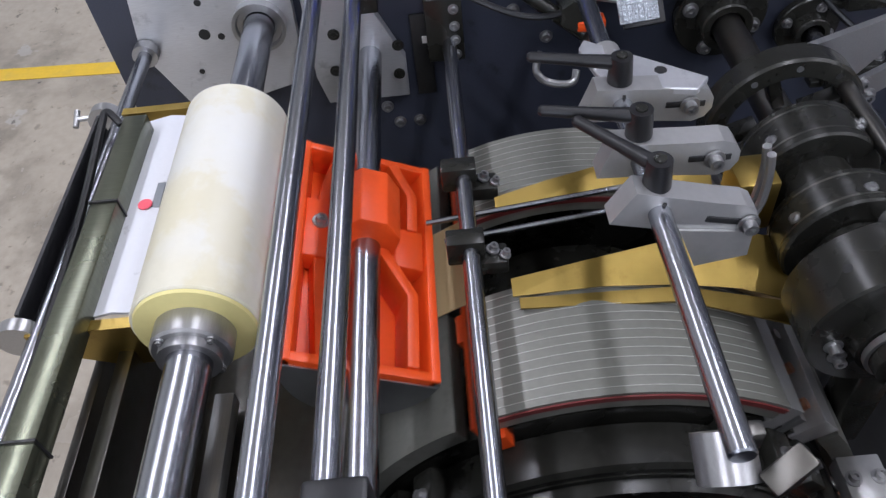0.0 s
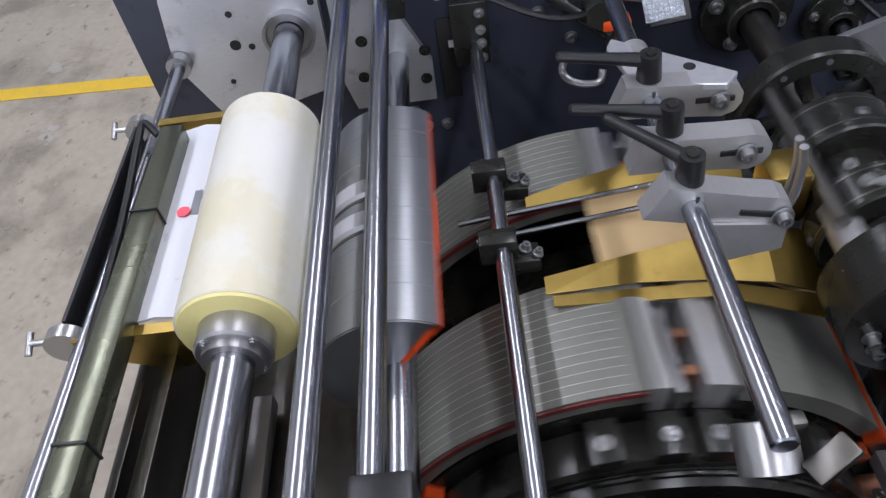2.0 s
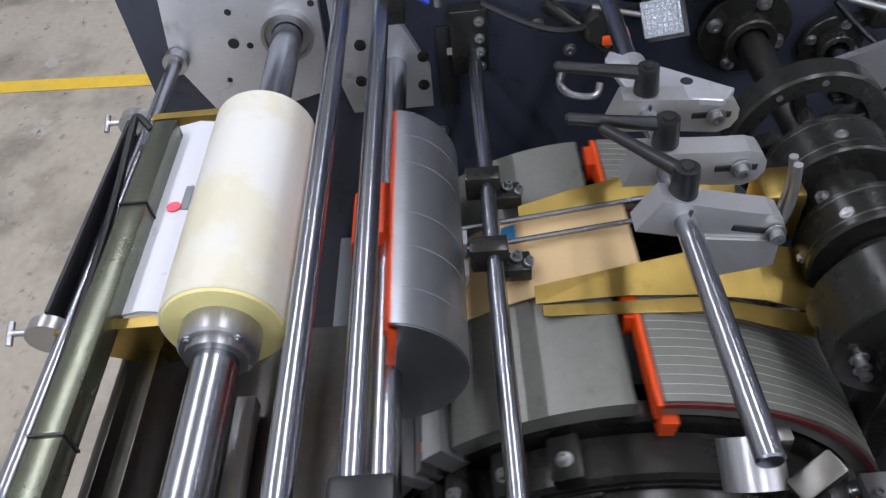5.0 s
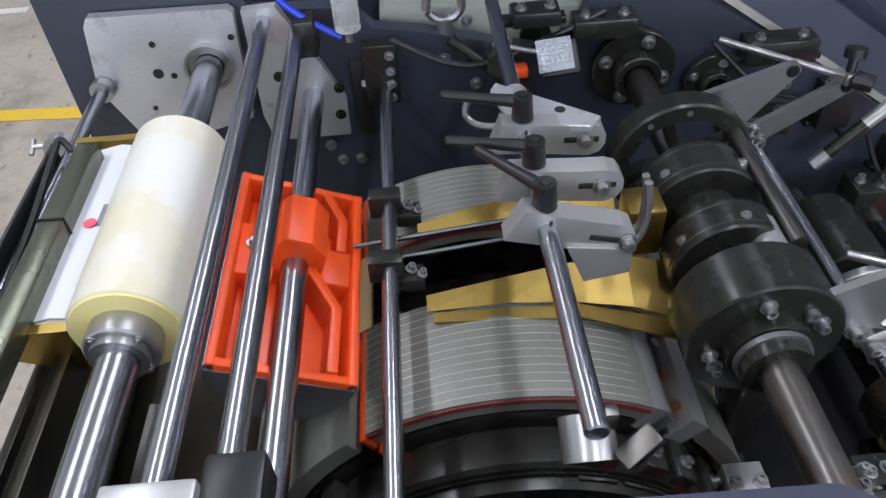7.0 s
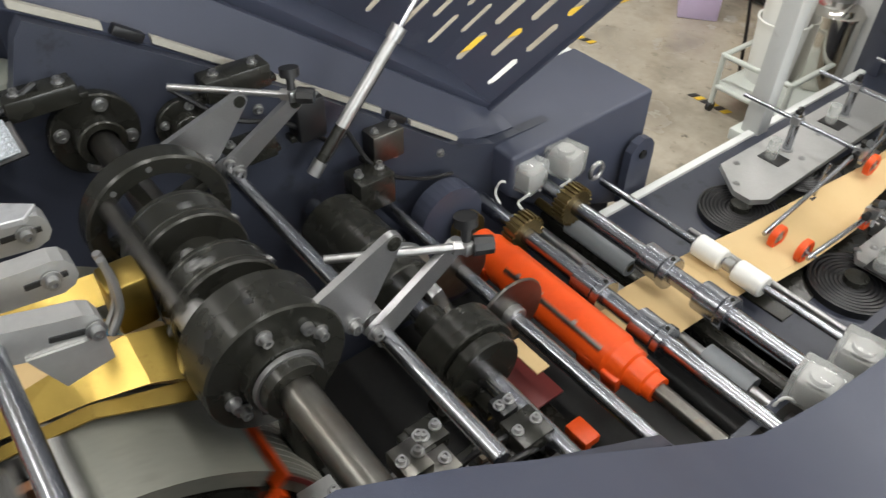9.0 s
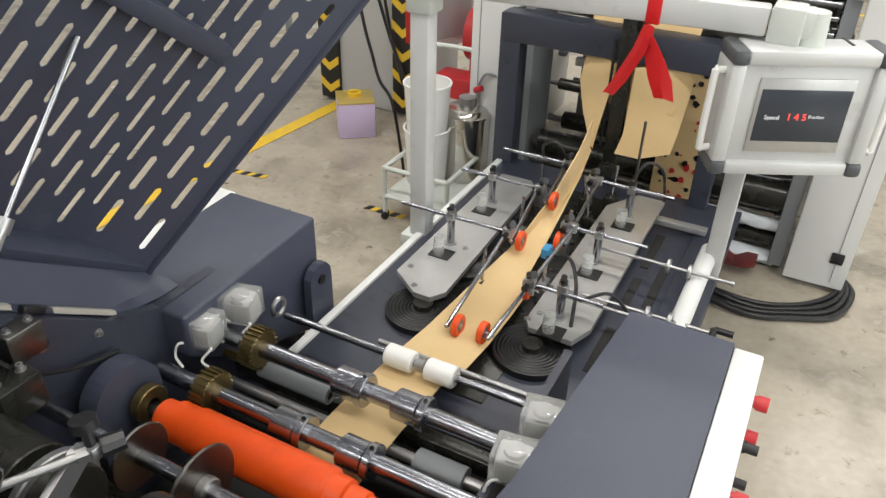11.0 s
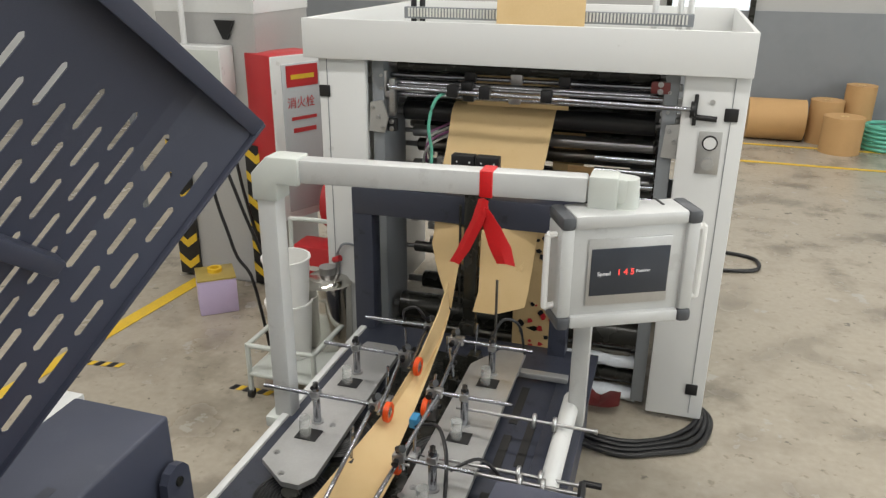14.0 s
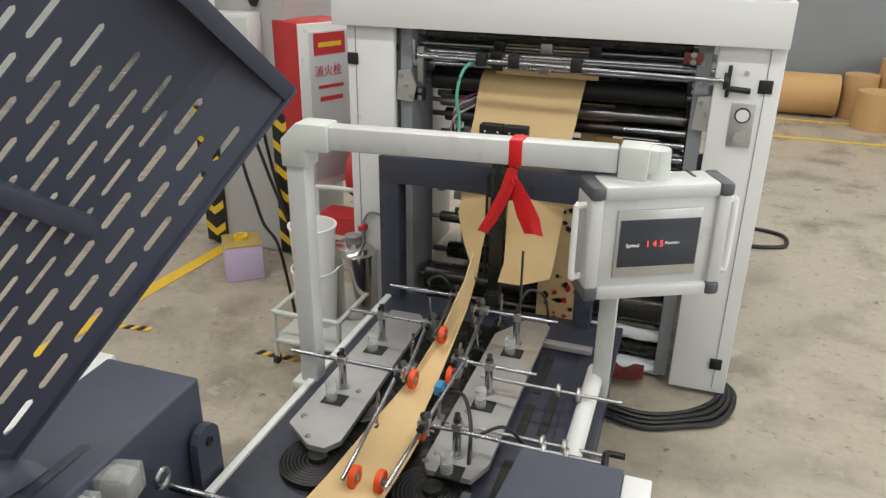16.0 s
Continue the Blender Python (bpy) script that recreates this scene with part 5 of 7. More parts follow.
turned("boss", disc_profile(0.05, 0.045, 0.03), BLACK, fl, 0.03, seg=40)
for a in (20, 110, 200, 290):
    bm = B()
    capbolt(bm, (0.018, 0.062 * math.sin(radians(a)), 0.062 * math.cos(radians(a))), (1, 0, 0), 0.009, 0.010)
    part("bolt", bm, STEEL, fl)
fl2 = copy_thing(fl, pose(-1.07, 0.835, 1.153) @ Matrix.Diagonal((0.7, 0.7, 0.7, 1)))
fl2.scale = (0.7, 0.7, 0.7)

sn = shaft(0.835, 1.153, 0.0135, -1.06, -0.10)
for x in (-0.868, -0.400):
    part("collar", rod((x - 0.012, 0, 0), (x + 0.012, 0, 0), 0.022), STEEL, sn, "bright clamping collar")


def swing_arm(x, foot, tip, half, lean, th=0.012):
    """A tapered plate: foot is the middle of its wide end, lean the direction of that end."""
    a = thing("swing_arm", "bright aluminium swing arm plate with bolts", "lever arm", (x, 0, 0), "swing arms")
    f, t = Vector((0, *foot)), Vector((0, *tip))
    d = (t - f).normalized()
    u = Vector((0, *lean)).normalized()
    v = Vector((0, -d.z, d.y))
    bm = B()
    out = [f - u * half - d * 0.012, f + u * half - d * 0.012, f + u * half + d * 0.012] + [t + d * (0.015 * math.cos(k)) - v * (0.015 * math.sin(k)) for k in (1.4, 0.7, 0.0, -0.7, -1.4)] + [f - u * half + d * 0.012]
    prism(bm, out, (th, 0, 0), 0)
    part("plate", bm, STEEL, a, smooth=False)
    for k, off in ((0, f - u * half * 0.75), (1, f + u * half * 0.75), (2, t)):
        bm = B()
        capbolt(bm, off + Vector((th, 0, 0)), (1, 0, 0), 0.009 if k < 2 else 0.007, 0.010 if k < 2 else 0.003)
        part("bolt", bm, STEEL if k < 2 else BLACK, a)
    return a


swing_arm(-0.84, (0.752, 1.237), (0.864, 1.308), 0.055, (0.85, -0.52))
swing_arm(-0.845, (0.834, 1.180), (0.970, 1.266), 0.020, (0.5, -0.85))
swing_arm(-0.378, (0.752, 1.225), (0.860, 1.315), 0.058, (0.83, -0.56))
swing_arm(-0.372, (0.826, 1.160), (0.966, 1.254), 0.020, (0.5, -0.85))
for x0, y0, z0, x1, y1, z1 in ((-0.975, 0.795, 1.292, -0.826, 0.962, 1.288), (-0.447, 0.795, 1.262, -0.350, 0.975, 1.260)):
    lk = thing("link_rod", "threaded steel link rod with a black locking knob", "rod")
    part("rod", rod((x0, y0, z0), (x1, y1, z1), 0.0065), STEEL, lk)
    d = Vector((x1 - x0, y1 - y0, z1 - z0)).normalized()
    e = Vector((x1, y1, z1))
    bm = B()
    cyl(bm, e + d * 0.010, e + d * 0.040, 0.016, 9, 0.014)
    part("knob", bm, PLASTIC, lk, "black locking knob")
    bm = B()
    cyl(bm, e + Vector((0, 0, 0.0)), e + Vector((-0.008, 0.004, 0.035)), 0.008, 10)
    cyl(bm, e + Vector((-0.008, 0.004, 0.033)), e + Vector((-0.011, 0.005, 0.048)), 0.018, 12)
    part("knob", bm, PLASTIC, lk, "black locking knob")
    part("nut", rod(e - d * 0.02, e - d * 0.004, 0.012, 6), STEEL, lk)
    part("joint", boxes(((e - d * 0.0)[:], (0.022, 0.018, 0.022)), bevel=0.003), STEEL, lk)

# second cam shaft and disc shaft
CY, CZ = 1.090, 0.822
cam2 = thing("cam_shaft", "short steel cam shaft with round black cams", "cam shaft", (0, CY, CZ))
turned("shaft", [(-1.06, 0.0004), (-1.06, 0.024), (-0.10, 0.024), (-0.10, 0.0004)], CHROME, cam2, seg=28)
turned("cam", disc_profile(0.075, 0.100, 0.024), BLACK, cam2, -0.475, seg=56)
turned("cam", disc_profile(0.030, 0.086, 0.024), BLACK, cam2, -0.420, seg=56)
turned("cam", disc_profile(0.19, 0.090, 0.024), BLACK, cam2, -0.87, seg=56)
turned("ring", disc_profile(0.020, 0.102, 0.05), STEEL, cam2, -0.725, seg=56)
turned("cam", disc_profile(0.05, 0.085, 0.024), BLACK, cam2, -0.70, seg=56)
turned("collar", disc_profile(0.05, 0.036, 0.024), BLACK, cam2, -0.57, seg=32)
bm = B()
cyl(bm, (-0.76, 0.06, 0.05), (-0.53, 0.06, 0.05), 0.014, 16)
part("follower_bar", bm, DSTEEL, cam2)
bm = B()
box(bm, (-0.64, 0.03, 0.05), (0.05, 0.09, 0.03), None, 0.004)
part("finger", bm, STEEL, cam2)
disc_shaft = thing("disc_shaft", "polished shaft with thin dark discs", "shaft", (0, 1.283, 0.754))
turned("shaft", [(-1.06, 0.0004), (-1.06, 0.018), (-0.05, 0.018), (-0.05, 0.0004)], CHROME, disc_shaft, seg=28)
turned("disc", disc_profile(0.008, 0.096, 0.018), DSTEEL, disc_shaft, -0.545, seg=56)
turned("disc", disc_profile(0.008, 0.078, 0.018), DSTEEL, disc_shaft, -0.72, seg=56)
turned("hub", disc_profile(0.03, 0.03, 0.018), STEEL, disc_shaft, -0.535, seg=28)

# orange knife roller
knife = thing("knife_roller", "orange painted knife roller with a dark blade slot", "roller", (0, 1.50, 0.60))
turned("shaft", [(-1.0, 0.0004), (-1.0, 0.022), (-0.08, 0.022), (-0.08, 0.0004)], DSTEEL, knife, seg=28)
bm = B()
lathe(bm, [(-0.90, 0.022), (-0.90, 0.045), (-0.86, 0.047), (-0.855, 0.055), (-0.80, 0.055), (-0.79, 0.060), (-0.39, 0.060), (-0.38, 0.052), (-0.34, 0.050), (-0.335, 0.042), (-0.29, 0.040), (-0.285, 0.034), (-0.26, 0.034), (-0.26, 0.022)], seg=40)
part("body", bm, ORANGE, knife)
bm = B()
box(bm, (-0.575, 0, 0.058), (0.34, 0.014, 0.008), None, 0.001)
part("blade_slot", bm, DSTEEL, knife, "dark steel blade in a slot")
for x in (-0.70, -0.62, -0.50):
    bm = B()
    capbolt(bm, (x, 0.01, 0.058), (0, 0.3, 1), 0.004, 0.003)
    part("bolt", bm, STEEL, knife)
for x in (-0.83, -0.72, -0.44, -0.36):
    bm = B()
    box(bm, (x, -0.015, 0.0505), (0.05, 0.05, 0.022), Matrix.Rotation(0.9, 4, "X"), 0.005)
    part("rib", bm, ORANGE, knife)


def feed_shaft(y, z, xs, r=0.025, gear_x=-0.86):
    f = thing("feed_shaft", "polished feed shaft with pairs of bright collars", "shaft", (0, y, z), "feed shafts")
    turned("shaft", [(-1.04, 0.0004), (-1.04, r), (-0.02, r), (-0.02, 0.0004)], CHROME, f, seg=32)
    for x in xs:
        turned("collar", disc_profile(0.072, 0.043, r), CHROME, f, x, seg=44)
        turned("collar", disc_profile(0.024, 0.048, r), CHROME, f, x + 0.050, seg=44)
        bm = B()
        capbolt(bm, (x + 0.050, 0.0, 0.047), (0, 0, 1), 0.004, 0.003)
        part("bolt", bm, BLACK, f)
    bm = B()
    lathe(bm, disc_profile(0.045, 0.056, r), gear_x, 44)
    part("gear", bm, GEARM, f, "oily bronze gear")
    for k in range(24):
        bm = B()
        box(bm, (gear_x, 0, 0.058), (0.045, 0.006, 0.010), Matrix.Rotation(k * math.tau / 24, 4, "X"))
        part("tooth", bm, GEARM, f, smooth=False)
    return f


FS1 = feed_shaft(1.626, 0.60, (-0.60, -0.40))
FS2 = feed_shaft(1.820, 0.61, (-0.545, -0.36))
low = thing("grey_roller", "matt grey rubber roller under the feed shaft", "roller", (0, 1.76, 0.50))
turned("cover", [(-0.30, 0.01), (-0.30, 0.036), (-0.16, 0.036), (-0.16, 0.01)], GREY, low, seg=36)
turned("shaft", [(-1.0, 0.0004), (-1.0, 0.016), (-0.05, 0.016), (-0.05, 0.0004)], STEEL, low, seg=24)
low2 = thing("grey_roller", "matt grey rubber roller under the feed shaft", "roller", (0, 1.83, 0.525))
turned("cover", [(-0.86, 0.01), (-0.86, 0.028), (-0.62, 0.028), (-0.62, 0.01)], GREY, low2, seg=36)
turned("shaft", [(-1.0, 0.0004), (-1.0, 0.014), (-0.62, 0.014), (-0.62, 0.0004)], GEARM, low2, seg=24)
kg = thing("bearing_housing", "navy bearing housing with a bronze gear at the side frame", "bearing", (-0.98, 1.47, 0.64))
bm = B()
prism(bm, [(0, -0.105, -0.25)] + [(0, 0.105 * math.sin(radians(a)), 0.105 * math.cos(radians(a))) for a in range(-90, 91, 12)] + [(0, 0.105, -0.25)], (-0.06, 0, 0), 0)
part("housing", bm, NAVY, kg, smooth=False)
turned("gear", disc_profile(0.03, 0.052, 0.02), GEARM, kg, 0.03, yc=0.03, zc=-0.02)
blk = thing("bearing_block", "dark brown steel block with socket bolts on the frame", "bearing", (-1.0, 1.22, 0.86))
part("block", boxes(((0, 0, 0), (0.08, 0.10, 0.09)), bevel=0.005), BLACK, blk)
for y in (-0.03, 0.03):
    bm = B()
    capbolt(bm, (0.0, y, 0.045), (0, 0, 1), 0.008, 0.014)
    part("bolt", bm, STEEL, blk)

# white nip rollers
nip = thing("nip_roller_bar", "steel bar with two white nylon nip rollers and an eye end", "roller bar", (0, 2.035, 0.555))
part("bar", rod((-0.93, 0, 0), (-0.06, 0, 0), 0.012), CHROME, nip)
part("bar", rod((-0.62, 0.055, -0.02), (-0.06, 0.055, -0.02), 0.009), STEEL, nip)
for x in (-0.510, -0.375):
    turned("nylon_roller", disc_profile(0.092, 0.034, 0.012, 0.005), WHITEP, nip, x, "white nylon roller", seg=36)
turned("hub", disc_profile(0.03, 0.02, 0.012), STEEL, nip, -0.4425, seg=24)
bm = B()
sweep_tube(bm, [(-0.957, 0.028 * math.cos(a), 0.024 + 0.028 * math.sin(a)) for a in [i * math.tau / 24 for i in range(25)]], 0.008)
part("eye", bm, STEEL, nip)


def plastic_box(x, y, z, turn):
    p = thing("clear_sensor_box", "clear plastic covered sensor box with a white lead", "sensor", (x, y, z), "sensor boxes")
    p.rotation_euler = (0, 0, radians(turn))
    part("shell", boxes(((0, 0, 0.008), (0.105, 0.092, 0.088)), bevel=0.006), CLEAR, p)
    part("core", boxes(((0, 0, -0.002), (0.078, 0.066, 0.062)), bevel=0.008), ALUM, p)
    part("cap", rod((0, 0, 0.029), (0, 0, 0.046), 0.026), ALUM, p)
    bm = B()
    sweep_tube(bm, bend([(-0.02, -0.035, -0.03), (-0.04, -0.065, -0.01), (-0.05, -0.075, -0.05), (-0.02, -0.09, -0.07)]), 0.004)
    part("lead", bm, WHITEP, p)
    bm = B()
    sweep_tube(bm, bend([(0.03, -0.03, -0.03), (0.05, -0.05, -0.02), (0.03, -0.07, -0.05), (0.06, -0.08, -0.06)]), 0.004)
    part("lead", bm, WHITEP, p)


plastic_box(-1.0, 1.76, 0.66, 12)
plastic_box(-0.965, 1.885, 0.675, 14)
plastic_box(-0.035, 1.755, 0.64, 8)
plastic_box(-0.02, 1.90, 0.65, 10)

# ---- forming table ----
table = thing("forming_table", "navy steel forming table with a white edge strip", "machine table")
part("top", boxes(((-0.345, 2.90, 0.385), (1.13, 1.74, 0.03)), bevel=0.003), NAVY2, table)
part("edge_strip", boxes(((-0.925, 2.90, 0.385), (0.03, 1.74, 0.05)), bevel=0.004), WHITE, table, "white edge strip")
part("base", boxes(((-0.345, 2.98, 0.18), (1.08, 1.52, 0.37)), bevel=0.006), NAVY, table)
for x, y, ln in ((-0.045, 2.55, 0.26), (0.03, 2.62, 0.30), (-0.045, 2.90, 0.26), (0.03, 3.0, 0.30), (-0.045, 3.25, 0.28)):
    part("slot", boxes(((x, y, 0.4005), (0.034, ln, 0.006)), bevel=0.002), DARKM, table, smooth=False)
part("bed_strip", boxes(((-0.45, 2.85, 0.402), (0.34, 1.45, 0.010)), bevel=0.002), BLACK, table, "black oily strip under the paper")
part("edge_bolts_plate", boxes(((0.10, 2.9, 0.404), (0.05, 1.1, 0.012)), bevel=0.003), NAVY2, table)
part("edge_tube", rod((0.165, 2.58, 0.47), (0.165, 3.25, 0.47), 0.034, 28), WHITE, table, "white tube along the edge")
part("corner_post", boxes(((0.19, 3.20, 0.66), (0.065, 0.065, 0.52)), bevel=0.006), ARM, table, "pale grey corner post")
part("rail", boxes(((-0.02, 3.46, 0.43), (0.28, 0.04, 0.025)), bevel=0.003), ALUM, table)


def black_disc(x, y):
    d = thing("brush_disc", "flat black ridged disc under the guide plate", "disc", (x, y, 0.40), "discs on the table")
    bm = B()
    prof = [(0.0, 0.0004), (0.0, 0.132)] + [(0.026 + 0.003 * (k % 2), 0.134 - 0.0065 * k) for k in range(16)] + [(0.028, 0.0004)]
    vs = lathe(bm, prof, seg=56)
    bmesh.ops.transform(bm, matrix=Matrix.Rotation(radians(-90), 4, "Y"), verts=vs)
    part("disc", bm, PLASTIC, d)
    bm = B()
    cyl(bm, (0, 0, 0.028), (0, 0, 0.05), 0.035, 24)
    part("spindle", bm, BLACK, d)


black_disc(-0.655, 2.435)
black_disc(-0.235, 2.415)
black_disc(-0.655, 2.80)
black_disc(-0.235, 2.80)


def guide_plate(pts, label, posts, rods):
    g = thing("guide_plate", label, "guide plate", group="guide plates on the table")
    bm = B()
    prism(bm, [(x, y, 0.450) for x, y in pts], (0, 0, 0.020), 2)
    part("plate", bm, ALUM, g, smooth=False)
    for x, y in posts:
        part("post", rod((x, y, 0.47), (x, y, 0.62), 0.015), CHROME, g, "round stainless post")
        part("stub", rod((x - 0.005, y - 0.09, 0.47), (x - 0.005, y - 0.09, 0.545), 0.021), CLEAR, g)
        part("window", boxes(((x + 0.005, y - 0.085, 0.471), (0.085, 0.07, 0.003))), DARKM, g, smooth=False)
        bm = B()
        cyl(bm, (x, y, 0.618), (x, y, 0.640), 0.010, 12)
        cyl(bm, (x, y, 0.636), (x + 0.012, y - 0.05, 0.648), 0.0065, 10, 0.008)
        part("clamp_lever", bm, PLASTIC, g, "small black clamping lever")
        part("rod_joint", boxes(((x, y, 0.592), (0.034, 0.034, 0.030)), bevel=0.005), STEEL, g)
        part("post_ring", rod((x, y, 0.470), (x, y, 0.476), 0.024, 20), STEEL, g)
    for a, b in rods:
        part("cross_rod", rod(a, b, 0.008), CHROME, g, "thin stainless cross rod")
        e = b if abs(b[0] + 0.42) < abs(a[0] + 0.42) else a
        part("rod_joint", boxes(((e[0], e[1], e[2]), (0.036, 0.034, 0.036)), bevel=0.006), STEEL, g)
        bm = B()
        cyl(bm, (e[0], e[1], e[2] + 0.015), (e[0], e[1], e[2] + 0.034), 0.008, 12)
        cyl(bm, (e[0] - 0.002, e[1], e[2] + 0.034), (e[0] + 0.022, e[1] - 0.016, e[2] + 0.050), 0.011, 9, 0.014)
        part("knob", bm, PLASTIC, g, "black star knob")
        bm = B()
        cyl(bm, (e[0], e[1] - 0.016, e[2]), (e[0], e[1] - 0.036, e[2] - 0.004), 0.010, 9, 0.013)
        part("knob", bm, PLASTIC, g, "black star knob")
    for x, y in ((pts[0][0] + 0.03, pts[0][1] + 0.05), (pts[1][0] - 0.02, pts[1][1] + 0.04), (pts[0][0] + 0.10, pts[0][1] + 0.45), (pts[1][0] + 0.03, pts[1][1] + 0.35)):
        bm = B()
        capbolt(bm, (x, y, 0.470), (0, 0, 1), 0.008, 0.003)
        part("bolt", bm, STEEL, g)
    return g


guide_plate([(-0.82, 2.535), (-0.70, 2.445), (-0.635, 2.445), (-0.600, 2.50), (-0.625, 3.40), (-0.66, 3.45), (-0.80, 3.45), (-0.82, 3.35)], "long grey metal guide plate with stainless posts", [(-0.735, 2.80), (-0.735, 3.18)], [((-0.95, 2.80, 0.59), (-0.50, 2.80, 0.59)), ((-0.88, 3.18, 0.59), (-0.52, 3.18, 0.59)), ((-0.80, 3.44, 0.60), (-0.50, 3.44, 0.60))])
guide_plate([(-0.295, 2.50), (-0.27, 2.46), (-0.12, 2.46), (-0.085, 2.55), (-0.085, 3.56), (-0.20, 3.56), (-0.295, 3.40)], "long grey metal guide plate with stainless posts", [(-0.20, 2.56), (-0.20, 2.95), (-0.19, 3.35)], [((-0.32, 2.56, 0.57), (-0.06, 2.56, 0.57)), ((-0.33, 2.95, 0.59), (-0.02, 2.95, 0.59)), ((-0.36, 3.35, 0.60), (-0.02, 3.35, 0.60))])


# paper tube running to the machine
tube = thing("paper_tube", "flat tube of brown kraft paper on the forming table", "paper web")
bm = B()
rows = []
for y, xa, xb, z, lift in ((1.58, -0.575, -0.375, 0.535, 0.0), (1.80, -0.572, -0.375, 0.530, 0.0), (2.03, -0.568, -0.372, 0.512, 0.0), (2.30, -0.555, -0.365, 0.480, 0.003), (2.60, -0.535, -0.375, 0.470, 0.010), (2.90, -0.495, -0.400, 0.475, 0.03), (3.20, -0.470, -0.425, 0.50, 0.07), (3.45, -0.458, -0.440, 0.55, 0.12), (3.58, -0.455, -0.445, 0.62, 0.14)):
    rows.append([(xa, y, z + lift), (xa + (xb - xa) * 0.12, y, z + lift * 0.3 + 0.004), ((xa + xb) / 2, y, z + 0.002), (xa + (xb - xa) * 0.88, y, z + 0.004), (xb, y, z - 0.002)])
sheet(bm, rows, 0.005)
part("tube", bm, KRAFT, tube)
bm = B()
sheet(bm, [[(-0.385, y, z), (-0.35, y + 0.01, z - 0.012 + 0.006 * math.sin(y * 40))] for y, z in ((2.1, 0.505), (2.3, 0.482), (2.5, 0.472), (2.7, 0.472))], 0.003)
part("torn_edge", bm, KRAFT, tube)


random.seed(12)
for x, y in ((-0.50, 3.22), (-0.36, 3.05), (-0.54, 3.02), (-0.33, 3.25), (-0.52, 2.62), (-0.32, 2.72), (-0.30, 3.48), (-0.58, 3.38), (-0.40, 3.40)):
    bl = thing("guide_holder", "small black and steel holder beside the paper tube", "holder", (x, y, 0.40), "holders on the table")
    part("block", boxes(((0, 0, 0.04), (random.uniform(0.03, 0.05), random.uniform(0.03, 0.07), 0.08)), bevel=0.004), random.choice((BLACK, PLASTIC, STEEL)), bl)
    part("pin", rod((0, 0, 0.06), (random.uniform(-0.02, 0.02), 0.01, random.uniform(0.15, 0.22)), 0.006), CHROME, bl)
    part("knob", rod((0.014, 0, 0.06), (0.04, 0, 0.062), 0.010, 9), PLASTIC, bl)
for pts in ([(-0.62, 3.46, 0.60), (-0.60, 3.40, 0.68), (-0.54, 3.40, 0.70), (-0.50, 3.44, 0.61)], [(-0.20, 3.36, 0.62), (-0.16, 3.40, 0.70), (-0.10, 3.45, 0.66), (-0.08, 3.50, 0.50)], [(-0.14, 2.56, 0.56), (-0.06, 2.62, 0.58), (0.0, 2.66, 0.50), (0.02, 2.70, 0.40)]):
    bm = B()
    sweep_tube(bm, bend(pts), 0.006)
    tagged(part("thin_cable", bm, PLASTIC), "thin black cable over the forming table", "cable", "cables on the table")


def guide_wheel(x, y, z, rod_to, near):
    w = thing("roller_guide", "small orange rubber wheel on a stainless rod", "wheel", (x, y, z), "orange wheels on the paper")
    turned("tyre", [(-0.009, 0.022), (-0.011, 0.034), (-0.008, 0.038), (0.008, 0.038), (0.011, 0.034), (0.009, 0.022)], ORANGE, w, 0.0, "orange rubber tyre", seg=40)
    turned("rim", [(-0.006, 0.006), (-0.006, 0.0225), (0.006, 0.0225), (0.006, 0.006)], GREY, w, seg=28)
    turned("hub", [(-0.012, 0.0004), (-0.012, 0.009), (0.012, 0.009), (0.012, 0.0004)], STEEL, w, seg=20)
    s = -0.028 if near else 0.028
    part("rod", rod((s, -0.03, 0.005), (rod_to[0] - x, rod_to[1] - y, rod_to[2] - z), 0.0075), CHROME, w, "stainless rod")
    part("axle", rod((s * 1.4, 0, 0), (0, 0, 0), 0.005), STEEL, w)
    part("joint", boxes(((rod_to[0] - x, rod_to[1] - y, rod_to[2] - z), (0.03, 0.03, 0.035)), bevel=0.004), STEEL, w)
    return w


guide_wheel(-0.455, 2.305, 0.512, (-0.505, 2.80, 0.59), True)
guide_wheel(-0.370, 2.312, 0.512, (-0.300, 2.95, 0.59), False)
guide_wheel(-0.467, 2.85, 0.535, (-0.53, 3.18, 0.59), True)
guide_wheel(-0.450, 3.143, 0.570, (-0.505, 3.44, 0.60), True)
guide_wheel(-0.335, 2.60, 0.515, (-0.31, 2.56, 0.575), False)
guide_wheel(-0.345, 2.93, 0.53, (-0.33, 3.35, 0.60), False)
sens = thing("photo_sensor", "blue photo sensor with a black cable over the paper", "sensor", (-0.345, 2.80, 0.555))
part("body", boxes(((0, 0, 0), (0.03, 0.05, 0.04)), bevel=0.005), BLUE, sens)
bm = B()
sweep_tube(bm, bend([(0.01, -0.02, -0.01), (0.10, -0.05, 0.03), (0.16, -0.14, 0.0), (0.19, -0.24, -0.06), (0.20, -0.30, -0.13)]), 0.007)
part("cable", bm, PLASTIC, sens)


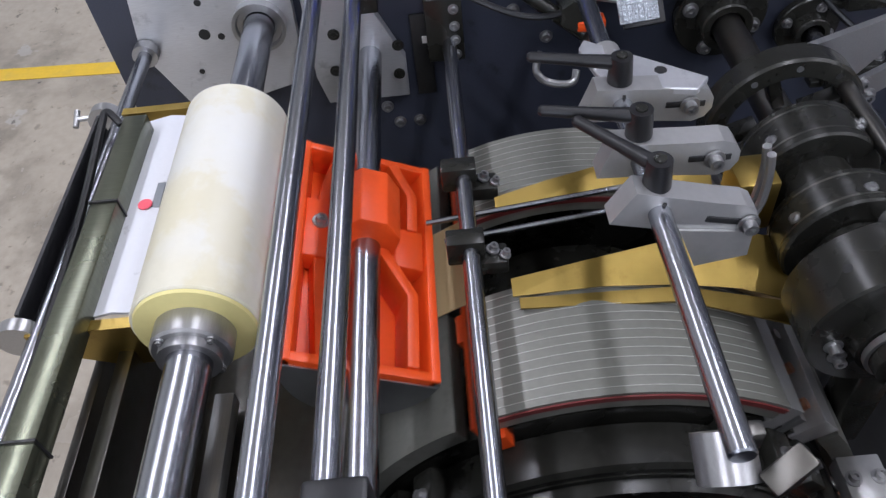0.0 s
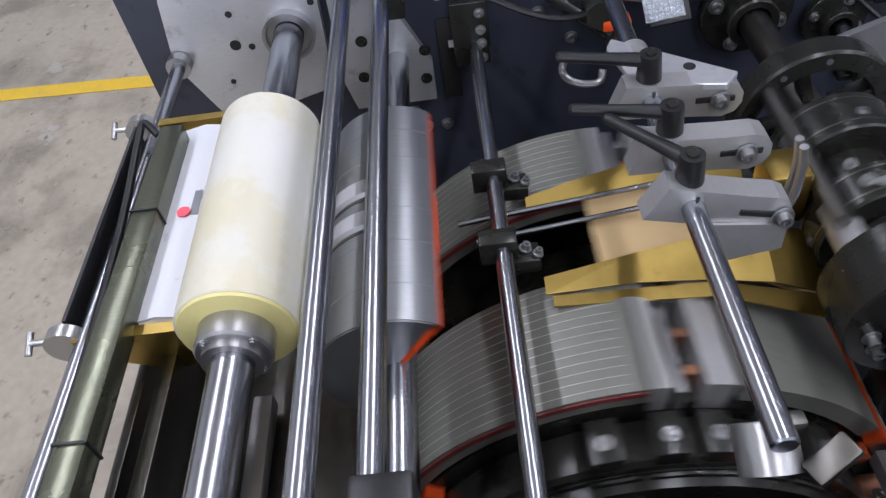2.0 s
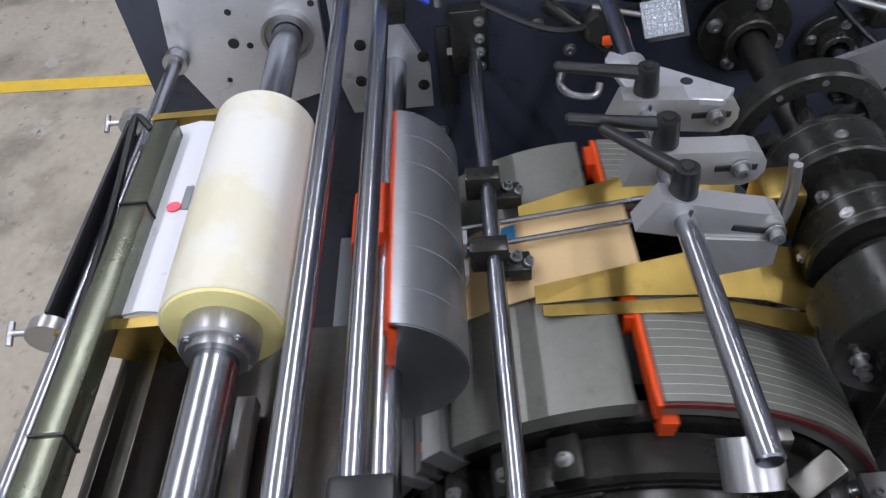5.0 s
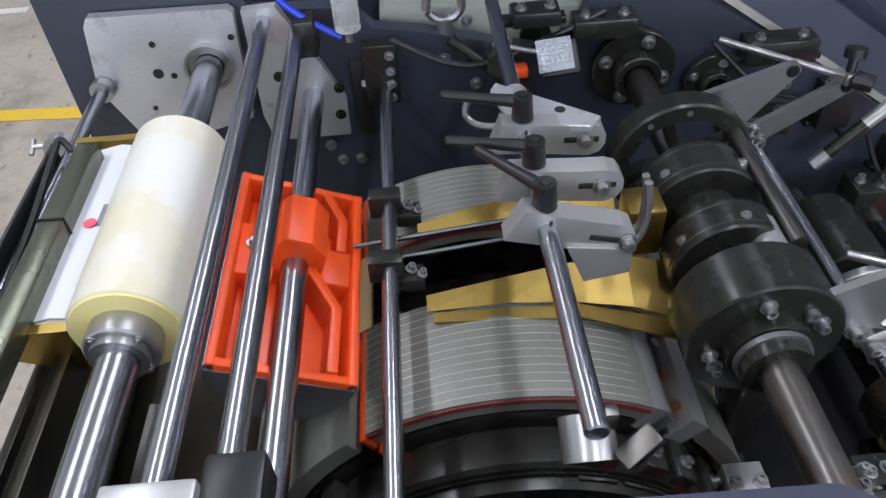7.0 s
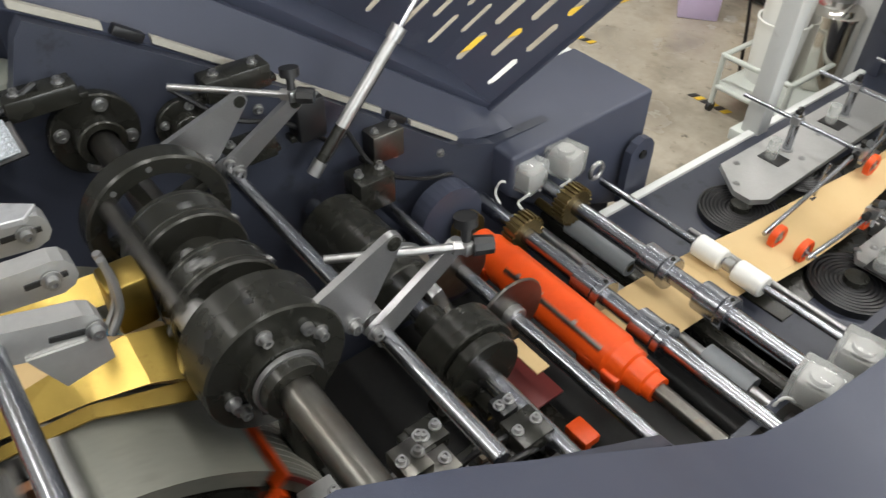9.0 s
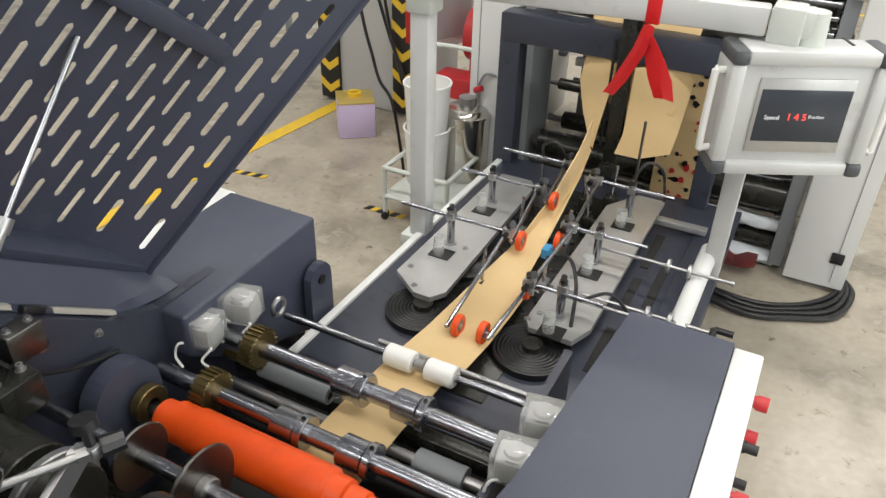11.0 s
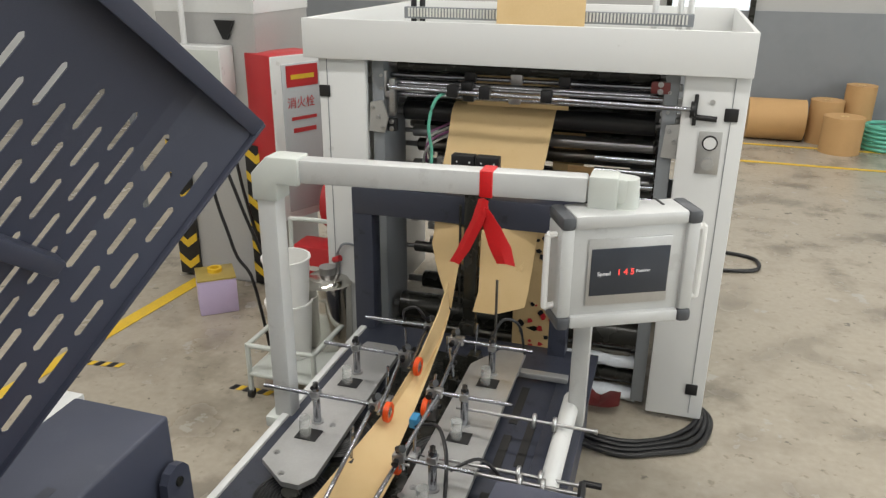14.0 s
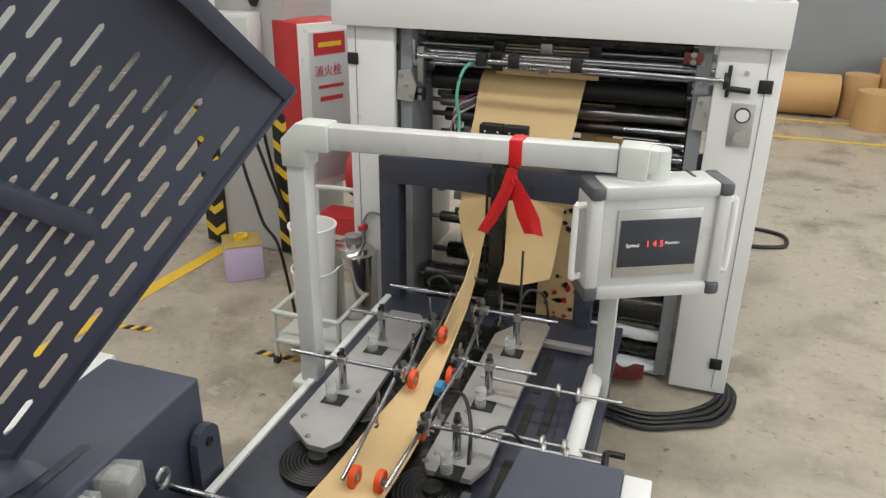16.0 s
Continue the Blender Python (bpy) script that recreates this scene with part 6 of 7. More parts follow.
def hand_screw(x, y, z, ln, wheel):
    h = thing("hand_screw", "adjusting screw with knurled wheels at the table side", "hand wheel", (x, y, z), "adjusting screws")
    part("screw", rod((-0.30, 0, 0), (ln, 0, 0), 0.007), STEEL, h)
    for dx in (0.0, 0.075):
        turned("knurled_wheel", disc_profile(0.014, 0.028, 0.007), STEEL, h, dx, seg=24)
    if wheel:
        turned("hand_wheel", [(-0.008, 0.03), (-0.011, 0.04), (0.0, 0.046), (0.011, 0.04), (0.008, 0.03)], PLASTIC, h, ln, seg=32)
        part("spoke", boxes(((ln, 0, 0), (0.01, 0.06, 0.012)), bevel=0.002), PLASTIC, h)
        part("grip", rod((ln, 0.02, 0.03), (ln + 0.06, 0.02, 0.03), 0.011), PLASTIC, h)
    else:
        part("tip", rod((ln, 0, 0), (ln + 0.012, 0, 0), 0.010), STEEL, h)


hand_screw(0.08, 2.62, 0.52, 0.20, True)
hand_screw(0.06, 2.98, 0.52, 0.22, False)
hand_screw(0.06, 2.70, 0.49, 0.20, False)

# ---- former stand behind the table ----
stand = thing("former_stand", "navy steel portal with a black forming post", "machine frame", (0, 3.75, 0))
part("post", boxes(((-0.915, 0, 0.56), (0.10, 0.10, 1.12)), bevel=0.006), NAVY2, stand)
part("post", boxes(((0.03, 0, 0.56), (0.08, 0.10, 1.12)), bevel=0.006), NAVY2, stand)
part("beam", boxes(((-0.44, 0.0, 1.06), (1.02, 0.11, 0.13)), bevel=0.006), NAVY2, stand)
part("forming_post", boxes(((-0.375, -0.08, 0.86), (0.060, 0.05, 0.72)), bevel=0.006), BLACK, stand)
part("forming_foot", boxes(((-0.375, -0.11, 0.52), (0.07, 0.07, 0.06)), bevel=0.008), BLACK, stand)
part("thin_rod", rod((-0.425, -0.09, 0.62), (-0.425, -0.09, 1.10), 0.006), BLACK, stand)
part("mount", boxes(((-0.36, -0.04, 1.21), (0.10, 0.05, 0.18)), bevel=0.005), BLACK, stand)
for x in (-0.397, -0.292):
    box_ = part("sensor_box", boxes(((x, -0.15, 1.317), (0.10, 0.05, 0.055)), bevel=0.004), PLASTIC, stand, "black plastic sensor box")
    for dx in (-0.025, 0.03):
        part("dot", rod((x + dx, -0.1745, 1.317), (x + dx, -0.176, 1.317), 0.004, 10), WHITE, box_)
part("box_arm", boxes(((-0.345, -0.10, 1.30), (0.05, 0.14, 0.03)), bevel=0.003), BLACK, stand)
part("thin_rod", rod((-0.22, -0.22, 0.45), (-0.22, -0.22, 0.82), 0.006), DSTEEL, stand)
bm = B()
W = []
for y, z, xa, xb in ((0.440, 1.458, -0.60, -0.10), (0.400, 1.452, -0.60, -0.10), (0.372, 1.430, -0.602, -0.102), (0.362, 1.400, -0.605, -0.105), (0.300, 1.25, -0.61, -0.12), (0.12, 1.08, -0.60, -0.13), (0.0, 0.95, -0.575, -0.14), (-0.05, 0.80, -0.555, -0.145)):
    W.append([(xa + (xb - xa) * k / 4, y, z + 0.004 * math.sin(k * 2.0)) for k in range(5)])
sheet(bm, W, 0.003)
web = thing("paper_web", "wide web of brown kraft paper running down to the former", "paper web", (0, 3.75, 0))
part("web", bm, KRAFT, web)
bm = B()
sheet(bm, [[(-0.56, -0.02, 0.99), (-0.48, -0.03, 0.99), (-0.41, -0.08, 0.99)], [(-0.575, -0.03, 0.88), (-0.49, -0.07, 0.88), (-0.415, -0.10, 0.88)], [(-0.53, -0.08, 0.76), (-0.47, -0.11, 0.76), (-0.43, -0.13, 0.76)], [(-0.465, -0.15, 0.66), (-0.452, -0.16, 0.64), (-0.44, -0.17, 0.63)]], 0.003)
part("left_flap", bm, KRAFT, web)
bm = B()
sheet(bm, [[(-0.33, -0.08, 0.99), (-0.22, -0.05, 1.0), (-0.09, 0.0, 1.0)], [(-0.33, -0.09, 0.85), (-0.22, -0.06, 0.85), (-0.10, -0.02, 0.86)], [(-0.33, -0.11, 0.70), (-0.24, -0.09, 0.70), (-0.115, -0.04, 0.70)], [(-0.35, -0.13, 0.61), (-0.25, -0.11, 0.60), (-0.125, -0.06, 0.63)]], 0.003)
part("right_flap", bm, KRAFT, web)
pat = thing("printed_web", "brown paper web printed with red and dark figures", "paper web", (0, 4.02, 0))
bm = B()
sheet(bm, [[(-0.24, 0.0, z), (-0.13, 0.004, z), (-0.02, 0.0, z)] for z in (0.12, 0.4, 0.7, 1.0)], 0.003)
part("web", bm, KRAFT, pat)
random.seed(5)
for k in range(42):
    x, z = random.uniform(-0.225, -0.035), random.uniform(0.14, 0.97)
    bm = B()
    n = random.randint(5, 8)
    r = random.uniform(0.006, 0.022)
    prism(bm, [(x + r * random.uniform(0.6, 1.2) * math.cos(i * math.tau / n), -0.004, z + r * random.uniform(0.6, 1.3) * math.sin(i * math.tau / n)) for i in range(n)], (0, -0.0015, 0), 1)
    part("print_mark", bm, RED if k % 2 else PLASTIC, pat, smooth=False)

# ---- pendant arm and operator panel ----
arm = thing("pendant_arm", "grey-white square tube arm that carries the operator panel", "support arm")
part("post", boxes(((-0.935, 2.93, 0.86), (0.075, 0.075, 1.02)), bevel=0.008), ARM, arm)
part("foot", boxes(((-0.935, 2.93, 0.37), (0.14, 0.12, 0.05)), bevel=0.008), GREYP, arm)
bm = B()
prism(bm, [(-0.985, 2.885, 1.30), (-0.885, 2.885, 1.30), (-0.885, 2.885, 1.365), (-0.80, 2.885, 1.365), (-0.80, 2.885, 1.465), (-0.92, 2.885, 1.465), (-0.985, 2.885, 1.40)], (0, 0.10, 0), 1)
bmesh.ops.bevel(bm, geom=bm.edges[:], offset=0.008, segments=2, affect="EDGES", profile=0.5)
part("elbow", bm, GREYP, arm, "pale plastic elbow")
bm = B()
ang = math.atan2(0.10, 1.07)
box(bm, (0, 0, 0), (1.01, 0.072, 0.085), pose(-0.32, 2.982, 1.415, 0, 0, math.degrees(ang)), 0.008)
part("beam", bm, ARM, arm)
part("joint", boxes(((0.235, 3.035, 1.412), (0.095, 0.10, 0.110)), bevel=0.010), GREYP, arm)
bm = B()
cyl(bm, (0.305, 3.05, 1.355), (0.305, 3.05, 1.455), 0.046, 32, 0.040)
box(bm, (0.280, 3.045, 1.418), (0.06, 0.085, 0.085), None, 0.012)
part("joint", bm, GREYP, arm)
part("flange", rod((0.305, 3.05, 1.330), (0.305, 3.05, 1.360), 0.058, 32), GREYP, arm)

hmi = thing("operator_panel", "grey aluminium operator panel with a dark touch screen showing the speed", "control panel")
hmi.matrix_basis = pose(0.320, 3.020, 1.160, 0.6, -0.4, 26.5)
part("case", boxes(((0, 0.035, 0), (0.43, 0.12, 0.35)), bevel=0.010), ALUM, hmi)
part("front", boxes(((0, -0.027, 0), (0.40, 0.012, 0.32)), bevel=0.003), ARM, hmi)
for z in (-0.177, 0.177):
    part("rail", boxes(((0, 0.020, z), (0.385, 0.14, 0.046)), bevel=0.010), ARM, hmi)
for x in (-0.2145, 0.2145):
    part("rail", boxes(((x, 0.020, 0), (0.046, 0.14, 0.315)), bevel=0.010), ARM, hmi)
    for z in (-0.177, 0.177):
        part("corner_cap", boxes(((x, 0.018, z), (0.049, 0.150, 0.049)), bevel=0.014), CAPG, hmi, "dark grey plastic corner cap")
    s = 1 if x > 0 else -1
    bm = B()
    sweep_tube(bm, bend([(x + s * 0.018, 0.0, 0.125), (x + s * 0.048, -0.006, 0.126), (x + s * 0.056, -0.008, 0.110), (x + s * 0.056, -0.008, -0.110), (x + s * 0.048, -0.006, -0.126), (x + s * 0.018, 0.0, -0.125)], 4), 0.011, 10)
    part("handle", bm, WHITEP, hmi, "white bow handle")
part("bezel", boxes(((0.003, -0.036, -0.003), (0.288, 0.008, 0.238)), bevel=0.004), ALUM, hmi)
part("screen", boxes(((0.006, -0.0415, -0.001), (0.270, 0.004, 0.166)), bevel=0.001), SCREEN, hmi, "dark touch screen")
part("top_slot", boxes(((0.13, 0.055, 0.2005), (0.010, 0.07, 0.003))), PLASTIC, hmi, smooth=False)
lettering("Speed", 0.019, WHITELED, hmi, pose(-0.083, -0.0445, -0.006, 90), "white word on the screen")
lettering("1 4 5", 0.030, REDLED, hmi, pose(-0.008, -0.0445, -0.004, 90), "red digits on the screen")
lettering("Position", 0.015, WHITELED, hmi, pose(0.052, -0.0445, -0.002, 90), "white word on the screen")
bow = thing("red_ribbon_bow", "red ribbon tied round the arm with two hanging tails", "ribbon")
bm = B()
box(bm, (-0.145, 2.998, 1.415), (0.045, 0.080, 0.093), None, 0.004)
part("loop", bm, RIBBON, bow)
part("knot", boxes(((-0.145, 2.945, 1.330), (0.030, 0.03, 0.045)), bevel=0.012), RIBBON, bow)
for pts in ([(-0.145, 1.37, 0.022), (-0.165, 1.29, 0.028), (-0.215, 1.18, 0.026), (-0.245, 1.13, 0.022)], [(-0.140, 1.34, 0.022), (-0.115, 1.28, 0.042), (-0.085, 1.21, 0.046), (-0.062, 1.145, 0.040)]):
    bm = B()
    sheet(bm, [[(x - w, 2.94 + 0.01 * math.sin(z * 30), z), (x, 2.932, z + 0.006), (x + w, 2.94 - 0.01 * math.sin(z * 25), z - 0.004)] for x, z, w in [(p[0], p[1], p[2] * 0.8) for p in pts]], 0.002)
    part("tail", bm, RIBBON, bow)

# ---- printing unit ----
FY = 3.956
unit = thing("printing_unit", "white steel printing unit cabinet with open middle full of rollers", "printing machine", (0, FY, 0))
for x0, x1, top in ((-1.225, -0.985, 1.665), (0.455, 0.715, 1.68)):
    part("front_panel", boxes((((x0 + x1) / 2, 0.02, (0.03 + top) / 2), (x1 - x0, 0.04, top - 0.03)), bevel=0.006), WHITE, unit)
    part("side_panel", boxes(((x0 + 0.012 if x0 < 0 else x1 - 0.012, 0.80, (0.03 + top) / 2), (0.024, 1.5, top - 0.03)), bevel=0.004), WHITE, unit)
    sx = x1 - 0.002 if x0 < 0 else x0 + 0.002
    part("inner_frame", boxes(((sx + (0.05 if x0 < 0 else -0.05), 0.19, 0.86), (0.06, 0.30, 1.62)), bevel=0.004), GREY, unit)
    part("inner_frame", boxes(((sx + (0.05 if x0 < 0 else -0.05), 1.25, 0.86), (0.06, 0.34, 1.62)), bevel=0.004), GREY, unit)
    for z in (1.51, 0.19):
        hx = -1.195 if x0 < 0 else 0.655
        part("hinge", boxes(((hx, -0.004, z), (0.055, 0.010, 0.055)), bevel=0.003), PLASTIC, unit, "black plastic hinge")
for sx in (0.655, -1.18):
    part("seam", boxes(((sx, -0.0012, 0.86), (0.003, 0.004, 1.6))), GREY, unit, smooth=False)
for c, s in (((-0.283, -0.03, 1.757), (2.0, 0.02, 0.18)), ((-1.275, 0.785, 1.757), (0.02, 1.60, 0.178)), ((0.708, 0.785, 1.757), (0.02, 1.60, 0.178)), ((-0.283, 1.60, 1.757), (2.0, 0.02, 0.18))):
    part("top_edge", boxes((c, s), bevel=0.004), WHITE, unit, "white raised top edge")
part("roof", boxes(((-0.283, 0.78, 1.685), (1.96, 1.6, 0.02))), WHITE, unit, smooth=False)
for k, (x, w) in enumerate(((0.30, 0.20),)):
    part("back_wall", boxes(((x, 1.5, 1.25), (w, 0.02, 0.85))), GREY, unit, smooth=False)
for z, hgt in ((1.62, 0.10), (1.20, 0.06)):
    part("back_beam", boxes(((-0.27, 1.46, z), (1.5, 0.05, hgt)), bevel=0.004), GREY, unit)
part("back_wall", boxes(((-0.27, 1.52, 0.40), (1.5, 0.02, 0.8))), GREY, unit, smooth=False)
gg = part("gauge_plate", boxes(((0.585, -0.004, 1.345), (0.095, 0.008, 0.185)), bevel=0.003), ALUM, unit, "pressure gauge and regulator plate")
part("dial", rod((0.585, -0.008, 1.39), (0.585, -0.022, 1.39), 0.032, 28), PLASTIC, gg)
part("dial_face", rod((0.585, -0.0222, 1.39), (0.585, -0.0235, 1.39), 0.026, 28), WHITE, gg)
part("regulator", rod((0.585, -0.008, 1.30), (0.585, -0.035, 1.30), 0.026, 8), ALUM, gg)
for z in (1.56, 1.49):
    part("screw_cap", rod((0.575, -0.0005, z), (0.575, -0.006, z), 0.011, 16), ALUM, unit)
part("emergency_stop", rod((0.72, 0.5, 1.34), (0.745, 0.5, 1.34), 0.022, 20), RED, unit, "red stop button")
part("side_handle", boxes(((0.725, 0.35, 1.18), (0.02, 0.03, 0.07)), bevel=0.004), PLASTIC, unit)
ROLLS = [(0.22, 1.40, 0.048, PLASTIC), (0.10, 1.55, 0.020, CHROME), (0.19, 1.575, 0.020, CHROME), (0.26, 1.61, 0.035, STEEL), (0.5, 1.57, 0.03, BLACK), (0.34, 1.27, 0.030, STEEL), (0.42, 1.18, 0.035, DSTEEL), (0.34, 1.09, 0.030, STEEL), (0.42, 1.00, 0.030, STEEL), (0.36, 0.92, 0.035, STEEL), (0.8, 1.2, 0.07, DSTEEL), (0.5, 0.36, 0.05, BLACK), (0.15, 0.25, 0.04, DSTEEL), (0.8, 0.75, 0.08, BLACK), (0.35, 0.62, 0.03, DSTEEL), (0.9, 0.45, 0.06, STEEL), (0.25, 1.44, 0.03, BLACK), (0.12, 1.635, 0.030, BLACK), (0.34, 1.535, 0.045, GREY), (0.62, 1.46, 0.05, BLACK), (0.70, 1.36, 0.035, DSTEEL), (0.55, 1.26, 0.045, BLACK), (0.62, 1.13, 0.04, BLACK), (0.60, 1.02, 0.04, DSTEEL), (1.0, 1.55, 0.06, GREY), (1.1, 1.05, 0.07, BLACK), (0.55, 0.84, 0.05, BLACK), (1.0, 0.9, 0.06, DSTEEL)]
for y, z, r, mt in ROLLS:
    rl = thing("guide_roller", "guide roller across the printing unit", "roller", (0, FY + y, z), "rollers of the printing unit")
    turned("body", [(-0.86, 0.0004), (-0.86, r - 0.003), (-0.857, r), (0.35, r), (0.353, r - 0.003), (0.353, 0.0004)], mt, rl, seg=32)
    part("journal", rod((-0.95, 0, 0), (0.42, 0, 0), max(0.010, r * 0.4)), STEEL, rl)
    turned("bearing", disc_profile(0.025, r * 0.7 + 0.012, 0.01), STEEL, rl, 0.39, seg=24)
for x, y, z, sx, sz, mt in ((-0.92, 0.06, 1.56, 0.05, 0.10, ALUM), (-0.90, 0.10, 1.45, 0.06, 0.12, ALUM), (-0.86, 0.04, 1.50, 0.03, 0.16, STEEL), (0.40, 0.06, 1.54, 0.05, 0.14, ALUM), (0.43, 0.10, 1.40, 0.05, 0.13, ALUM), (0.36, 0.05, 1.60, 0.08, 0.05, MAROON), (0.38, 0.08, 1.47, 0.06, 0.05, PLASTIC), (0.40, 0.20, 1.29, 0.07, 0.05, PLASTIC), (-0.88, 0.08, 1.35, 0.05, 0.06, PLASTIC)):
    bk = thing("roller_bracket", "roller bearing bracket inside the printing unit", "bracket", (x, FY + y, z), "brackets of the printing unit")
    part("plate", boxes(((0, 0, 0), (sx, 0.03, sz)), bevel=0.004), mt, bk)
    part("tie", boxes(((0.04 if x > 0 else -0.04, 0.02, 0), (0.10, 0.02, 0.03)), bevel=0.003), STEEL, bk)
    for s in (-0.3, 0.3):
        bm = B()
        capbolt(bm, (0, -0.015, s * sz), (0, -1, 0), 0.008, 0.008)
        part("bolt", bm, STEEL, bk)
for y, z, n in ((0.06, 1.545, 1), (0.09, 1.50, 2), (0.12, 1.585, 3)):
    bar = thing("sensor_rail", "thin steel rail across the printing unit", "rail", (0, FY + y, z), "rails of the printing unit")
    part("rail", rod((-0.90, 0, 0), (0.42, 0, 0), 0.011), CHROME, bar)
    for k in range(n):
        part("slider", boxes(((-0.50 + 0.22 * k, -0.005, 0.01), (0.055, 0.035, 0.05)), bevel=0.005), PLASTIC if k != 1 else STEEL, bar)
for x, y, z in ((-0.93, 0.02, 1.395), (0.44, 0.02, 1.375)):
    bk = thing("roller_bracket", "grey metal roller mounting plate with bolts in the printing unit", "bracket", (x, FY + y, z), "brackets of the printing unit")
    bm = B()
    prism(bm, [(-0.05, 0, -0.07), (0.03, 0, -0.075), (0.05, 0, 0.0), (0.02, 0, 0.08), (-0.04, 0, 0.07)], (0, 0.012, 0), 1)
    part("plate", bm, ALUM, bk, smooth=False)
    part("stub", rod((0, -0.012, 0), (0, 0.03, 0), 0.010), STEEL, bk)
    for dx, dz in ((-0.025, 0.045), (0.02, -0.05)):
        bm = B()
        capbolt(bm, (dx, 0, dz), (0, -1, 0), 0.007, 0.007)
        part("bolt", bm, STEEL, bk)
for k in range(5):
    z = 1.26 - 0.062 * k
    rl = thing("idler_roller", "thin bright idler roller at the side of the printing unit", "roller", (0, FY + 0.10 + 0.02 * (k % 2), z), "idlers of the printing unit")
    part("bar", rod((0.10, 0, 0), (0.40, 0, 0), 0.014), CHROME, rl)
    part("nut", rod((0.37, 0, 0), (0.41, 0, 0), 0.024, 6), BLACK, rl)
adj = thing("register_screw", "threaded register shaft with a black crank handle", "crank", (0, FY - 0.03, 1.525))
part("shaft", rod((-0.86, 0.02, 0.02), (0.50, 0.02, 0.0), 0.010), CHROME, adj)
for x in (-0.40, -0.12, -0.55):
    part("slider", boxes(((x, 0.02, 0.02), (0.05, 0.04, 0.055)), bevel=0.004), PLASTIC, adj)
turned("hand_wheel", disc_profile(0.02, 0.035, 0.01), PLASTIC, adj, 0.50, seg=28, yc=0.02)
part("crank", boxes(((0.51, 0.02, 0.0), (0.016, 0.02, 0.13)), bevel=0.003), PLASTIC, adj)
part("grip", rod((0.515, 0.02, -0.03), (0.60, 0.02, -0.035), 0.012), PLASTIC, adj)
up = thing("upper_web", "brown kraft paper web over the printing unit", "paper web", (0, FY, 0))
bm = B()
sheet(bm, [[(-0.50, 0.60, 1.70), (-0.05, 0.60, 1.70)], [(-0.50, 0.61, 1.95), (-0.05, 0.61, 1.95)], [(-0.50, 0.62, 2.3), (-0.05, 0.62, 2.3)]], 0.003)
part("riser", bm, KRAFT, up)
bm = B()
sheet(bm, [[(-0.52, 0.140, 1.46), (-0.04, 0.140, 1.46)], [(-0.52, 0.142, 1.53), (-0.04, 0.142, 1.53)], [(-0.52, 0.145, 1.60), (-0.04, 0.145, 1.60)]], 0.003)
part("lower_run", bm, KRAFT, up)
bm = B()
sheet(bm, [[(-0.14, 0.40, 1.30), (0.02, 0.40, 1.30)], [(-0.14, 0.45, 1.05), (0.02, 0.45, 1.05)]], 0.003)
part("side_run", bm, KRAFT, up)
bm = B()
sheet(bm, [[(-0.05, 0.34, 1.15), (0.28, 0.34, 1.15)], [(-0.05, 0.30, 1.06), (0.28, 0.30, 1.06)]], 0.003)
part("side_run", bm, CARTON, up)
deck = thing("upper_rack", "grey rack with fine white teeth on top of the printing unit", "rack", (0, FY + 0.7, 1.70))
part("rail", boxes(((-0.28, 0, 0.132), (1.5, 0.05, 0.06)), bevel=0.004), GREY, deck)
for k in range(84):
    part("slat", boxes(((-1.0 + k * 0.0173, -0.03, 0.135), (0.008, 0.012, 0.045))), LINEW, deck, smooth=False)
for x in (-1.0, -0.95, 0.40, 0.45, 0.28):
    part("upright", rod((x, 0.05, 0.0), (x, 0.05, 0.45), 0.016), WHITE if x > 0.2 else PLASTIC, deck)
bm = B()
for pts, r in (([(-0.56, 0.02, 1.55), (-0.63, -0.02, 1.50), (-0.66, -0.03, 1.38), (-0.655, 0.0, 1.25), (-0.66, 0.0, 1.12)], 0.008),):
    sweep_tube(bm, bend(pts), r)
part("green_hose", bm, GREENH, unit, "green air hose")
for k in range(4):
    bm = B()
    sweep_tube(bm, bend([(-0.80 + 0.02 * k, 0.3, 1.10 + 0.02 * k), (-0.74, 0.2, 1.22 + 0.02 * k), (-0.66, 0.25, 1.27 + 0.02 * k), (-0.58, 0.35, 1.29 + 0.02 * k)]), 0.006)
    part("hose", bm, PINKH if k % 2 else WHITEP, unit)
random.seed(9)
for k in range(16):
    x, z = random.uniform(-0.88, -0.55), random.choice((1.05, 1.13, 0.95, 0.88, 0.8))
    part("fitting", boxes(((x, random.uniform(0.2, 0.5), z), (random.uniform(0.03, 0.08), 0.04, random.uniform(0.02, 0.05))), bevel=0.004), random.choice((STEEL, PLASTIC, ALUM, WHITE)), unit)
for z, r in ((0.135, 0.040), (0.36, 0.075)):
    rl = thing("guide_roller", "dark roller low in the printing unit", "roller", (0, FY + 0.14, z), "rollers of the printing unit")
    turned("body", [(-0.86, 0.0004), (-0.86, r - 0.003), (-0.857, r), (0.39, r), (0.393, r - 0.003), (0.393, 0.0004)], BLACK, rl, seg=32)
    part("journal", rod((-0.95, 0, 0), (0.43, 0, 0), 0.015), STEEL, rl)
for z in (0.225, 0.045):
    roll = thing("film_bundle", "bundle of crumpled white plastic film under the rollers", "plastic film", (0.20, FY + 0.12, z), "film bundles")
    random.seed(int(z * 1000))
    bm = B()
    sheet(bm, [[(-0.24 + 0.055 * i, 0.050 * math.cos(a) * random.uniform(0.7, 1.1), 0.036 * math.sin(a) * random.uniform(0.7, 1.1)) for i in range(9)] for a in [k * math.tau / 12 for k in range(13)]], 0.002)
    part("film", bm, FILMM, roll)
film_ = thing("plastic_film", "crumpled clear plastic film under the printing unit", "plastic film", (0.18, FY + 0.18, 0.0))
random.seed(3)
bm = B()
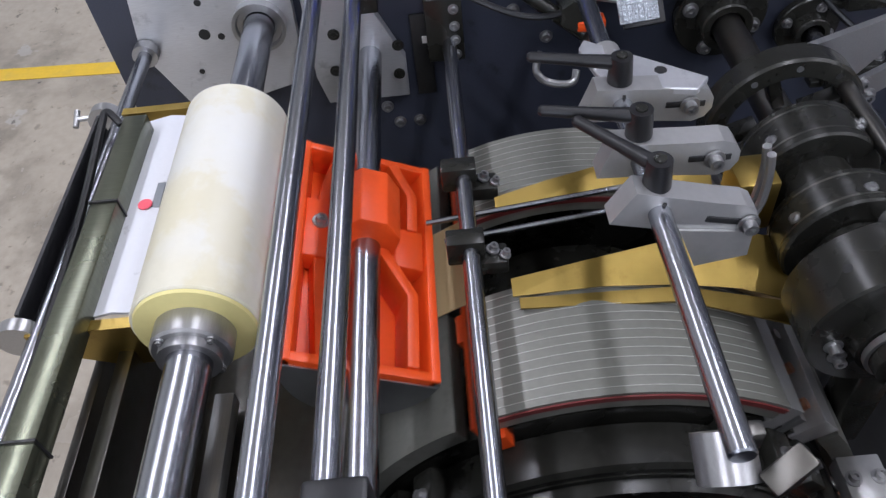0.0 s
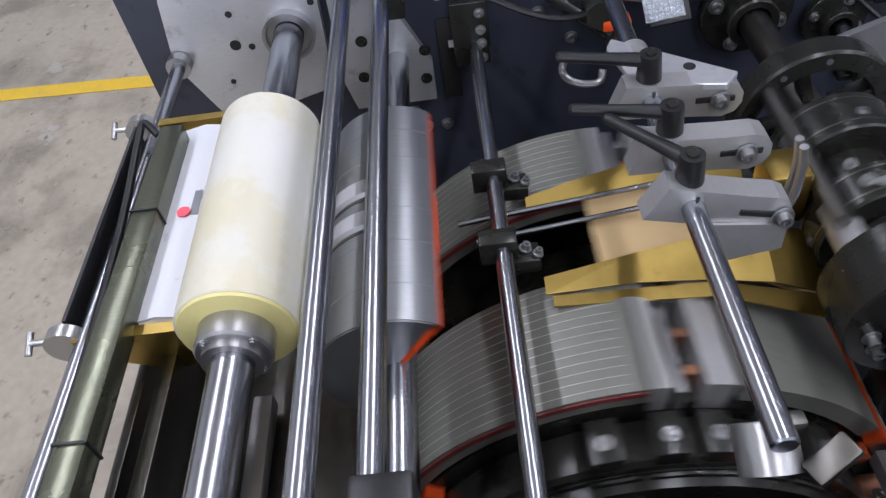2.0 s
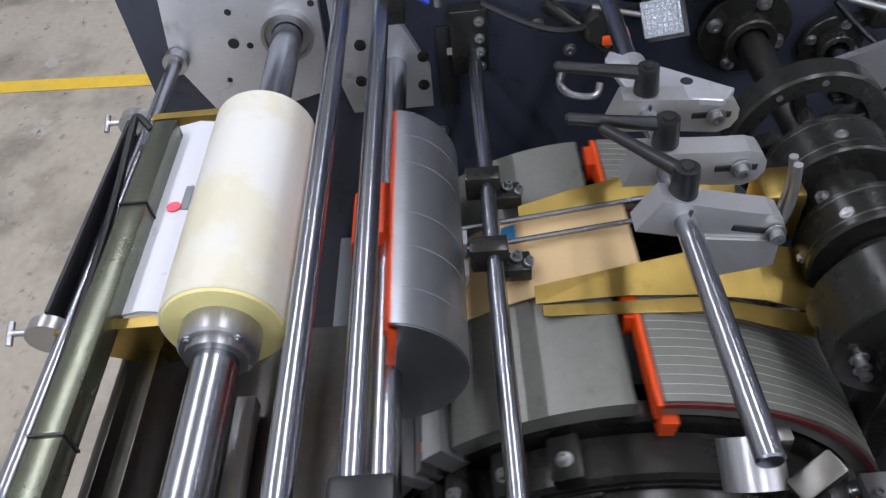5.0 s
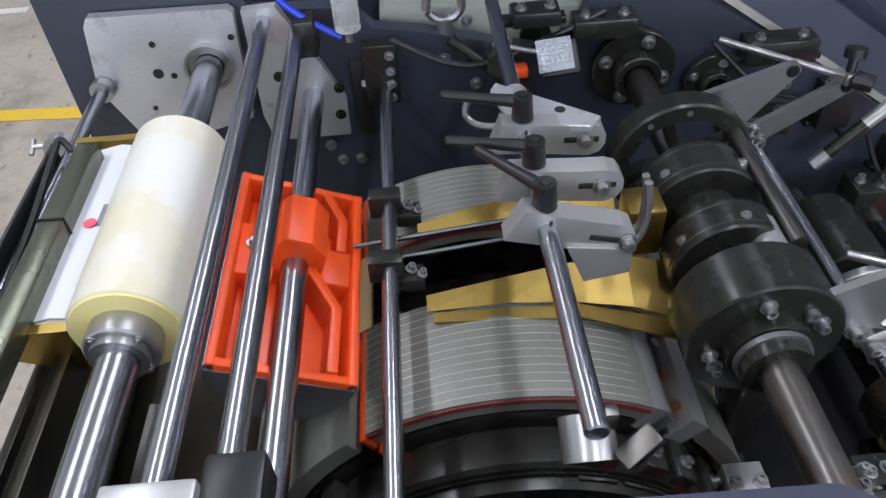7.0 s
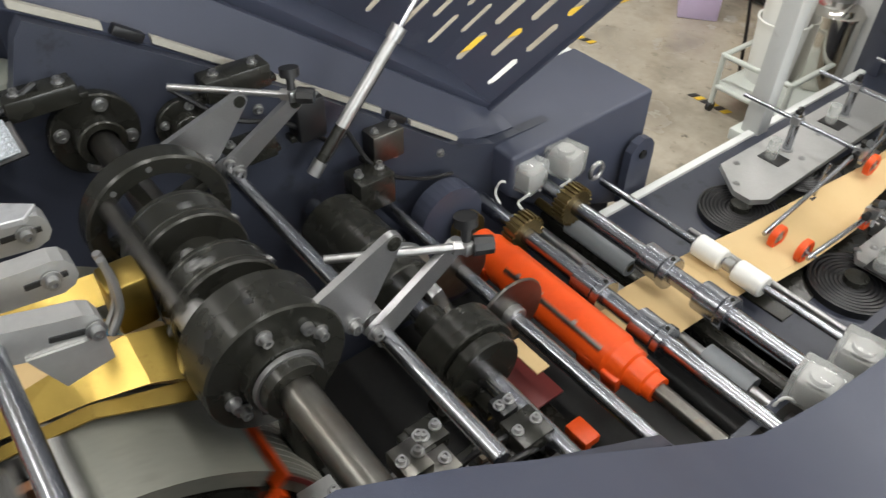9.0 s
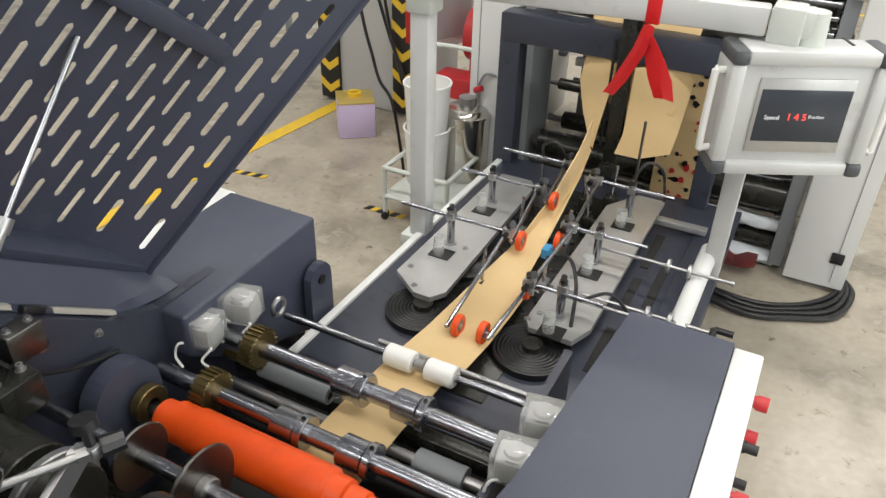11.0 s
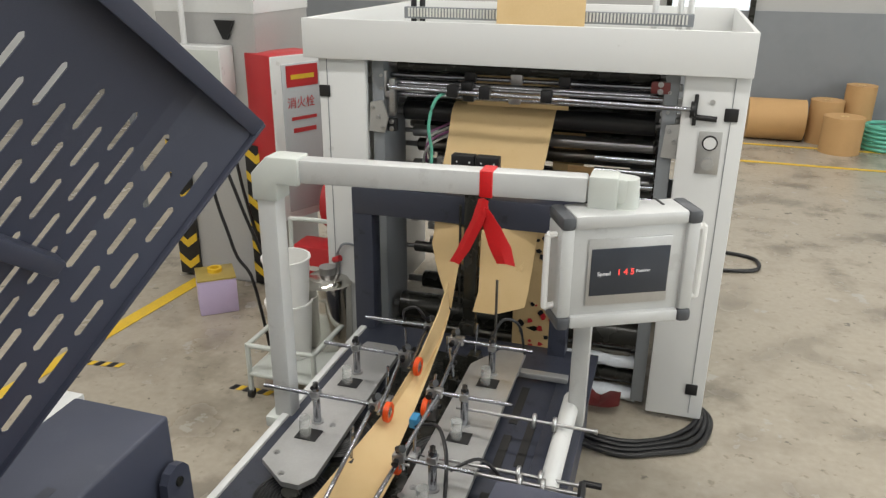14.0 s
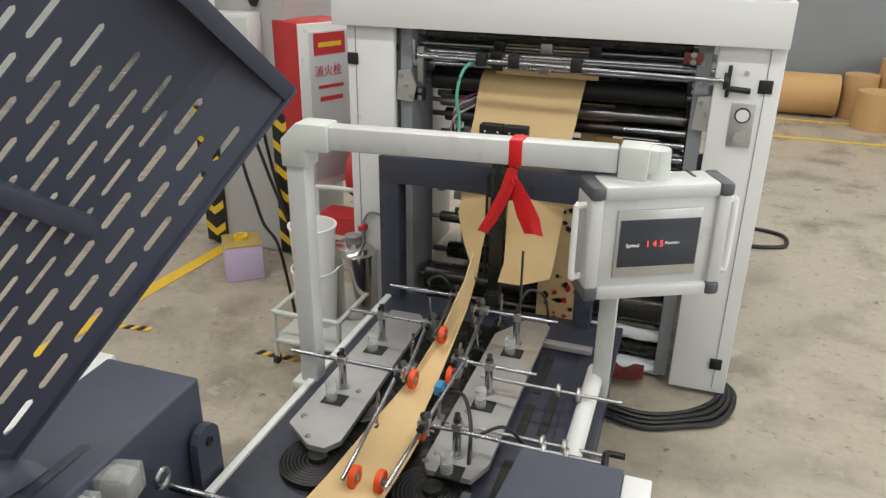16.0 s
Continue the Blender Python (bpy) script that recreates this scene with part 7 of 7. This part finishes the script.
sheet(bm, [[(0.30 * (i / 6 - 0.5) * 1.3 + random.uniform(-0.02, 0.02), 0.10 * math.sin(i + j) * 0.4 + 0.03 * j, 0.45 - 0.05 * j + random.uniform(-0.02, 0.02)) for i in range(7)] for j in range(7)], 0.002)
part("film", bm, FILMM, film_)
bm = B()
sheet(bm, [[(0.05 * i - 0.15, 0.05 * j - 0.25, 0.02 + random.uniform(0, 0.06)) for i in range(7)] for j in range(5)], 0.002)
part("paper_scrap", bm, MAROON, film_)


def floor_cable(pts, r=0.014):
    bm = B()
    sweep_tube(bm, bend(pts, 8), r, 10)
    tagged(part("floor_cable", bm, PLASTIC), "thick black cable lying on the floor", "cable", "cables on the floor")


for k in range(4):
    d = 0.035 * k
    floor_cable([(0.10, 3.72 - d, 0.016 + 0.02 * (k % 2)), (0.35, 3.68 - d, 0.018), (0.52, 3.74 - d, 0.018), (0.64 + d * 0.6, 3.85 - d, 0.018), (0.70 + d * 0.6, 3.98, 0.018), (0.68, 4.15, 0.018), (0.60, 4.4, 0.018)])
floor_cable([(0.70, 6.0, 0.016), (0.95, 6.02, 0.016), (1.13, 6.1, 0.016), (1.13, 6.3, 0.016), (0.95, 6.38, 0.016), (0.70, 6.36, 0.016)])

# ---- glue cart ----
cart = thing("glue_cart", "small grey steel tube cart on castors", "cart", (-1.28, 3.78, 0))
for z in (0.14, 0.30):
    for a, b in (((-0.20, -0.26), (0.16, -0.26)), ((0.16, -0.26), (0.16, 0.26)), ((0.16, 0.26), (-0.20, 0.26)), ((-0.20, 0.26), (-0.20, -0.26))):
        part("tube", rod((*a, z), (*b, z), 0.013, 12), GREYP, cart)
for x, y in ((-0.20, -0.26), (0.16, -0.26), (0.16, 0.26), (-0.20, 0.26)):
    part("leg", rod((x, y, 0.04), (x, y, 0.31), 0.013, 12), GREYP, cart)
    part("castor", rod((x - 0.01, y, 0.026), (x + 0.01, y, 0.026), 0.026, 16), PLASTIC, cart)
part("shelf", boxes(((-0.02, 0, 0.145), (0.36, 0.52, 0.012))), GREYP, cart, smooth=False)
bm = B()
sweep_tube(bm, bend([(-0.20, 0.26, 0.3), (-0.20, 0.26, 0.75), (-0.17, 0.26, 0.80), (0.10, 0.26, 0.80), (0.16, 0.26, 0.77)], 5), 0.013)
part("push_bar", bm, GREYP, cart)
bucket = thing("white_bucket", "white plastic bucket standing on the cart", "bucket", (-1.365, 3.76, 0.152))
for z0 in (0.0, 0.24):
    bm = B()
    vs = lathe(bm, [(z0, 0.0004), (z0, 0.100), (z0 + 0.30, 0.118), (z0 + 0.30, 0.125), (z0 + 0.31, 0.125), (z0 + 0.31, 0.114), (z0 + 0.02, 0.094), (z0 + 0.02, 0.0004)], seg=40)
    bmesh.ops.transform(bm, matrix=Matrix.Rotation(radians(-90), 4, "Y"), verts=vs)
    part("pail", bm, WHITEP, bucket)
tank = thing("glue_tank", "polished stainless pressure tank with fittings on the cart", "tank", (-1.215, 3.92, 0.152))
bm = B()
vs = lathe(bm, [(0.0, 0.0004), (0.0, 0.108), (0.02, 0.122), (0.352, 0.122), (0.356, 0.128), (0.366, 0.128), (0.370, 0.118), (0.395, 0.100), (0.41, 0.05), (0.415, 0.0004)], seg=44)
bmesh.ops.transform(bm, matrix=Matrix.Rotation(radians(-90), 4, "Y"), verts=vs)
part("vessel", bm, STAIN, tank)
part("fill_cap", rod((0, 0, 0.41), (0, 0, 0.45), 0.045), STEEL, tank)
part("valve", rod((0.05, 0.02, 0.40), (0.05, 0.02, 0.52), 0.012), STEEL, tank)
part("valve_knob", rod((0.05, -0.02, 0.50), (0.09, -0.03, 0.52), 0.016), RED, tank, "red valve knob")
bm = B()
sweep_tube(bm, bend([(0.05, 0.02, 0.52), (0.09, 0.02, 0.58), (0.16, 0.05, 0.55), (0.20, 0.08, 0.42)]), 0.006)
part("hose", bm, GREY, tank)
haz = thing("hazard_tape_strip", "loose strip of black and yellow hazard tape on the floor", "tape", (-1.638, 3.552, 0.002), "tape strips")
for k in range(6):
    bm = B()
    prism(bm, [(0.04 * k, 0, 0), (0.04 * k + 0.03, 0, 0), (0.04 * k + 0.045, 0.045, 0), (0.04 * k + 0.015, 0.045, 0)], (0, 0, 0.002), 2)
    part("stripe", bm, YELLOW if k % 2 else PLASTIC, haz, smooth=False)
haz2 = copy_thing(haz, pose(-2.555, 3.522, 0.002, 0, 0, 8.6))


# ---- motion ----
TURN = 0.3183
def spin(ob, y, z, degrees_per_turn, start, x=0.0, seconds=TURN, step=0.05):
    rows = []
    n = int(round(16.0 / step))
    for i in range(n + 1):
        t = i * step
        rows.append((t, Matrix.Translation((x, y, z)) @ Matrix.Rotation(radians(start + degrees_per_turn * t / seconds), 4, "X")))
    walk(ob, rows)


def motions():
    spin(rotor, 0.037, 1.194, -360, -25, 0.036)
    spin(drum, DY, DZ, 120.3, 0.6)
    spin(cams, GY, GZ, 360, 0)
    spin(cam2, CY, CZ, -360, 30)
    spin(knife, 1.50, 0.60, 360, -50)
    spin(disc_shaft, 1.283, 0.754, 360, 0)


motions()
